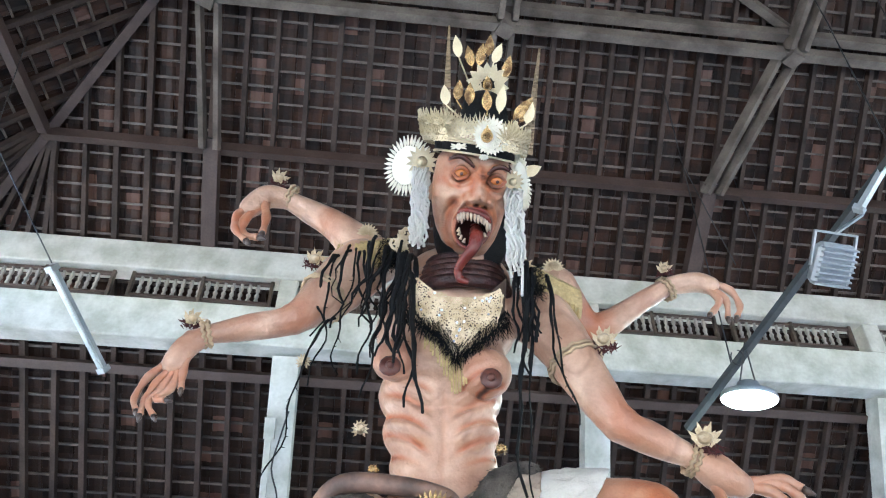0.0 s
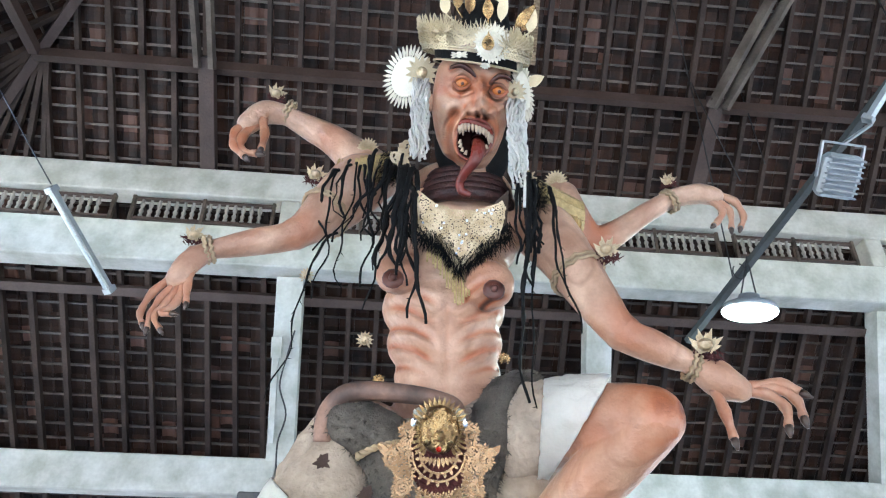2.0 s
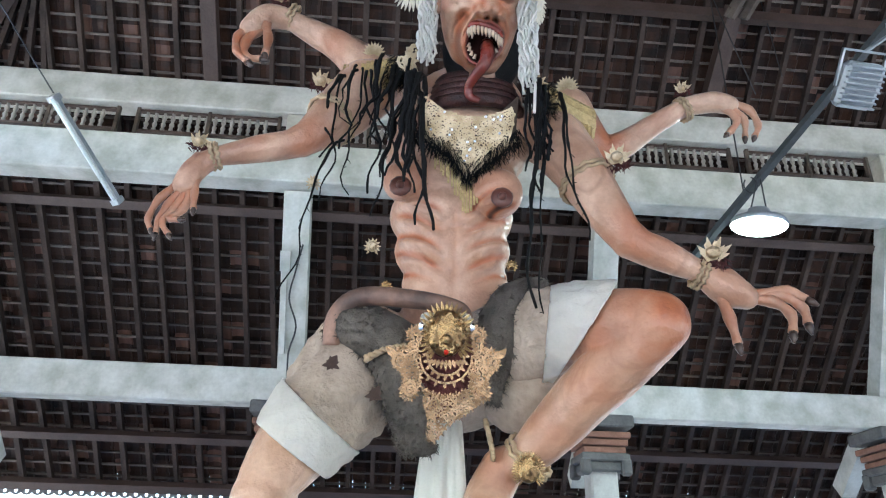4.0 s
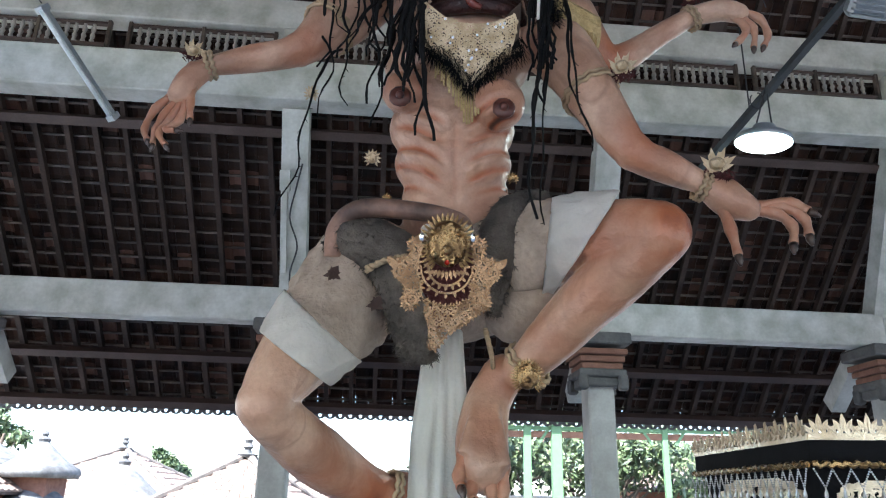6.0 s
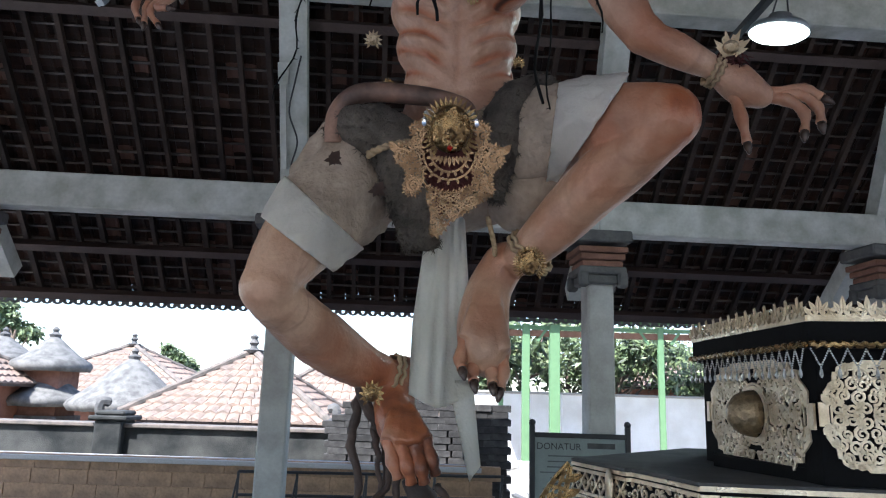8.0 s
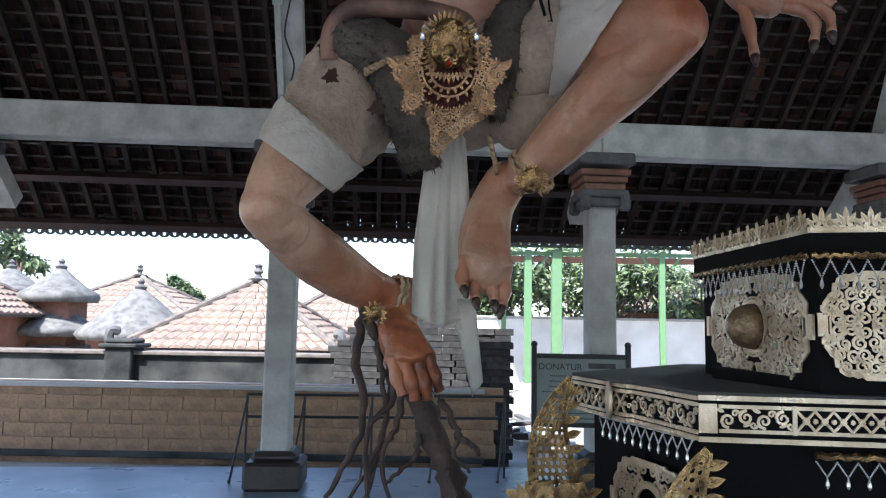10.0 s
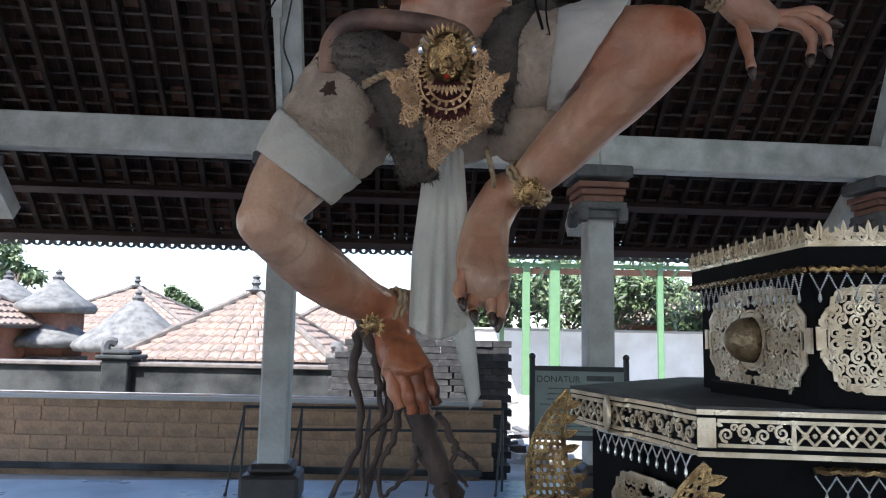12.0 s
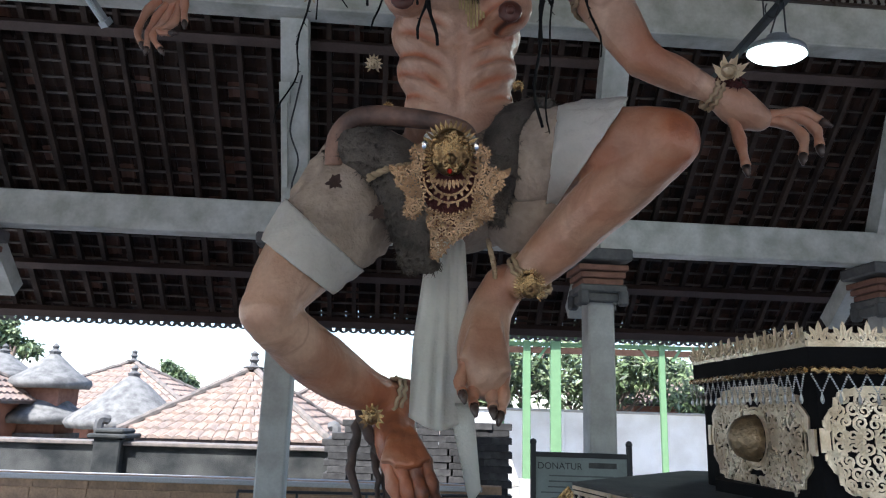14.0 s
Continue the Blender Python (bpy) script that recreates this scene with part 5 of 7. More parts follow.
fret_plate(bm, [(-0.12, -0.16), (-0.06, -0.185), (0, -0.2), (0.06, -0.185), (0.12, -0.155), (0.13, -0.21), (0.07, -0.26), (0.02, -0.29), (-0.045, -0.365), (-0.09, -0.29), (-0.125, -0.23)], pose(0, -0.004, 0), True)
for k in range(11):
    ball(bm, (-0.1 + 0.02 * k, -0.008, -0.175 - 0.02 * math.sin(math.pi * k / 10)), 0.006, sub=1)
part("scroll_pendant", bm, M_cutgold, bk, "pierced gilt scroll pendant")
bm = bmesh.new()
ball(bm, (0, -0.055, -0.025), 0.01)
part("red_stone", bm, mat("red glass stone", (0.6, 0.02, 0.01), 0.1, bump=0), bk)
for sx in (-1, 1):
    bm = bmesh.new()
    ball(bm, (sx * 0.1, -0.02, 0.07), (0.012, 0.006, 0.018))
    part("mirror_stone", bm, mat("mirror stone", (0.9, 0.9, 0.9), 0.05, metal=1.0, bump=0), bk)
bm = bmesh.new()
for k in range(16):
    ball(bm, (0.0 + 0.075 * math.cos(k * 0.4 - 0.0) * (1 if k < 8 else -1), 2.66, 2.68 + 0.014 * math.sin(k * 2.1)), (0.035, 0.02, 0.02), sub=2)
tagged(part("crumpled_white_cloth", bm, M_cotton, smooth=True), "small crumpled white cloth above the buckle", "cloth")

for i, (x, y, z, r) in enumerate(ANKLETS):
    mask_ornament("anklet_mask", (x, y, z), (0.1, 0.065)[i], "gilt flame mask tied at the effigy's ankle", "ornament", "ankle ornaments")


def cord_ring(q, d, r, name="rope_band"):
    d = Vector(d).normalized()
    a = d.orthogonal().normalized()
    b = d.cross(a)
    bm = bmesh.new()
    for o in (-0.012, 0.012):
        pts = [Vector(q[:3]) + d * (o + 0.005 * math.sin(12 * t)) + (a * math.cos(t) + b * math.sin(t)) * (r + 0.004 * math.sin(18 * t)) for t in (2 * math.pi * k / 48 for k in range(49))]
        tube(bm, pts, 0.0088, 7, cap=False)
    tagged(part(name, bm, M_rope, smooth=True), "pale twisted rope band round the effigy's limb", "rope band", "rope bands")


dirs = [(Vector(ARM_A[4]).xyz - Vector(ARM_A[3]).xyz), (Vector(ARM_B[3]).xyz - Vector(ARM_B[2]).xyz), (Vector(ARM_C[4]).xyz - Vector(ARM_C[3]).xyz), (Vector(ARM_D[5]).xyz - Vector(ARM_D[4]).xyz), (Vector(ARM_D[2]).xyz - Vector(ARM_D[1]).xyz), (Vector(ARM_A[2]).xyz - Vector(ARM_A[1]).xyz)]
for q, d in zip(ROPES, dirs):
    cord_ring(q, d, q[3])
cord_ring((0.335, 2.78, 2.165), Vector(LEG_B[7]).xyz - Vector(LEG_B[6]).xyz, 0.1)
cord_ring((-0.21, 3.04, 1.67), Vector(LEG_A[7]).xyz - Vector(LEG_A[6]).xyz, 0.087)
for i, (x, y, z, r) in enumerate(BRACELETS):
    t = thing("wrist_plume" if i < 4 else "arm_plume", "gilt flame plate on dark red plush, tied to the arm", "ornament", "arm ornaments", at=facing((x, y, z)))
    bm = bmesh.new()
    ball(bm, (0, -0.01, r * 0.3), (r * 0.45, r * 0.3, r * 0.4))
    for k in range(6):
        scroll(bm, r * 0.5 * math.cos(k), r * (0.35 + 0.4 * math.sin(k)), r * 0.22, k, 1.2, 1, r * 0.1, -0.01)
    boss = part("boss", bm, M_brass, t)
    for k in range(9):
        bm = bmesh.new()
        leaf(bm, pose(0, 0.002 * k, -0.01, 0, -64 + 16 * k, 0), r * 0.36, r * ((1.5 if k % 2 else 1.15) - 0.06 * abs(k - 4)), 0.005, tip=0.012)
        part("flame", bm, M_brass, boss)
    bm = bmesh.new()
    for k in range(60):
        a = random.uniform(0, 6.28)
        q = Vector((random.uniform(-1, 1) * r * 0.8, 0.012, -r * 0.3 + random.uniform(-0.3, 0.3) * r))
        tube(bm, [q, q + Vector((math.cos(a), random.uniform(-.4, .4), math.sin(a))) * r * 0.45], [0.005, 0.001], 4)
    part("plush_trim", bm, M_plush, t, "dark red plush trim")
for x, y, z, r in MEDALS:
    t = mask_ornament("hair_medallion", (x, y, z), r * 1.15, "pale gilt medallion tied into the hair", "ornament", "hair medallions", M_brass)
for q in ((0.285, 2.8, 2.98), (-0.27, 2.88, 2.9)):
    mask_ornament("hip_charm", q, 0.035, "small gilt charm at the waist", "ornament", "waist charms")

# collar, bib, shoulder capes, throat band
bm = bmesh.new()
c = Vector((0.11, 2.79, 3.88))
for k, (r, dz) in enumerate(((0.165, 0.075), (0.18, 0.035), (0.195, -0.005), (0.205, -0.045), (0.215, -0.085))):
    pts = [c + Vector((r * math.cos(a), r * 0.8 * math.sin(a), dz - 0.04 * math.sin(a) * -1)) for a in (2 * math.pi * i / 32 for i in range(33))]
    tube(bm, pts, 0.034, 8, cap=False)
for v in bm.verts:
    v.co += v.co.normalized() * noise.noise(v.co * 22) * 0.012
tagged(part("throat_band", bm, mat("dark red brown quilted leather", (0.055, 0.016, 0.012), 0.5, scale=24, tint=(0.022, 0.009, 0.008), bump=0.7), smooth=True), "dark red-brown padded throat band", "collar")

bib = thing("breast_plate", "pierced gilt filigree breast plate with mirror pieces on black fur", "ornament")
bm = bmesh.new()
bc = Vector((0.075, 2.585, 3.6))
mb = facing((0.075, 2.58, 3.6), (0.05, 0.8, 2.6))
rr = random.Random(4)
edge = lambda x: float(np.interp(x, [-0.2, -0.17, -0.07, 0, 0.075, 0.185, 0.22], [-0.07, -0.085, -0.13, -0.238, -0.185, -0.1, -0.08])) - 0.006 * math.cos(x * 120)
fret_plate(bm, [(-0.19, 0.11), (-0.185, 0.0), (-0.17, -0.085), (-0.07, -0.13), (0, -0.235), (0.075, -0.185), (0.18, -0.1), (0.205, 0.05), (0.12, 0.03), (0.015, 0.02), (-0.09, 0.04)], mb, False)
for cx, cz, r, h in ((-0.12, -0.03, 0.045, 1), (0.13, -0.04, 0.045, -1), (0.0, -0.06, 0.05, 1), (0.005, -0.15, 0.035, -1), (-0.06, 0.0, 0.035, 1), (0.07, -0.01, 0.035, -1)):
    scroll(bm, cx, cz, r, 1.2, 1.7, h, 0.011, -0.006, mb)
out = [(x, edge(x)) for x in np.linspace(-0.22, 0.22, 41)]
strip(bm, out, 0.016, 0.007, mb)
for x, z in out[::2]:
    rosette(bm, mb @ pose(x, -0.001, z - 0.004), 0.013, 9)
part("filigree", bm, M_brass, bib)
M_mirror = mat("small mirror pieces", (0.3, 0.3, 0.31), 0.25, metal=1.0, bump=0)
for k in range(26):
    x, z = rr.uniform(-0.18, 0.18), rr.uniform(-0.2, 0.06)
    if z > edge(x) + 0.03:
        bm = bmesh.new()
        rosette(bm, mb @ pose(x, -0.007, z), 0.0065, 6, inner=0.86)
        part("mirror_piece", bm, M_mirror, bib)
bm = bmesh.new()
plate(bm, [(-0.23, 0.12), (-0.12, 0.02), (0, -0.01), (0.12, 0.02), (0.23, 0.12)] + [(x, edge(x) - 0.012) for x in np.linspace(0.22, -0.22, 21)], 0.01, mb @ pose(0, 0.012, 0))
part("felt_backing", bm, mat("dark brown felt", (0.045, 0.028, 0.018), 0.9), bib)
bm = bmesh.new()
for k in range(1100):
    x = rr.uniform(-0.24, 0.24)
    q = mb @ Vector((x, 0.014, edge(x) + rr.uniform(-0.02, 0.05)))
    a = rr.uniform(-0.8, 0.8)
    tube(bm, [q, q + Vector((0.06 * math.sin(a), rr.uniform(-.02, .02), -0.075 * math.cos(a)))], [0.0022, 0.0006], 3)
part("black_fur", bm, M_hairblack, bib)
bm = bmesh.new()
for k in range(22):
    x = -0.14 + k * 0.0125
    l = 0.18 - 0.12 * abs(x + 0.0) / 0.2 + rr.uniform(-.02, .02)
    q = mb @ Vector((x, 0.03, edge(x) - 0.03))
    bar(bm, q, q + Vector((rr.uniform(-.004, .004), -0.01, -l)), 0.009, 0.003, up=(0, 1, 0))
part("straw_fringe", bm, M_straw, bib, "fringe of gold straw strips")
for sx, a, b in ((-1, (-0.2, 2.74, 3.98), (-0.5, 2.86, 4.02)), (1, (0.4, 2.72, 3.84), (0.66, 2.84, 3.78))):
    t = thing("shoulder_cape", "woven gold straw cape with black fur on the shoulder", "cape", "shoulder capes")
    bm = bmesh.new()
    A, B2 = Vector(a), Vector(b)
    for k in range(15):
        p = A.lerp(B2, k / 14 * 1.12)
        for j in range(6):
            ang = math.radians(-60 + 26 * j)
            q = p + Vector((0, -0.13 * math.cos(ang) + 0.03, 0.1 * math.sin(ang)))
            ang2 = math.radians(-60 + 26 * (j + 1))
            q2 = p + Vector((0, -0.13 * math.cos(ang2) + 0.03, 0.1 * math.sin(ang2)))
            bar(bm, q, q2, 0.021, 0.008, up=(0.2, -1, 0.4))
    part("straw", bm, M_straw, t)
    bm = bmesh.new()
    for k in range(600):
        p = A.lerp(B2, random.random() * 0.32) + Vector((random.uniform(-.03, .03), -0.1 + random.uniform(-.04, .05), -0.03 + random.uniform(-.1, .06)))
        tube(bm, [p, p + Vector((random.uniform(-.04, .04), random.uniform(-.03, 0), random.uniform(-.07, .01)))], [0.0022, 0.0006], 3)
    part("black_fur", bm, M_hairblack, t)
    bm = bmesh.new()
    m = facing(A + Vector((0, -0.15, -0.03)))
    for k in range(5):
        scroll(bm, random.uniform(-.04, .04), random.uniform(-.05, .05), 0.035, random.uniform(0, 6), 1.2, 1, 0.014, 0.005, m)
    rosette(bm, m @ pose(0, 0.002, 0), 0.05, 9)
    part("gilt_scrolls", bm, M_brass, t)
    bm = bmesh.new()
    m = facing(B2.lerp(A, 0.35) + Vector((0, -0.05, 0.13)))
    for k in range(11):
        leaf(bm, m @ pose(0, 0, 0, 0, -90 + 18 * k, 0), 0.02, 0.06)
    part("gilt_fan", bm, M_brass, t)

# hair in long black locks
hair = thing("hair_locks", "long black matted locks hanging over the shoulders", "hair")
rr = random.Random(12)


def lock(a, length, r, fwd=0.0, wav=0.02, side=0.0):
    bm = bmesh.new()
    p0 = Vector(a)
    n = max(8, int(length / 0.045))
    ph, pts = rr.uniform(0, 6), []
    for i in range(n + 1):
        t = i / n
        pts.append(p0 + Vector((side * t ** 0.7 + wav * (math.sin(ph + 5 * t) + 0.4 * math.sin(2 * ph + 17 * t)) * t, -fwd * min(1, 4 * t) + 0.012 * math.sin(ph + 7 * t), -length * t + 0.03 * math.sin(math.pi * min(1, 6 * t)))))
    tube(bm, pts, [0.82 * r * (1 - 0.6 * (i / n)) * rr.uniform(0.7, 1.3) for i in range(n + 1)], 6)
    for i in range(2, n - 1):
        if rr.random() < 0.5:
            d = Vector((rr.uniform(-1, 1), rr.uniform(-.6, .2), rr.uniform(-1.5, .2))) * 0.02
            tube(bm, [pts[i], pts[i] + d], [0.003, 0.001], 3)
    part("lock", bm, M_hairblack, hair, smooth=True)


for k in range(16):
    t = (k + rr.uniform(-.3, .3)) / 15
    lock((-0.47 + 0.3 * t, 2.69 - 0.1 * t + rr.uniform(-.03, .03), 4.0 - 0.08 * t + rr.uniform(-.06, .05)), rr.uniform(0.3, 0.85), rr.uniform(0.008, 0.016), 0.03, 0.05, rr.uniform(-.09, .07))
for k in range(10):
    lock((-0.2 + 0.075 * rr.random(), 2.58, 3.86), rr.uniform(0.4, 0.65), rr.uniform(0.014, 0.022), 0.03, 0.03, rr.uniform(-.06, .02))
lock((-0.15, 2.56, 3.75), 0.72, 0.02, 0.02, 0.02, 0.07)
lock((-0.52, 2.72, 3.95), 0.75, 0.01, 0.04, 0.05, -0.06)
lock((-0.52, 2.72, 3.95), 0.5, 0.013, 0.04, 0.06, -0.1)
lock((-0.5, 2.76, 3.6), 0.85, 0.008, 0.04, 0.05, -0.24)
for k in range(11):
    lock((0.36 + 0.08 * rr.random(), 2.575, 3.83), rr.uniform(0.35, 0.62), rr.uniform(0.012, 0.02), 0.02, 0.03, rr.uniform(-.06, .04))
lock((0.4, 2.56, 3.7), 1.0, 0.016, 0.02, 0.03, -0.06)
lock((0.42, 2.56, 3.7), 1.1, 0.008, 0.0, 0.03, -0.03)
lock((0.5, 2.58, 3.78), 0.55, 0.011, 0.02, 0.02, 0.02)
lock((0.5, 2.58, 3.75), 0.75, 0.009, 0.03, 0.03, 0.06)
bm = bmesh.new()
ball(bm, (0.15, 2.72, 4.15), (0.2, 0.14, 0.32), sub=3)
ball(bm, (0.22, 2.64, 4.93), (0.14, 0.12, 0.22), sub=3)
ball(bm, (0.235, 2.64, 5.2), (0.085, 0.08, 0.12), sub=3)
for v in bm.verts:
    v.co += v.co.normalized() * 0.02 * noise.noise(v.co * 16)
part("hair_bun", bm, M_hairblack, hair, smooth=True)

# crown
crown = thing("crown", "tall pale gilt cut-card crown with leaves, feathers and ear discs", "crown")
def on_crown(a, h, r=1.0):
    """A pose on the crown's ring at the angle a from its front, h above the band's foot, -y outward."""
    x, y = 0.02 + 0.2 * r * math.sin(a), 0.16 - 0.248 * r * math.cos(a)
    return HF @ pose(x, y, 0.236 - 0.17 * (x - 0.04) + h, 0, 0, math.degrees(a))


turn = [2 * math.pi * k / 72 for k in range(73)]
bm = bmesh.new()
for a, b in zip(turn, turn[1:]):
    q = [on_crown(a, 0).translation, on_crown(b, 0).translation, on_crown(b, 0.05).translation, on_crown(a, 0.05).translation]
    bm.faces.new([bm.verts.new(p) for p in q])
bmesh.ops.remove_doubles(bm, verts=bm.verts[:], dist=0.0005)
bmesh.ops.solidify(bm, geom=bm.faces[:], thickness=0.006)
part("head_band", bm, M_hairblack, crown, "black velvet head band")
bm = bmesh.new()
for h in (0.0, 0.05, 0.062):
    tube(bm, [on_crown(a, h, 1.02).translation for a in turn], 0.006, 6, cap=False)
for k in range(30):
    a = 2 * math.pi * (k + 0.5) / 30
    m = on_crown(a, 0.055, 1.02) @ pose(0, 0, 0, 5, 0, 0)
    hi = 0.012 * math.sin(7 * a)
    for j in (-1, 1):
        scroll(bm, 0.012 * j, 0.024, 0.014, 1.5 - j, 1.3, j, 0.007, 0.004, m)
        scroll(bm, 0.013 * j, 0.052, 0.012, 4 + j, 1.2, -j, 0.006, 0.004, m)
        scroll(bm, 0.01 * j, 0.078, 0.01, 2 * j, 1.2, j, 0.005, 0.004, m)
    for j in range(-4, 5):
        leaf(bm, m @ pose(0.0035 * j, -0.001, 0.07 + hi, 0, 17 * j, 0), 0.0068, 0.068 - 0.006 * abs(j) + 0.006 * (j % 2), 0.003)
        leaf(bm, m @ pose(0.022 + 0.003 * j, 0.004, 0.05 + hi, 0, 15 * j, 0), 0.0062, 0.06 - 0.005 * abs(j) + 0.006 * (j % 2), 0.003)
for k in range(44):
    a = math.radians(34 + 292 * k / 43)
    m = on_crown(a, 0.02, 1.28) @ pose(0, 0, 0, 8, 0, 0)
    for j in (-1, 1):
        scroll(bm, 0.013 * j, 0.03, 0.016, 1.5 - j, 1.3, j, 0.007, 0.004, m)
        scroll(bm, 0.012 * j, 0.068, 0.014, 4 + j, 1.2, -j, 0.006, 0.004, m)
    for j in range(-4, 5):
        leaf(bm, m @ pose(0.004 * j, -0.001, 0.07 + 0.025 * math.sin(3.1 * k), 0, 19 * j, 0), 0.0075, 0.08 - 0.008 * abs(j) + 0.01 * (j % 2), 0.003)
part("leaf_rim", bm, M_palegold, crown, "rim of pierced and toothed gilt leaves")
bm = bmesh.new()
m = on_crown(-0.38, 0.026, 1.04)
rosette(bm, m, 0.016, 10, inner=0.85)
for j in (-1, 1):
    for k in (-1, 0, 1):
        leaf(bm, m @ pose(0.01 * j, 0, 0, 0, 90 * j + 24 * k, 0), 0.012, 0.034, 0.003)
part("band_jewel", bm, M_ivory, crown, "white jewelled clasp on the band")
bm = bmesh.new()
m = HF @ pose(0.085, -0.105, 0.32, -6, 4, 10)
for k in range(30):
    a = math.radians(12 * k)
    r = 0.055 + 0.012 * math.sin(a)
    leaf(bm, m @ pose(r * math.sin(a), 0.002, r * math.cos(a), 0, 12 * k, 0), 0.016, (0.034 if k % 2 else 0.026) + 0.014 * max(0, math.cos(a)), 0.004)
for k in range(12):
    a = math.radians(30 * k + 15)
    scroll(bm, 0.048 * math.sin(a), 0.05 * math.cos(a), 0.016, a, 1.3, 1 if math.sin(a) > 0 else -1, 0.008, -0.006, m)
plate(bm, [(0.06 * math.sin(math.radians(15 * k)), 0.062 * math.cos(math.radians(15 * k))) for k in range(24)], 0.004, m @ pose(0, 0.004, 0))
for k in range(5):
    leaf(bm, m @ pose(-0.02, -0.002, -0.085, 0, 130 + 25 * k, 0), 0.016, 0.03, 0.003)
brow = part("brow_plate", bm, M_ivory, crown, "white toothed brow plate")
bm = bmesh.new()
plate(bm, [(0.028 * math.sin(math.radians(15 * k)), 0.03 * math.cos(math.radians(15 * k)) * (1.9 if 15 * k % 360 in (0,) else 1.25 if math.cos(math.radians(15 * k)) > 0.8 else 1.0)) for k in range(24)], 0.008, m @ pose(-0.012, -0.012, 0))
for k in range(9):
    ball(bm, m @ Vector((-0.012 + 0.012 * math.sin(k * 2.4), -0.012, 0.014 * math.cos(k * 2.4) + 0.002 * k - 0.008)), 0.008, sub=1)
part("gilt_drop", bm, M_gold, brow, "gold teardrop stone")


def flower(p, r, name, m_out=M_ivory, to=(0, 0, 1.7)):
    bm = bmesh.new()
    m = facing(p, to)
    for k in range(14):
        leaf(bm, m @ pose(0, 0, 0, 0, 360 / 14 * k, 0) @ pose(0, 0, r * 0.35), r * 0.42, r * 0.75, 0.005)
    for k in range(10):
        scroll(bm, r * 0.5 * math.cos(k * 0.628), r * 0.5 * math.sin(k * 0.628), r * 0.2, k, 1.2, 1, r * 0.08, -0.006, m)
    fl_p = part(name, bm, m_out, crown)
    bm = bmesh.new()
    mm = m @ pose(0, -0.008, -r * 0.4)
    leaf(bm, mm, r * 0.5, r * 0.85, 0.008)
    ball(bm, mm @ Vector((0, -0.004, r * 0.35)), r * 0.17)
    part("gilt_drop", bm, M_gold, fl_p)


flower((0.235, 2.52, 5.08), 0.115, "top_flower", M_palegold)
for p, s in ((EARS[0][:3], 1.0), (EARS[2][:3], 0.95)):
    bm = bmesh.new()
    m = facing(p, (-2.3, 0.2, 3.0) if p[0] < 0 else (5.2, 0.2, 3.4))
    plate(bm, [(0.105 * s * math.cos(2 * math.pi * k / 40), 0.105 * s * math.sin(2 * math.pi * k / 40)) for k in range(40)], 0.006, m)
    for k in range(36):
        leaf(bm, m @ pose(0, 0.002 * (k % 2), 0, 0, 10 * k, 0) @ pose(0, 0, 0.098 * s), 0.017 * s, 0.068 * s, 0.004)
    part("ear_disc", bm, M_ivory, crown, "white sunburst ear disc")
for p, s in ((EARS[1][:3], 1.0), (EARS[3][:3], 0.7)):
    bm = bmesh.new()
    q = Vector(p) + Vector((0, -0.04, -0.01))
    m = facing(q)
    for k in range(14):
        leaf(bm, m @ pose(0, 0, 0, 0, 360 / 14 * k, 0), 0.03 * s, 0.085 * s)
    rosette(bm, m @ pose(0, -0.004, 0), 0.055 * s, 14, 0.008, 0.85)
    ball(bm, q, 0.03 * s)
    part("ear_flower", bm, M_palegold, crown)
    bm = bmesh.new()
    rr = random.Random(int(p[0] * 100) + 50)
    for k in range(40):
        a = q + Vector((rr.uniform(-.035, .035), rr.uniform(-.02, .03), -0.06))
        l = rr.uniform(0.34, 0.5)
        pts = [a + Vector((0.012 * math.sin(i * 1.3 + k), 0.01 * math.cos(i * 1.7 + k), -l * i / 12)) for i in range(13)]
        tube(bm, pts, [0.0058 * (1 + 0.45 * math.sin(i * 2.9 + k)) for i in range(13)], 5)
    part("tassel", bm, M_cotton, crown, "white yarn ear tassel", smooth=True)
bm = bmesh.new()
a = Vector((0.36, 2.42, 3.8))
tube(bm, [a, a + Vector((0.005, 0, -0.12)), a + Vector((-0.003, 0, -0.26))], 0.007, 5)
part("yarn_end", bm, M_cotton, crown)
for k, (x, y, z, lx, lz) in enumerate(((0.0, 2.6, 4.98, -8, .12), (0.06, 2.58, 5.0, 8, .12), (0.13, 2.55, 4.93, 3, .13), (0.07, 2.6, 5.42, -10, .14), (0.15, 2.6, 5.34, -12, .13), (0.19, 2.58, 5.32, 12, .14), (0.28, 2.58, 5.35, 25, .13),
                                       (0.25, 2.58, 5.42, 8, .13), (0.34, 2.58, 5.2, 18, .15), (0.3, 2.55, 4.87, 12, .16), (0.38, 2.58, 4.85, 45, .17), (0.42, 2.6, 4.85, 35, .15), (0.46, 2.6, 4.84, 20, .13), (0.23, 2.52, 4.85, 0, .12), (-0.02, 2.56, 4.6, -30, .14), (0.42, 2.55, 4.4, 70, .1))):
    bm = bmesh.new()
    m = facing((x, y, z), (0, 0, 2.5))
    leaf(bm, m @ pose(0, 0, 0, 0, lx, 0), 0.06, lz, 0.004)
    b0 = Vector((0.2 + (x - 0.2) * 0.5, 2.62, min(z - 0.1, 5.2)))
    tube(bm, [b0, Vector((x, y, z))], 0.005, 5)
    part("leaf", bm, M_gold if k % 3 else M_palegold, crown, "gilt leaf on a stalk")
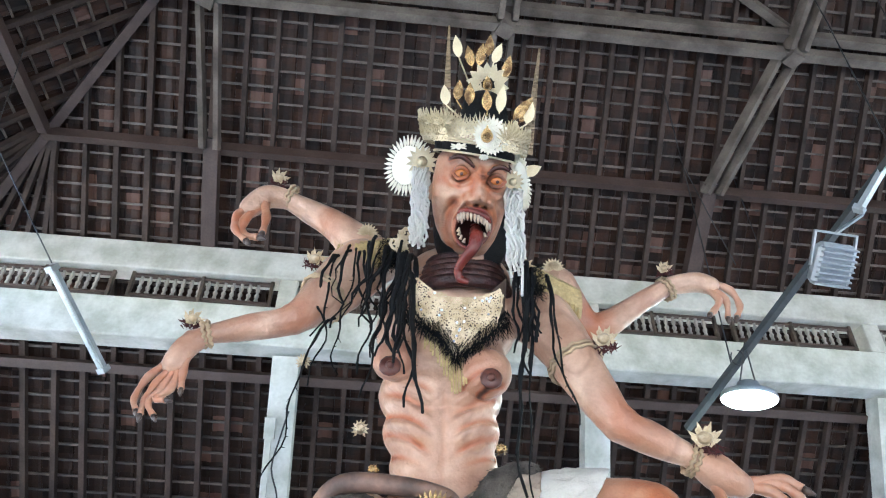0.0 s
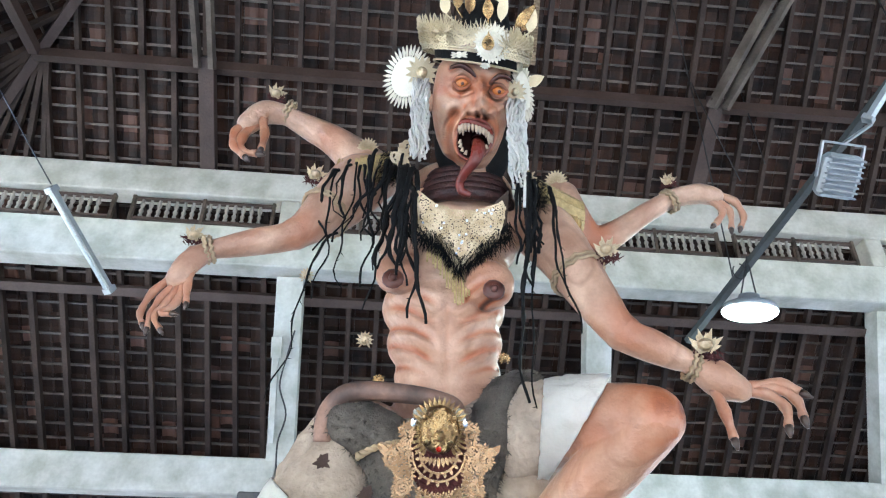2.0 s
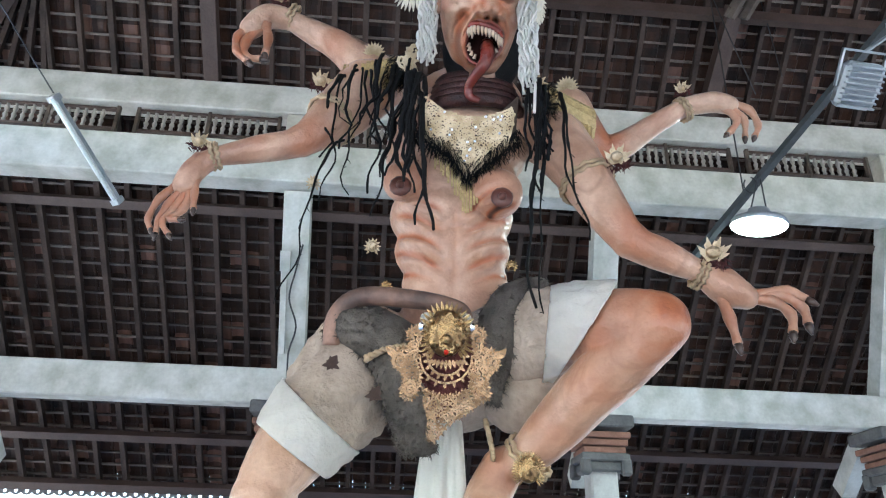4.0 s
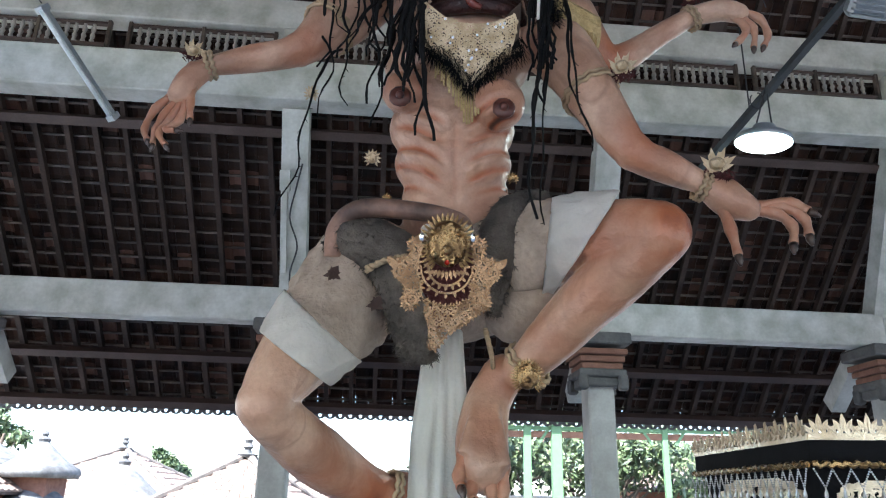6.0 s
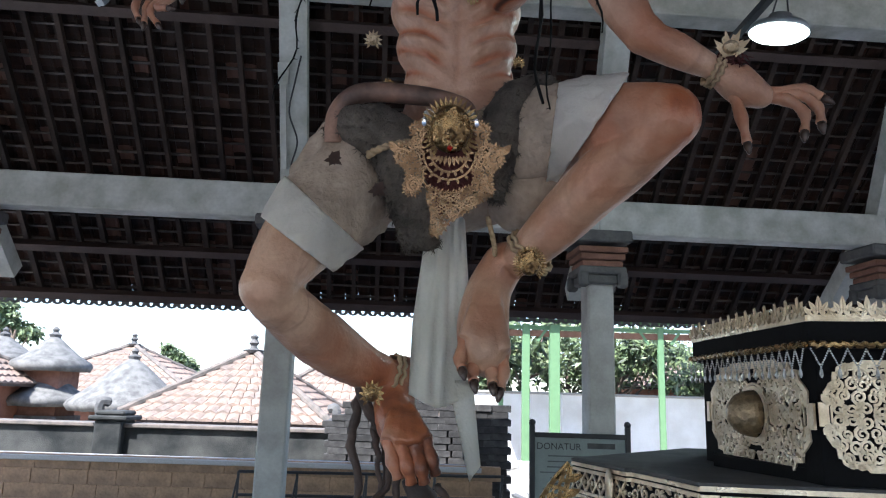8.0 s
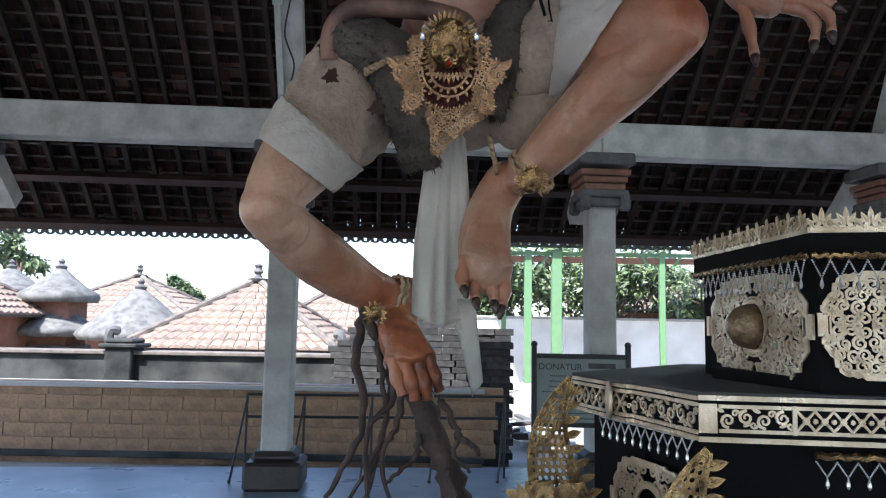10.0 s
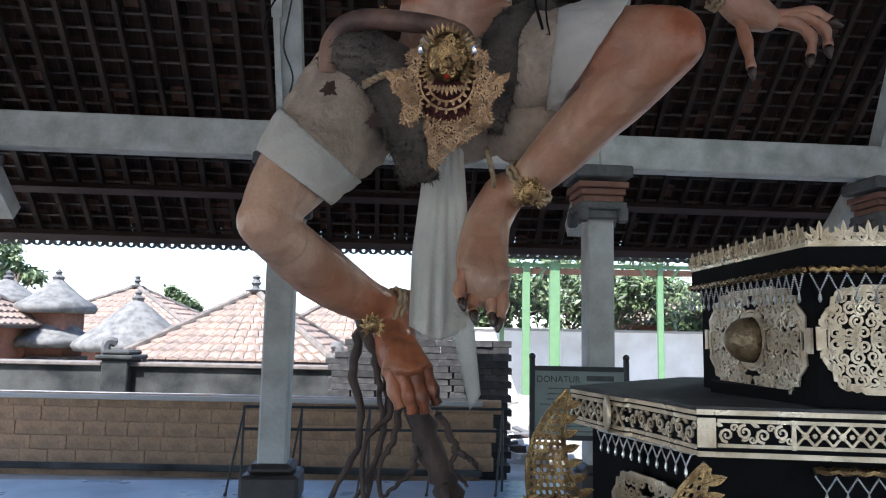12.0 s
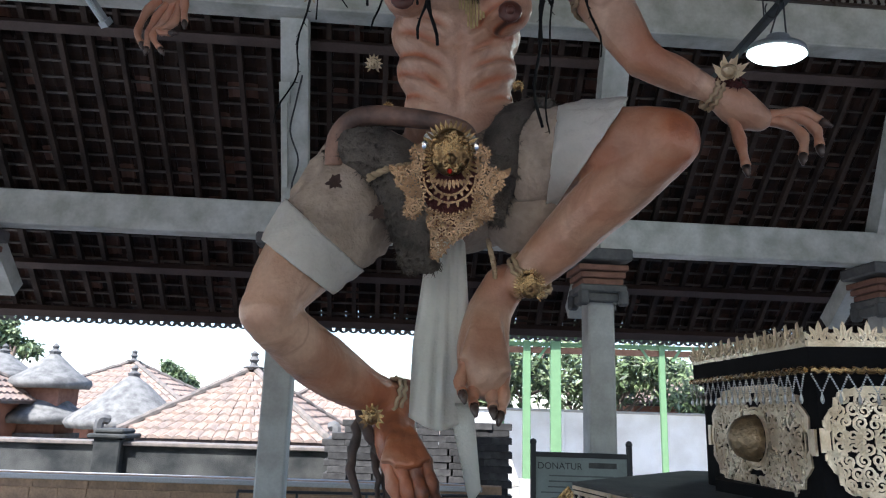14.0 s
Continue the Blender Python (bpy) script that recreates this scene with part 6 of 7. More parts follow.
for a, b in ((CROWNTOP[3], CROWNTOP[4]), (CROWNTOP[5], CROWNTOP[6])):
    bm = bmesh.new()
    A, B2 = Vector(a[:3]) - Vector((0, 0, 0.2)), Vector(b[:3])
    for k in range(38):
        p, q = A.lerp(B2, k / 38), A.lerp(B2, (k + 0.7) / 38)
        w = 0.06 * (1 - 0.8 * k / 38)
        bar(bm, p, q, w, 0.006, up=(0, 1, 0))
    tube(bm, [A, B2], [0.006, 0.002], 6)
    part("pheasant_feather", bm, M_feather, crown, "long banded brown feather")

# ---- lamps and their fittings ----
M_glass = mat("frosted lamp glass", (0.8, 0.85, 0.85), 0.2, bump=0)


def tube_light(a, b, name="tube_light", wire=None):
    t = thing(name, "fluorescent tube batten, unlit, hanging on a wire", "lamp")
    A, B2 = Vector(a), Vector(b)
    d = (B2 - A).normalized()
    bm = bmesh.new()
    bar(bm, A, B2, 0.05, 0.035)
    for p in (A + d * 0.02, B2 - d * 0.02):
        bar(bm, p - d * 0.02, p + d * 0.02, 0.06, 0.07)
    part("batten", bm, M_steel, t)
    bm = bmesh.new()
    o = Vector((0.0, -0.035, -0.025))
    tube(bm, [A + o + d * 0.03, B2 + o - d * 0.03], 0.014, 10)
    part("glass_tube", bm, M_glass, t, "white glass tube", smooth=True)
    if wire:
        bm = bmesh.new()
        tube(bm, wire, 0.005, 5)
        part("wire", bm, M_black, t)
    return t


A, B2 = Vector(TUBE[0][:3]), Vector(TUBE[1][:3])
tube_light(A, B2, wire=[A + Vector((0, 0, 0.02)), Vector(TUBE[2][:3]), Vector((-3.7, 4.0, 6.0)), Vector((-4.0, 4.05, 7.6))])
A, B2 = Vector(POLE[0][:3]), Vector(POLE[1][:3])
far = B2 + (B2 - A) * 0.06
pole = thing("lamp_pole", "long dark steel channel slung under the roof", "pole")
bm = bmesh.new()
bar(bm, A + (A - B2) * 0.5, far, 0.055, 0.045)
part("channel", bm, mat("dull grey steel channel", (0.07, 0.075, 0.075), 0.5, metal=0.4, var=0.25), pole)
bm = bmesh.new()
for k in (0.02, 0.8):
    p = A.lerp(B2, k)
    tube(bm, [p, p + Vector((0.02, 0.02, 1.5)), p + Vector((0.1, 0.2, 4.4 - k))], 0.006, 5)
part("hanger_wire", bm, M_black, pole)
q0, q1 = Vector(FLOOD[1][:3]), Vector((3.3, 3.0, 5.7))
tube_light(q0 + Vector((-0.1, 0.12, -0.17)), q1, wire=[q1, q1 + Vector((0.1, 0, 1.8))])

fl = thing("floodlight", "grey ribbed metal floodlight, unlit, on a bracket", "lamp", at=facing(FLOOD[0][:3], (2.2, 1.2, 2.0)) @ pose(0, 0, 0, 0, 12, 0))
bm = bmesh.new()
box(bm, (0, 0.05, 0), (0.24, 0.12, 0.28), bev=0.03)
fl_h = part("housing", bm, M_steel, fl)
for k in range(8):
    bm = bmesh.new()
    box(bm, (0, -0.02, -0.12 + 0.034 * k), (0.22, 0.04, 0.012), bev=0.003)
    part("fin", bm, M_steel, fl_h)
bm = bmesh.new()
for sx in (-1, 1):
    bar(bm, (sx * 0.13, 0.05, -0.02), (sx * 0.13, 0.1, 0.2), 0.012, 0.03)
bar(bm, (-0.136, 0.1, 0.2), (0.136, 0.1, 0.2), 0.03, 0.012)
bar(bm, (0.0, 0.1, 0.2), (0.14, 0.12, 0.34), 0.03, 0.012)
part("bracket", bm, M_steel, fl)

pl = thing("pendant_lamp", "lit high-bay pendant lamp, cool greenish white", "lamp", at=pose(*LAMP[0][:3], 8, 6, 0))
bm = bmesh.new()
spin(bm, [(0.19, 0.0), (0.2, 0.015), (0.185, 0.05), (0.09, 0.075), (0.075, 0.13), (0.03, 0.15)], n=32)
pl_h = part("housing", bm, M_steel, pl, smooth=True)
bm = bmesh.new()
spin(bm, [(0.193, -0.002), (0.17, -0.02), (0.06, -0.03)], n=32)
part("diffuser", bm, glow("lit lamp face", (0.86, 1.0, 0.9), 18.0), pl_h, "glowing white lamp face")
bm = bmesh.new()
for sx in (-1, 1):
    tube(bm, [(sx * 0.06, 0, 0.12), (sx * 0.04, 0, 0.22), (0, 0, 0.45)], 0.006, 6)
pts = [(0.0 + 0.05 * math.sin(a) - 0.06, 0, 0.32 + 0.06 * math.cos(a)) for a in (2 * math.pi * k / 20 for k in range(18))]
tube(bm, pts, 0.005, 6)
part("hook_and_wire", bm, M_black, pl)
lamp = new("lamp_light", bpy.data.lights.new("lamp_light", "SPOT"))
lamp.data.energy, lamp.data.color, lamp.data.spot_size, lamp.data.shadow_soft_size = 14, (0.84, 1.0, 0.88), radians(150), 0.15
lamp.matrix_world = look(Vector(LAMP[0][:3]) + Vector((0, 0, -0.04)), Vector(LAMP[0][:3]) + Vector((0, -0.1, -2)))

# conduit box and loose cable on a leaning post, small lamp on the other
cb = thing("conduit_box", "pale electrical conduit with a loose black cable on the post", "conduit", at=BX)
lean = lambda u, t, off=-0.13: Vector((u, -0.02 - 0.78 * t, 3.63 + 1.64 * t)) + Vector((0, off, off * 0.3))
bm = bmesh.new()
bar(bm, lean(-0.03, 0.1), lean(-0.045, 0.62), 0.05, 0.04, up=(0, 1, 0.4))
bar(bm, lean(-0.04, 0.55), lean(-0.045, 0.66), 0.1, 0.06, up=(0, 1, 0.4))
part("conduit", bm, M_white, cb)
bm = bmesh.new()
tube(bm, curve_pts([lean(0.12, 0.7), lean(0.06, 0.55), lean(0.02, 0.4, -0.17), lean(0.1, 0.25, -0.17), lean(0.04, 0.1, -0.17), lean(0.05, -0.08, -0.17)], 6), 0.009, 6)
part("cable", bm, M_black, cb)
sl = thing("wall_lamp", "small grey box lamp on a leaning post", "lamp", at=BX @ pose(3.62, -0.35, 4.2, 20, 0, 0))
bm = bmesh.new()
box(bm, (0, 0, 0), (0.24, 0.1, 0.2), bev=0.02)
part("housing", bm, M_steel, sl)
bm = bmesh.new()
box(bm, (0, -0.055, -0.01), (0.19, 0.012, 0.14), bev=0.004)
part("lens", bm, M_glass, sl)
for pts in (((2.4, 5.3, 8.2), (2.75, 5.5, 7.0), (3.1, 5.8, 6.3)), ((3.0, 5.5, 8.6), (3.2, 5.56, 7.6), (3.35, 5.7, 6.45))):
    bm = bmesh.new()
    tube(bm, curve_pts(pts, 5), 0.006, 5)
    tagged(part("roof_wire", bm, M_black), "thin dark wire hanging from the roof timbers", "wire", "roof wires")

# ---- the black velvet procession tower with pierced gilt panels ----
M_velvet = mat("black velvet", (0.006, 0.006, 0.007), 0.95, var=0.3, scale=8, spec=0.15, bump=0.1)
M_ledge = mat("dusty black cloth top", (0.035, 0.035, 0.036), 0.8, var=0.35, scale=7, tint=(0.075, 0.072, 0.07), fine=60)
M_cut = mat("pale gold cut leather", (0.7, 0.6, 0.45), 0.3, metal=0.6, var=0.2, scale=9, tint=(0.46, 0.36, 0.24), fine=120, bump=0.3)
M_bead = mat("silvery glass bead", (0.75, 0.74, 0.7), 0.2, metal=0.5, bump=0)
tower = thing("procession_tower", "black velvet procession tower with pierced pale-gold panels and bead fringes", "tower")


def wall_frame(a, b, z):
    """A frame on a vertical face from a to b (plan), x along it, -y outward, at height z."""
    a, b = Vector((*a, z)), Vector((*b, z))
    x = (b - a).normalized()
    y = Vector((0, 0, 1)).cross(x)
    return Matrix(((x.x, y.x, 0, a.x), (x.y, y.y, 0, a.y), (0, 0, 1, z), (0, 0, 0, 1))), (b - a).length


def prism(bm, plan, z0, z1, mi=0):
    lo = [bm.verts.new((x, y, z0)) for x, y in plan]
    hi = [bm.verts.new((x, y, z1)) for x, y in plan]
    bm.faces.new(lo[::-1]).material_index = mi
    bm.faces.new(hi).material_index = mi
    for k in range(len(plan)):
        j = (k + 1) % len(plan)
        bm.faces.new((lo[k], lo[j], hi[j], hi[k])).material_index = mi


def crest(bm, m, L, z, h, step):
    n = max(1, int(L / step))
    for k in range(n):
        c = (k + 0.5) * L / n
        w = L / n
        mm = m @ pose(c, -0.004, z)
        for j in (-1, 1):
            scroll(bm, j * w * 0.27, h * 0.28, w * 0.2, 1.6 + j, 1.3, j, w * 0.12, 0.004, mm)
            leaf(bm, mm @ pose(j * w * 0.34, 0, h * 0.1, 0, j * 30, 0), w * 0.22, h * 0.55, 0.004, tip=j * w * 0.08)
            leaf(bm, mm @ pose(j * w * 0.16, 0, h * 0.3, 0, j * 20, 0), w * 0.22, h * 0.55, 0.004, tip=j * w * 0.06)
        leaf(bm, mm @ pose(0, 0, h * 0.25), w * 0.26, h * 0.82, 0.004)
    strip(bm, [(0, z), (L, z)], h * 0.3, 0.006, m)


def beads(bm, m, L, z, drop, step):
    n = max(1, int(L / step))
    for k in range(n):
        x0, x1 = k * L / n, (k + 1) * L / n
        xm = (x0 + x1) / 2
        for i in range(9):
            for xa in (x0, x1):
                t = i / 8
                g = bmesh.ops.create_icosphere(bm, subdivisions=1, radius=0.0032)
                bmesh.ops.translate(bm, verts=g["verts"], vec=m @ Vector((xa + (xm - xa) * t, -0.012, z - drop * t)))
        spin(bm, [(0.0015, 0.01), (0.0045, 0.0), (0.0058, -0.01), (0.002, -0.019)], m @ Vector((xm, -0.012, z - drop - 0.012)), n=7)


def cartouche(bm, m, cx, cz, w, h, seed, hole=0.0):
    """A stepped, lobed panel of mirrored scrollwork, centred at cx, cz; hole: radius left open for a boss."""
    rr = random.Random(seed)
    q = [(1.0, 0.16), (0.97, 0.2), (0.985, 0.42), (0.93, 0.52), (0.86, 0.62), (0.85, 0.78), (0.74, 0.8), (0.72, 0.93), (0.5, 0.95), (0.46, 1.0), (0.14, 1.0)]
    ring = q + [(-x, z) for x, z in q[::-1]] + [(-x, -z) for x, z in q] + [(x, -z) for x, z in q[::-1]]
    line = lambda k: [(cx + x * w / 2 * k, cz + z * h / 2 * k) for x, z in ring + ring[:1]]
    strip(bm, line(0.97), h * 0.05, 0.006, m)
    strip(bm, line(0.9), h * 0.018, 0.005, m)
    for sx in (-1, 1):
        bar(bm, m @ Vector((cx + sx * w * 0.5, 0, cz)), m @ Vector((cx + sx * w * 0.535, 0, cz)), 0.008, h * 0.22)
    if hole:
        for r, t in ((hole, 0.014), (hole * 1.16, 0.007)):
            strip(bm, [(cx + r * math.cos(a), cz + r * math.sin(a)) for a in (2 * math.pi * k / 36 for k in range(37))], t, 0.008, m)
    s = h / 8.6
    top = lambda x: float(np.interp(abs(x), [p[0] for p in q[::-1]], [p[1] for p in q[::-1]]))
    for i in range(int(w / 2 / s) + 1):
        for j in range(5):
            x, z = (i + 0.45 + 0.5 * (j % 2)) * s, (j + 0.45) * s
            fx, fz = x / (w / 2), z / (h / 2)
            if fx > 0.9 or fz > top(min(fx, 1)) * 0.9 or math.hypot(x, z) < hole + s * 0.55:
                continue
            hand, a0, kind = rr.choice((-1, 1)), rr.uniform(0, 6.28), rr.random()
            jx, jz, a1 = rr.uniform(-.15, .15) * s, rr.uniform(-.15, .15) * s, rr.uniform(0, 6.28)
            for sx in (-1, 1):
                for sz in (-1, 1):
                    mm = m @ Matrix.Translation((cx, 0, cz)) @ Matrix.Diagonal((sx, 1, sz, 1))
                    scroll(bm, x + jx, z + jz, s * 0.58, a0, 1.5, hand, s * 0.22, 0.005, mm)
                    scroll(bm, x + s * 0.5 * math.cos(a1), z + s * 0.5 * math.sin(a1), s * 0.3, a1 + 2, 1.1, -hand, s * 0.2, 0.005, mm)
                    if kind < 0.4:
                        leaf(bm, mm @ pose(x, 0.001, z, 0, math.degrees(a1) + 40, 0), s * 0.4, s * 0.85, 0.004)


def pierced_band(bm, m, L, z0, z1, kind):
    h = z1 - z0
    for z in (z0 + h * 0.06, z1 - h * 0.06):
        strip(bm, [(0, z), (L, z)], h * 0.13, 0.006, m)
    n = max(1, round(L / (h * 0.62)))
    for k in range(n):
        c, zc, s = (k + 0.5) * L / n, (z0 + z1) / 2, L / n
        if kind == "scroll":
            hand = 1 if k % 2 else -1
            scroll(bm, c, zc + hand * h * 0.06, s * 0.42, hand * 1.5, 1.4, hand, s * 0.15, 0.005, m)
            scroll(bm, c + s * 0.4, zc - hand * h * 0.2, s * 0.22, 0, 1.2, -hand, s * 0.11, 0.005, m)
            leaf(bm, m @ pose(c - s * 0.2, 0.001, zc - hand * h * 0.25, 0, hand * 70, 0), s * 0.22, s * 0.5, 0.004)
        else:
            for a, b in (((-1, -1), (1, 1)), ((-1, 1), (1, -1))):
                strip(bm, [(c + a[0] * s / 2, zc + a[1] * h * 0.36), (c + b[0] * s / 2, zc + b[1] * h * 0.36)], h * 0.09, 0.006, m)
            rosette(bm, m @ pose(c, -0.002, zc), h * 0.14, 8, inner=0.75)
            rosette(bm, m @ pose(c + s / 2, -0.002, zc), h * 0.1, 8, inner=0.75)


# plan of the lower body (ledge) and of the upper box
LEDGE = [(0.50, 2.78), (0.605, 2.40), (0.625, 2.40), (0.68, 2.20), (0.715, 2.04), (1.7, 1.93), (2.6, 1.93), (2.6, 3.6), (1.2, 3.6)]
BOXP = [(1.035, 2.86), (1.065, 2.05), (1.585, 1.93), (2.3, 1.93), (2.3, 3.3), (1.3, 3.3)]
grow = lambda plan, d: [((x - cxm) * (1 + d / 0.6) + cxm, (y - cym) * (1 + d / 0.6) + cym) for cxm, cym in ((sum(p[0] for p in plan) / len(plan), sum(p[1] for p in plan) / len(plan)),) for x, y in plan]
bm = bmesh.new()
prism(bm, LEDGE, 1.25, 1.372)
part("ledge", bm, M_velvet, tower)
bm = bmesh.new()
prism(bm, grow(LEDGE, 0.004), 1.372, 1.382)
part("ledge_top", bm, M_ledge, tower, "dusty black cloth on the ledge")
bm = bmesh.new()
prism(bm, grow(LEDGE, -0.06), 0.0, 1.25)
part("lower_body", bm, M_velvet, tower)
bm = bmesh.new()
prism(bm, BOXP, 1.382, 1.76)
part("upper_box", bm, M_velvet, tower)
bm = bmesh.new()
prism(bm, [(0.965, 2.6), (1.07, 2.1), (1.5, 2.0), (2.2, 2.0), (2.2, 3.2), (1.2, 3.2)], 1.3822, 1.42)
part("velvet_skirt", bm, M_velvet, tower)
bm = bmesh.new()
prism(bm, grow(BOXP, 0.035), 1.76, 1.835)
part("cornice", bm, M_velvet, tower)
for i in range(5):
    a, b = LEDGE[i], LEDGE[i + 1]
    m, L = wall_frame(a, b, 0)
    m = m @ pose(0, -0.006, 0)
    bm = bmesh.new()
    if i == 4:
        pierced_band(bm, m @ pose(0.055, 0, 0), 0.195, 1.272, 1.348, "scroll")
        pierced_band(bm, m @ pose(0.262, 0, 0), L - 0.27, 1.272, 1.348, "lattice")
        for x0, x1 in ((0.0, 0.05), (0.25, 0.262)):
            plate(bm, [(x0, 1.27), (x1, 1.27), (x1, 1.35), (x0, 1.35)], 0.006, m @ pose(0, -0.002, 0))
    else:
        pierced_band(bm, m, L, 1.265, 1.352, "lattice" if i == 0 else "scroll")
    if i == 4:
        for z in (1.366, 1.252):
            strip(bm, [(0, z), (L, z)], 0.014, 0.01, m)
    else:
        for z in (1.364, 1.254):
            strip(bm, [(0, z), (L, z)], 0.012, 0.01, m)
    part("pierced_band", bm, M_cut, tower, "pierced pale-gold band")
bm = bmesh.new()
m, L = wall_frame((0.50, 2.78), (0.605, 2.40), 0)
mm = m
ball(bm, mm @ Vector((0.3, -0.012, 1.31)), (0.012, 0.045, 0.065), sub=2)
part("oval_boss", bm, M_cut, tower, smooth=True)
# upper box: crest, trim, beads, panels
for i in range(2):
    g = grow(BOXP, 0.035)
    m, L = wall_frame(g[i], g[i + 1], 0)
    m = m @ pose(0, -0.005, 0)
    bm = bmesh.new()
    crest(bm, m, L, 1.843, 0.06, 0.062)
    part("crest", bm, M_cut, tower, "pale-gold fretted crest")
    bm = bmesh.new()
    tube(bm, [m @ Vector((L * k / 60, -0.006, 1.768 + 0.004 * math.sin(k * 2.2))) for k in range(61)], 0.009, 6)
    part("gilt_braid", bm, M_gold, tower)
    bm = bmesh.new()
    beads(bm, m, L, 1.755, 0.05, 0.045)
    part("bead_fringe", bm, M_bead, tower, "silver bead fringe with drops")
C1, W1 = 0.53, 0.7
m1, L1 = wall_frame(BOXP[0], BOXP[1], 0)
m1 = m1 @ pose(0, -0.01, 0)
bm = bmesh.new()
cartouche(bm, m1, L1 * C1, 1.568, W1, 0.335, 3, hole=0.085)
pn = part("pierced_panel", bm, M_cut, tower, "pierced pale-gold cartouche panel")
m2, L2 = wall_frame(BOXP[1], BOXP[2], 0)
m2 = m2 @ pose(0, -0.01, 0)
bm = bmesh.new()
cartouche(bm, m2, 0.205, 1.575, 0.39, 0.3, 5)
part("pierced_panel", bm, M_cut, tower, "pierced pale-gold cartouche panel")
bm = bmesh.new()
c = Vector((L1 * C1, 0, 1.568))
spin(bm, [(0.075, 0.0), (0.07, 0.03), (0.055, 0.06), (0.03, 0.08), (0.008, 0.086)], n=28, m=pose(0, 0, 0, 90, 0, 0))
for v in bm.verts:
    a = math.atan2(v.co.z, v.co.x)
    v.co.x *= 1 + 0.05 * math.cos(14 * a)
    v.co.z *= 1 + 0.05 * math.cos(14 * a)
bm.transform(m1 @ Matrix.Translation(c))
part("carved_boss", bm, mat("antique carved boss", (0.3, 0.22, 0.13), 0.4, metal=0.5, var=0.4, scale=30, fine=80, bump=0.6), pn, "dull gold carved boss", smooth=True)
# fringe under the ledge and lower panels
m, L = wall_frame((0.585, 2.35), (0.655, 1.95), 0)
for a, b in (((0.575, 2.62), (0.735, 2.12)),):
    m, L = wall_frame(a, b, 0)
    bm = bmesh.new()
    beads(bm, m, L, 1.235, 0.035, 0.045)
    tube(bm, [m @ Vector((0, -0.006, 1.24)), m @ Vector((L, -0.006, 1.24))], 0.006, 6)
    part("bead_fringe", bm, M_bead, tower, "silver bead fringe with drops")
    bm = bmesh.new()
    cartouche(bm, m @ pose(0, -0.006, 0), L * 0.55, 0.98, 0.42, 0.3, 7, hole=0.075)
    part("pierced_panel", bm, M_cut, tower, "pierced pale-gold cartouche panel")
m, L = wall_frame((0.78, 2.05), (1.7, 1.96), 0)
bm = bmesh.new()
beads(bm, m @ pose(0.25, 0, 0), 0.6, 1.2, 0.04, 0.05)
part("bead_fringe", bm, M_bead, tower, "silver bead fringe with drops")
bm = bmesh.new()
tube(bm, [m @ Vector((0.25 + 0.6 * k / 40, -0.006, 1.215 + 0.003 * math.sin(k * 2))) for k in range(41)], 0.011, 6)
part("gilt_braid", bm, M_gold, tower)


def wing(p, h, turn, flip, label="tall curved pierced gilt wing"):
    """A flame-shaped pierced wing standing beside the tower."""
    t = thing("gilt_wing", label, "ornament", "gilt wings", at=pose(*p, 0, 0, turn))
    bm = bmesh.new()
    f = -1 if flip else 1
    n = 26
    outer = [(f * (-0.02 + 0.30 * h * math.sin(math.pi * 0.55 * (k / n)) ** 1.2 * (1) - 0.34 * h * (k / n) ** 3), h * (k / n)) for k in range(n + 1)]
    inner = [(x - f * 0.36 * h * (1 - (z / h) ** 1.5) ** 0.8 - f * 0.004, z * 0.985) for x, z in outer]
    strip(bm, outer, 0.018, 0.006)
    strip(bm, inner, 0.018, 0.006)
    for k in range(n):
        (a0, b0), (a1, b1) = (outer[k], inner[k]), (outer[k + 1], inner[k + 1])
        c = max(1, int(abs(a0[0] - b0[0]) / 0.022))
        for j in range(c):
            P = [Vector(a0).lerp(Vector(b0), j / c), Vector(a0).lerp(Vector(b0), (j + 1) / c), Vector(a1).lerp(Vector(b1), (j + 1) / c), Vector(a1).lerp(Vector(b1), j / c)]
            P = [q for i in range(4) for q in (P[i], P[i].lerp(P[(i + 1) % 4], 0.5))]
            mid_p = sum(P, Vector((0, 0))) / 8
            cell = [(q.x, q.y) for q in P]
            g = 0.62 if (j * 3 + k) % 4 else 0.3
            plate(bm, cell, 0.003, hole=[(mid_p.x + (q.x - mid_p.x) * g * (0.8 if i % 2 == 0 else 1), mid_p.y + (q.y - mid_p.y) * g * (0.8 if i % 2 == 0 else 1)) for i, q in enumerate(P)])
        if k % 2 == 0 and abs(a0[0] - b0[0]) > 0.02:
            leaf(bm, pose(b0[0], 0.001, b0[1], 0, -f * 60, 0), 0.03, 0.06, 0.004, tip=-f * 0.01)
    part("pierced_sheet", bm, M_gold, t)
    return t


wing((0.40, 2.55, 0.72), 0.66, 12, True)
wing((0.66, 1.95, 0.66), 0.58, -8, True)
wing((0.88, 1.82, 0.68), 0.46, 0, False)
wing((1.03, 1.78, 0.68), 0.4, 0, True)
for q, h in (((0.36, 2.5, 0.0), 0.86), ((0.66, 1.95, 0.0), 0.74), ((0.92, 1.8, 0.0), 0.74)):
    bm = bmesh.new()
    box(bm, (q[0], q[1] + 0.03, h / 2), (0.1, 0.03, h), bev=0.004)
    tagged(part("wing_batten", bm, M_velvet), "black batten that holds up a gilt wing", "batten", "wing battens")
t = thing("gilt_mane", "bushy gilt cut-leather ornament at the foot of a wing", "ornament", at=pose(0.36, 2.5, 0.85))
rr = random.Random(8)
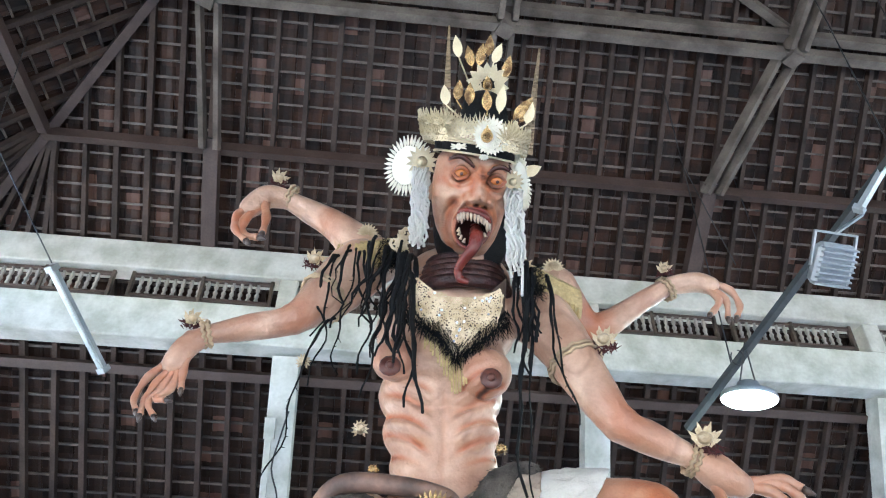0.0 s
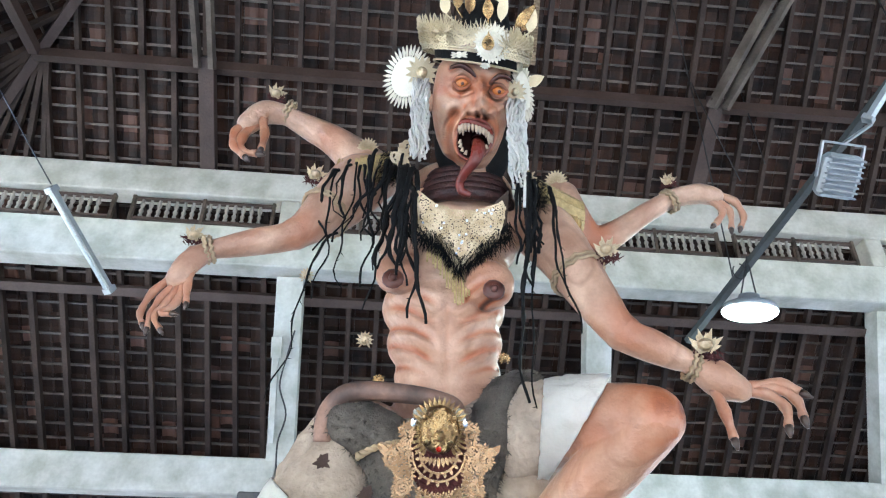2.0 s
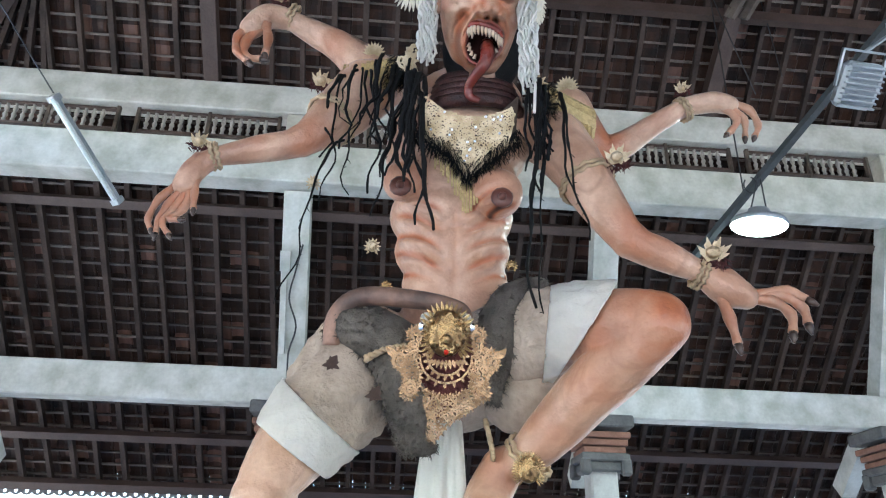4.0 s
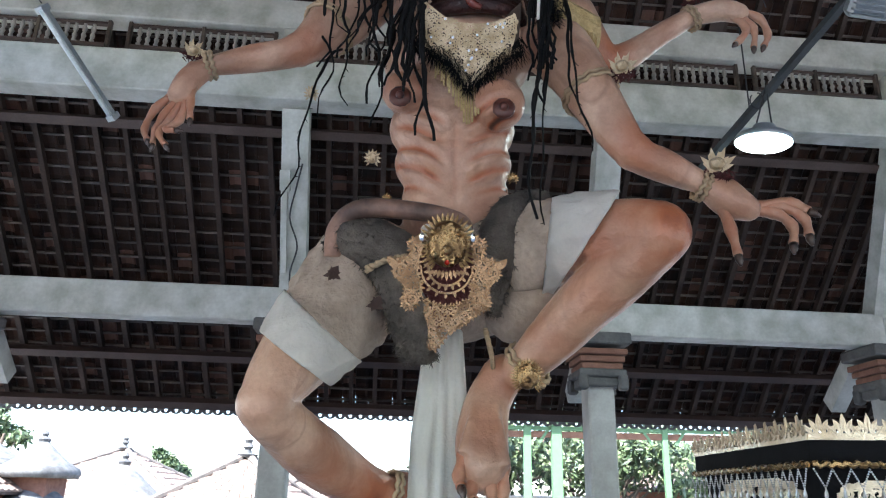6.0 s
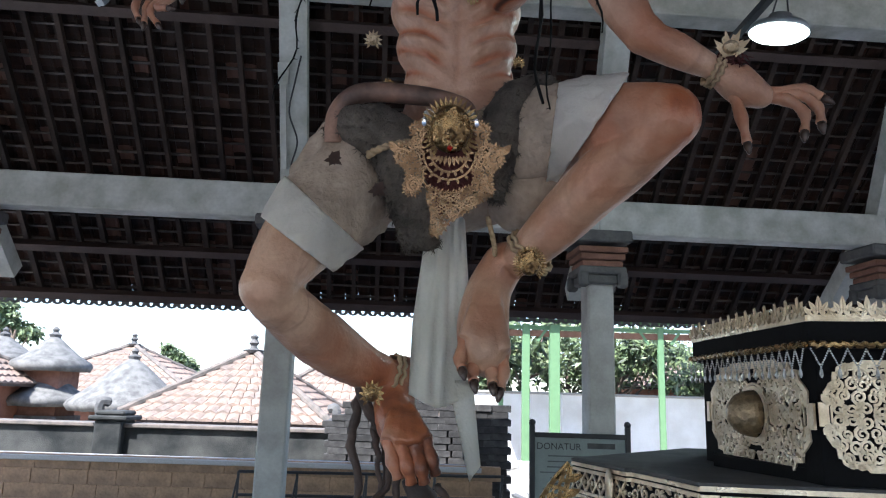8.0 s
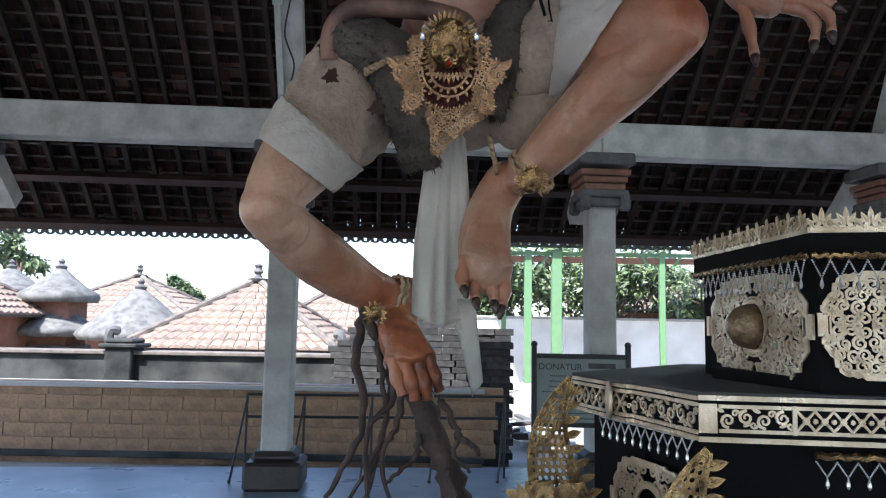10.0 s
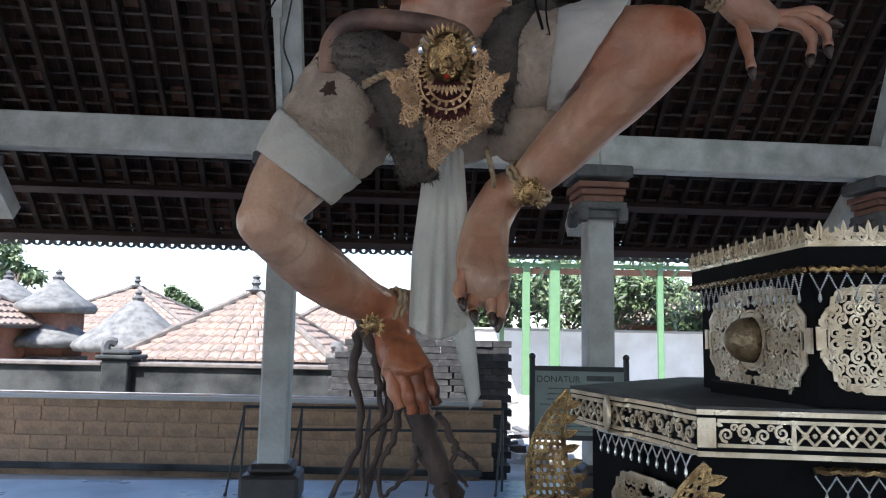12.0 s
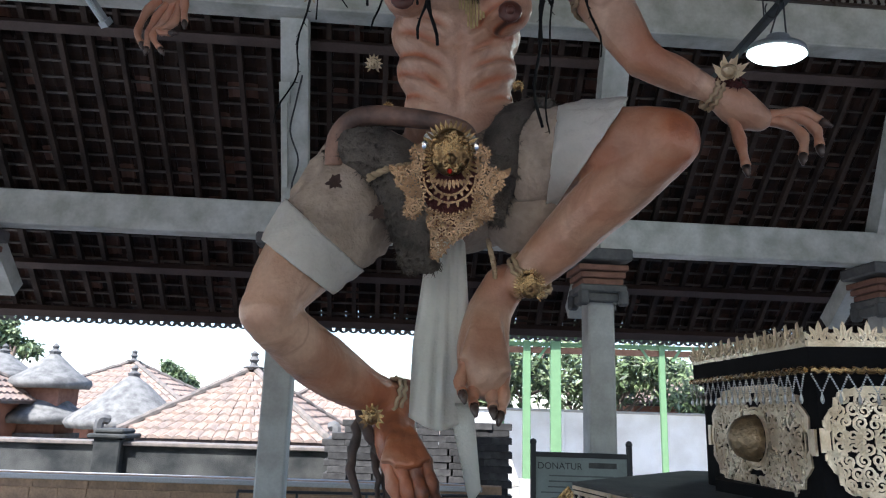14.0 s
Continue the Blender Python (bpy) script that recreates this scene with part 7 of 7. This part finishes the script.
for k in range(3):
    bm = bmesh.new()
    for j in range(26):
        leaf(bm, pose(rr.uniform(-.12, .1), -0.01 * k + rr.uniform(-.02, .02), rr.uniform(-.14, .16), rr.uniform(-30, 10), rr.uniform(-80, 80), 0), 0.04, rr.uniform(0.05, 0.09), 0.003, tip=0.01)
    part("leaf_spray", bm, M_gold, t)

# ---- outside: walls, pavilions, trees ----
M_block = mat("sooty tan stone block", (0.36, 0.225, 0.13), 0.9, var=0.4, scale=1.3, tint=(0.16, 0.105, 0.065), fine=24, bump=1.0)
M_cap = mat("pale cement coping", (0.34, 0.33, 0.31), 0.85, var=0.2, scale=4, tint=(0.34, 0.33, 0.31))
M_moss = mat("dark mossy stone", (0.06, 0.06, 0.055), 0.9, var=0.45, scale=1.8, tint=(0.01, 0.012, 0.012), bump=0.5)
M_greybrick = mat("grey weathered brick", (0.055, 0.052, 0.05), 0.9, var=0.45, scale=5, tint=(0.018, 0.017, 0.017), fine=30, bump=1.0, per="object")
M_rooftile = mat("pale orange roof tile in sun", (0.27, 0.19, 0.145), 0.8, var=0.35, scale=3.5, tint=(0.17, 0.135, 0.115), fine=20)
M_ridge = mat("weathered ridge mortar", (0.17, 0.14, 0.12), 0.9, var=0.3, scale=6, tint=(0.1, 0.09, 0.08))
M_thatch = mat("grey palm-fibre thatch", (0.17, 0.165, 0.155), 0.95, var=0.4, scale=5, tint=(0.09, 0.087, 0.083), fine=60, bump=0.8)
M_green = mat("light green painted steel", (0.12, 0.22, 0.105), 0.55, var=0.12, scale=5, bump=0.05)
M_leafy = mat("sunlit broad leaves", (0.14, 0.18, 0.08), 0.5, var=0.35, scale=1.2, tint=(0.035, 0.06, 0.022), per="island")
M_trunk = mat("grey bark", (0.16, 0.12, 0.09), 0.9, var=0.3, bump=0.5)
M_whitewall = mat("whitewashed yard wall", (0.8, 0.79, 0.77), 0.85, var=0.1, scale=1.2, tint=(0.66, 0.64, 0.6))

WY = 10.0
near = tagged(new("yard_wall"), "sooty tan stone block wall with pale coping", "wall", kind="structure")
bm = bmesh.new()
box(bm, (-5.2, WY + 0.105, 0.1), (11.5, 0.24, 1.0))
part("wall_core", bm, M_block, near)
bm = bmesh.new()
box(bm, (-5.2, WY + 0.14, 0.645), (11.56, 0.4, 0.07), bev=0.01)
part("coping", bm, M_cap, near, "pale cement coping")
bm = bmesh.new()
box(bm, (-5.2, WY + 0.1, -0.27), (11.56, 0.4, 0.08), bev=0.01)
part("foot_course", bm, M_moss, near)
rw = random.Random(17)
blocks = []
for w in (0.3, 0.38, 0.44, 0.49):
    bm = bmesh.new()
    box(bm, (0, 0, 0), (w - 0.003, 0.1, 0.187), bev=0.006)
    for v in bm.verts:
        v.co += Vector((rw.uniform(-.004, .004), rw.uniform(-.004, .004), rw.uniform(-.004, .004)))
    blocks.append((w, part("stone_block", bm, M_block, near)))
used = set()
for r in range(5):
    x = -7.6 - 0.13 * r
    while x < 0.45:
        w, ob = rw.choice(blocks)
        o = ob.copy() if w in used else ob
        if w in used:
            scene.collection.objects.link(o)
        used.add(w)
        o.location = (x + w / 2, WY + 0.02 + rw.uniform(-.009, .009), -0.16 + r * 0.19)
        o.rotation_euler = (rw.uniform(-.01, .01), 0, rw.uniform(-.012, .012))
        x += w
bw = tagged(new("back_wall"), "dark mossy stone wall with a pale edge", "wall", kind="structure")
bm = bmesh.new()
box(bm, (-6.0, 11.6, 0.3), (12.0, 0.4, 1.4), bev=0.02)
part("wall_core", bm, M_moss, bw)
bm = bmesh.new()
box(bm, (-6.0, 11.58, 1.02), (12.05, 0.5, 0.06), bev=0.012)
part("coping", bm, M_ridge, bw)
for x in (-5.05, -9.3):
    bm = bmesh.new()
    box(bm, (x, 11.5, 0.55), (0.42, 0.5, 1.1), bev=0.02)
    box(bm, (x, 11.5, 1.13), (0.6, 0.6, 0.07), bev=0.02)
    box(bm, (x, 11.5, 1.2), (0.46, 0.46, 0.08), bev=0.03)
    part("pier", bm, M_moss, bw)

# stepped grey brick gable
gate = thing("stepped_brick_gable", "stepped grey brick gate gable, weathered", "gable")
bm = bmesh.new()
box(bm, (0, 0, 0), (0.338, 0.3, 0.0925), bev=0.006)
seed = part("brick", bm, M_greybrick, gate)
n = 0
for r in range(15):
    z = 0.68 + r * 0.095
    half = 1.28 - max(0, r - 5) * 0.115 + (0.09 if r in (5, 8, 11) else 0)
    if r > 12:
        half = 0.28
    cnt = max(1, round(2 * half / 0.345))
    for k in range(cnt):
        o = seed if n == 0 else seed.copy()
        if n:
            scene.collection.objects.link(o)
        o.location = (-0.42 - half + (k + 0.5) * 2 * half / cnt + (0.06 if r % 2 else 0), 11.0 + random.uniform(-.008, .008), z)
        n += 1
for r in range(20):
    for k in range(2):
        o = seed.copy()
        scene.collection.objects.link(o)
        o.location = (0.5 + 0.28 * k + random.uniform(-.01, .01) + (0.05 if r % 2 else 0), 10.35 + random.uniform(-.02, .02), -0.35 + r * 0.095)
bm = bmesh.new()
box(bm, (-0.42, 11.12, 0.5), (2.3, 0.16, 1.3))
part("gable_core", bm, M_moss, gate)


def tiled_roof(name, c, hx, hy, z0, z1, label, mat_t, rows=9, ridge=0.0, body=True, finial=True):
    """A hipped pavilion roof with tile courses, hip ridges, a finial and walls below."""
    t = thing(name, label, "pavilion", at=pose(*c, 0))
    V, F = [], []

    def add(q):
        o = len(V)
        V.extend(q)
        F.append(tuple(range(o, o + len(q))))

    for side in range(4):
        ang = side * math.pi / 2
        rot = lambda x, y, z: (x * math.cos(ang) - y * math.sin(ang), x * math.sin(ang) + y * math.cos(ang), z)
        a, b = (hx, hy) if side % 2 == 0 else (hy, hx)
        rg = ridge if side % 2 == 0 else 0
        for r in range(rows):
            t0, t1 = r / rows, (r + 1.12) / rows
            w0, w1 = a * (1 - t0) + rg * t0, a * (1 - min(t1, 1)) + rg * min(t1, 1)
            y0, y1 = -b * (1 - t0) - (ridge * t0 if side % 2 else 0), -b * (1 - min(t1, 1)) - (ridge * min(t1, 1) if side % 2 else 0)
            h0, h1 = z0 + (z1 - z0) * t0 + 0.035, z0 + (z1 - z0) * min(t1, 1)
            m = max(1, int(2 * w0 / 0.24))
            for k in range(m):
                u0, u1 = -1 + 2 * k / m, -1 + 2 * (k + 0.94) / m
                uc = (u0 + u1) / 2
                bumpz = 0.045
                for (ua, ub, ha, hb) in ((u0, uc, 0, bumpz), (uc, u1, bumpz, 0)):
                    add([rot(ua * w0, y0, h0 + ha), rot(ub * w0, y0, h0 + hb), rot(ub * w1, y1, h1 + hb * 0.6), rot(ua * w1, y1, h1 + ha * 0.6)])
                add([rot(u0 * w0, y0, h0 - 0.03), rot(u1 * w0, y0, h0 - 0.03), rot(u1 * w0, y0, h0), rot(uc * w0, y0, h0 + bumpz), rot(u0 * w0, y0, h0)])
    me = bpy.data.meshes.new("tiling")
    me.from_pydata(V, [], F)
    me.materials.append(mat_t)
    ob = new("tiling", me)
    ob.parent = t
    tagged(ob, "courses of pan tiles", kind="stuff")
    for sx in (-1, 1):
        for sy in (-1, 1):
            bm = bmesh.new()
            pts = [Vector((sx * hx, sy * hy, z0 + 0.05)).lerp(Vector((sx * ridge, 0, z1 + 0.05)), k / 18) for k in range(19)]
            tube(bm, pts, [0.07 + (0.018 if k % 2 else 0) for k in range(19)], 8)
            part("hip_ridge", bm, M_ridge, t)
    if ridge:
        bm = bmesh.new()
        tube(bm, [(-ridge, 0, z1 + 0.05), (ridge, 0, z1 + 0.05)], 0.08, 8)
        part("ridge_cap", bm, M_ridge, t)
    if finial:
        bm = bmesh.new()
        spin(bm, [(0.2, 0), (0.24, 0.06), (0.09, 0.1), (0.07, 0.16), (0.12, 0.22), (0.07, 0.3), (0.1, 0.36), (0.02, 0.42)], (0, 0, z1), n=10)
        part("finial", bm, M_stone, t)
        for sx in (-1, 1):
            bm = bmesh.new()
            tube(bm, curve_pts([(sx * hx, -hy, z0 + 0.05), (sx * (hx + 0.12), -hy - 0.1, z0 + 0.12), (sx * (hx + 0.1), -hy - 0.1, z0 + 0.32), (sx * (hx - 0.04), -hy, z0 + 0.3)], 4), [0.09] * 12 + [0.03], 7)
            part("corner_ornament", bm, M_stone, t)
    if body:
        bm = bmesh.new()
        box(bm, (0, 0, (z0 - 0.4) / 2), (hx * 1.5, hy * 1.5, z0 + 0.4))
        part("wall", bm, mat("red brick pavilion wall", (0.3, 0.14, 0.09), 0.9, scale=4), t)
        bm = bmesh.new()
        box(bm, (0, 0, z0 - 0.02), (hx * 1.96, hy * 1.96, 0.08))
        part("fascia", bm, M_wood, t)
    return t


def thatch_roof(name, c, r, z0, z1, label, tiers=1, flat=1.0):
    t = thing(name, label, "shrine", at=pose(*c))
    for k in range(tiers):
        s = 1 - 0.12 * k
        dz = k * (z1 - z0) * 1.15
        bm = bmesh.new()
        spin(bm, [(r * s * 0.94, z0 + dz - 0.12), (r * s, z0 + dz), (r * s * 0.96, z0 + dz + 0.1), (r * s * 0.62, z0 + dz + (z1 - z0) * 0.4), (r * s * 0.28, z0 + dz + (z1 - z0) * 0.8), (0.1, z1 + dz)], n=36)
        for v in bm.verts:
            v.co.z += 0.03 * noise.noise(v.co * 3 + Vector((k, 0, 0)))
        part("thatch", bm, M_thatch, t, smooth=True)
        bm = bmesh.new()
        box(bm, (0, 0, z0 + dz - 0.3), (r * 0.9, r * 0.9, 0.5))
        part("box_body", bm, M_brick, t)
        bm = bmesh.new()
        spin(bm, [(0.13, z1 + dz - 0.02), (0.16, z1 + dz + 0.05), (0.06, z1 + dz + 0.12), (0.09, z1 + dz + 0.18), (0.02, z1 + dz + 0.26)], n=10)
        part("finial", bm, M_stone, t)
    bm = bmesh.new()
    box(bm, (0, 0, (z0 - 0.5) / 2 - 0.2), (r * 1.1, r * 1.1, z0 - 0.4 + 0.6))
    part("plinth", bm, M_stone, t)
    return t


tiled_roof("tiled_pavilion", (-4.15, 16.0, 0), 2.1, 2.1, 1.0, 2.42, "pale orange tiled pavilion roof with stone finial", M_rooftile, 10)
tiled_roof("tiled_pavilion", (-10.2, 24.0, 0), 3.1, 2.6, 1.35, 2.95, "pale orange tiled roof behind the thatched shrine", M_rooftile, 9)
tiled_roof("tiled_pavilion", (-2.6, 21.0, 0), 2.6, 2.4, 1.0, 2.85, "pale orange tiled roof farther back", M_rooftile, 9, finial=False)
tiled_roof("tiled_shrine", (-11.6, 17.0, 0), 1.7, 2.0, 1.6, 2.65, "brown tiled shrine roof with carved corner", M_rooftile, 7)
thatch_roof("thatched_shrine", (-7.6, 18.0, 0), 1.45, 1.15, 2.3, "grey palm-fibre thatched shrine roof")
thatch_roof("tiered_shrine", (-9.9, 18.5, 0), 1.1, 1.2, 1.95, "two-tiered grey thatched shrine", tiers=2)
thatch_roof("tiered_shrine", (-13.0, 21.5, 0), 1.1, 2.3, 3.0, "two-tiered grey thatched shrine", tiers=1)


def tree(p, h, r, seed, n=1500, label="leafy green tree beyond the yard wall"):
    t = thing("tree", label, "tree", at=pose(*p))
    rr = random.Random(seed)
    bm = bmesh.new()
    tube(bm, curve_pts([(0, 0, 0), (0.1, 0, h * 0.3), (-0.05, 0.1, h * 0.6), (0.1, 0, h * 0.85)], 5), [0.16 - 0.007 * k for k in range(16)], 9)
    tips = []
    for k in range(11):
        a, z = rr.uniform(0, 6.28), h * rr.uniform(0.35, 0.8)
        q = Vector((math.cos(a) * r * rr.uniform(.5, .9), math.sin(a) * r * rr.uniform(.5, .9), z + rr.uniform(0.2, 0.35) * h))
        tube(bm, curve_pts([(0, 0, z), tuple(q * 0.5 + Vector((0, 0, z * 0.45))), tuple(q)], 4), [0.06, 0.055, 0.05, 0.045, 0.04, 0.034, 0.028, 0.02, 0.012], 6)
        tips.append(q)
    part("trunk", bm, M_trunk, t)
    V, F = [], []
    clumps = [q + Vector((rr.gauss(0, .5), rr.gauss(0, .5), rr.gauss(0, .4))) * r * 0.4 for q in tips for _ in range(4)]
    for k in range(n):
        c = rr.choice(clumps) + Vector((rr.gauss(0, .24), rr.gauss(0, .24), rr.gauss(0, .2))) * r * 0.6
        d = Vector((rr.uniform(-1, 1), rr.uniform(-1, 1), rr.uniform(-1, .3))).normalized()
        s = d.orthogonal().normalized() * rr.uniform(0.05, 0.085)
        l = rr.uniform(0.2, 0.36)
        o = len(V)
        bend = Vector((0, 0, -0.05))
        V += [tuple(c), tuple(c + d * l * 0.5 + s), tuple(c + d * l + bend), tuple(c + d * l * 0.5 - s)]
        F += [(o, o + 1, o + 2, o + 3)]
    me = bpy.data.meshes.new("crown")
    me.from_pydata(V, [], F)
    me.materials.append(M_leafy)
    ob = new("crown", me)
    ob.parent = t
    tagged(ob, "many drooping green leaves", kind="stuff")


for i, (x, y, h, r) in enumerate(((3.0, 25.0, 4.1, 1.9), (6.3, 25.5, 4.3, 2.1), (4.7, 26.5, 4.4, 1.9), (1.0, 26, 3.7, 1.6), (9.6, 27, 3.6, 1.3), (-19.6, 33.0, 5.2, 1.1), (-12.9, 36.0, 3.5, 0.7), (12.5, 28, 4, 1.6))):
    tree((x, y, -0.4), h, r, 20 + i, 2600)

# whitewashed wall, green steel shelter and a neighbour's roof
ww = tagged(new("white_wall"), "whitewashed yard wall, stained", "wall", kind="structure")
bm = bmesh.new()
box(bm, (8.5, 22.5, 0.68), (17.0, 0.25, 2.2), bev=0.02)
part("wall_panel", bm, M_whitewall, ww)
bm = bmesh.new()
box(bm, (8.5, 22.48, 1.8), (17.05, 0.34, 0.08), bev=0.02)
part("coping", bm, M_cap, ww)
for x in (3.6, 8.4, 12.0):
    bm = bmesh.new()
    box(bm, (x, 22.34, 0.68), (0.3, 0.12, 2.2), bev=0.02)
    part("pier", bm, M_whitewall, ww)
sh = thing("green_shelter", "light green painted steel shelter with lattice beam", "shelter")
GY = 19.5
for x, w, y in ((1.75, 0.13, GY + 1.5), (2.28, 0.2, GY), (3.05, 0.27, GY), (5.92, 0.15, GY), (9.5, 0.2, GY)):
    bm = bmesh.new()
    box(bm, (x, y, 1.6), (w, w, 4.0), bev=0.012)
    part("post", bm, M_green, sh)
    bm = bmesh.new()
    box(bm, (x, y, -0.2), (w + 0.16, w + 0.16, 0.45), bev=0.02)
    part("footing", bm, M_cap, sh)
for z, h, m in ((3.52, 0.1, M_green), (3.72, 0.08, M_green), (3.36, 0.16, mat("rust brown board", (0.2, 0.1, 0.06), 0.8))):
    bm = bmesh.new()
    box(bm, (6.0, GY + 0.02, z), (10, 0.1, h), bev=0.008)
    part("beam", bm, m, sh)
for x in (2.6, 5.6, 6.2, 9.2):
    bm = bmesh.new()
    bar(bm, (x, GY, 3.15), (x + (0.25 if x in (2.6, 6.2) else -0.25), GY, 3.5), 0.07, 0.07)
    part("brace", bm, M_green, sh)
bm = bmesh.new()
box(bm, (6.0, GY + 1.2, 3.95), (10.5, 3.2, 0.06), rot=(6, 0, 0))
part("roof_sheet", bm, M_deck, sh)
tiled_roof("neighbour_house", (10.2, 31.0, 0), 3.4, 2.6, 2.2, 3.5, "tiled roof of a house beyond the white wall", M_rooftile, 9, ridge=1.6, finial=False)
# broken planks and rubble in the yard
rr = random.Random(31)
for k in range(26):
    bm = bmesh.new()
    box(bm, (0, 0, 0), (rr.uniform(0.3, 0.9), rr.uniform(0.08, 0.22), rr.uniform(0.03, 0.14)), bev=0.006)
    tagged(part("rubble_piece", bm, rr.choice((M_cap, M_stone, M_raft, M_whitewall)), None, "", pose(1.35 + rr.uniform(-.35, .75), 12.4 + rr.uniform(-1.2, 2.4), -0.33 + rr.uniform(0, .28), rr.uniform(-12, 12), rr.uniform(-15, 15), rr.uniform(0, 180))),
           "broken plank or rubble lying in the yard", "rubble", "rubble in the yard")

# notice board and barrier on the hall floor
nb = thing("notice_board", "dark framed notice board with faded grey sheet", "notice board", at=BX @ pose(2.92, -0.25, 0, 0, 0, -6))
for x in (-0.45, 0.45):
    bm = bmesh.new()
    box(bm, (x, 0, 0.68), (0.05, 0.05, 1.36), bev=0.006)
    ball(bm, (x, 0, 1.38), 0.034)
    part("post", bm, M_black, nb)
    bm = bmesh.new()
    box(bm, (x, 0, 0.03), (0.06, 0.5, 0.06), bev=0.006)
    part("foot", bm, M_black, nb)
for z in (1.27, 0.62):
    bm = bmesh.new()
    box(bm, (0, 0, z), (0.85, 0.04, 0.045), bev=0.004)
    part("rail", bm, M_black, nb)
bm = bmesh.new()
box(bm, (0, 0.008, 0.945), (0.85, 0.02, 0.605))
sheet = part("sheet", bm, mat("faded grey printed sheet", (0.2, 0.23, 0.22), 0.5, var=0.15, scale=6), nb)
txt = bpy.data.curves.new("heading", "FONT")
txt.body, txt.size, txt.align_x, txt.extrude = "DONATUR", 0.085, "CENTER", 0.001
txt.materials.append(M_black)
ob = new("heading", txt)
ob.parent = sheet
ob.matrix_local = pose(-0.2, -0.006, 1.14, 90, 0, 0)
for k in range(9):
    bm = bmesh.new()
    box(bm, (0.02 * (k % 3), -0.004, 1.08 - 0.05 * k), (0.6 + 0.05 * (k % 4), 0.004, 0.012))
    part("text_bar", bm, mat("faded ink", (0.09, 0.1, 0.1), 0.7, bump=0), sheet)
bm = bmesh.new()
box(bm, (0.2, -0.004, 1.18), (0.26, 0.004, 0.05))
part("text_bar", bm, M_ledge, sheet)

rb = thing("metal_barrier", "black painted tubular metal barrier", "barrier", at=BX @ pose(0, 0.35, 0))
for z in (0.82, 0.6):
    bm = bmesh.new()
    tube(bm, [(-0.33, 0, z), (2.3, 0, z)], 0.015, 8)
    part("rail", bm, M_black, rb)
for x in (-0.33, 0.24, 0.92, 1.6, 2.28):
    bm = bmesh.new()
    tube(bm, [(x, 0, 0.82), (x, 0, 0.0)], 0.013, 8)
    tube(bm, [(x, 0, 0.78), (x - 0.1, -0.22, 0.0)], 0.011, 8)
    ball(bm, (x - 0.1, -0.22, 0.014), 0.018)
    part("leg", bm, M_black, rb)

# ---- the tiles of the eaves roof nearest over the leaning post, piece by piece ----
tv, tf = tile_geo(random)
me_t = bpy.data.meshes.new("roof_tile")
me_t.from_pydata(tv, [], tf)
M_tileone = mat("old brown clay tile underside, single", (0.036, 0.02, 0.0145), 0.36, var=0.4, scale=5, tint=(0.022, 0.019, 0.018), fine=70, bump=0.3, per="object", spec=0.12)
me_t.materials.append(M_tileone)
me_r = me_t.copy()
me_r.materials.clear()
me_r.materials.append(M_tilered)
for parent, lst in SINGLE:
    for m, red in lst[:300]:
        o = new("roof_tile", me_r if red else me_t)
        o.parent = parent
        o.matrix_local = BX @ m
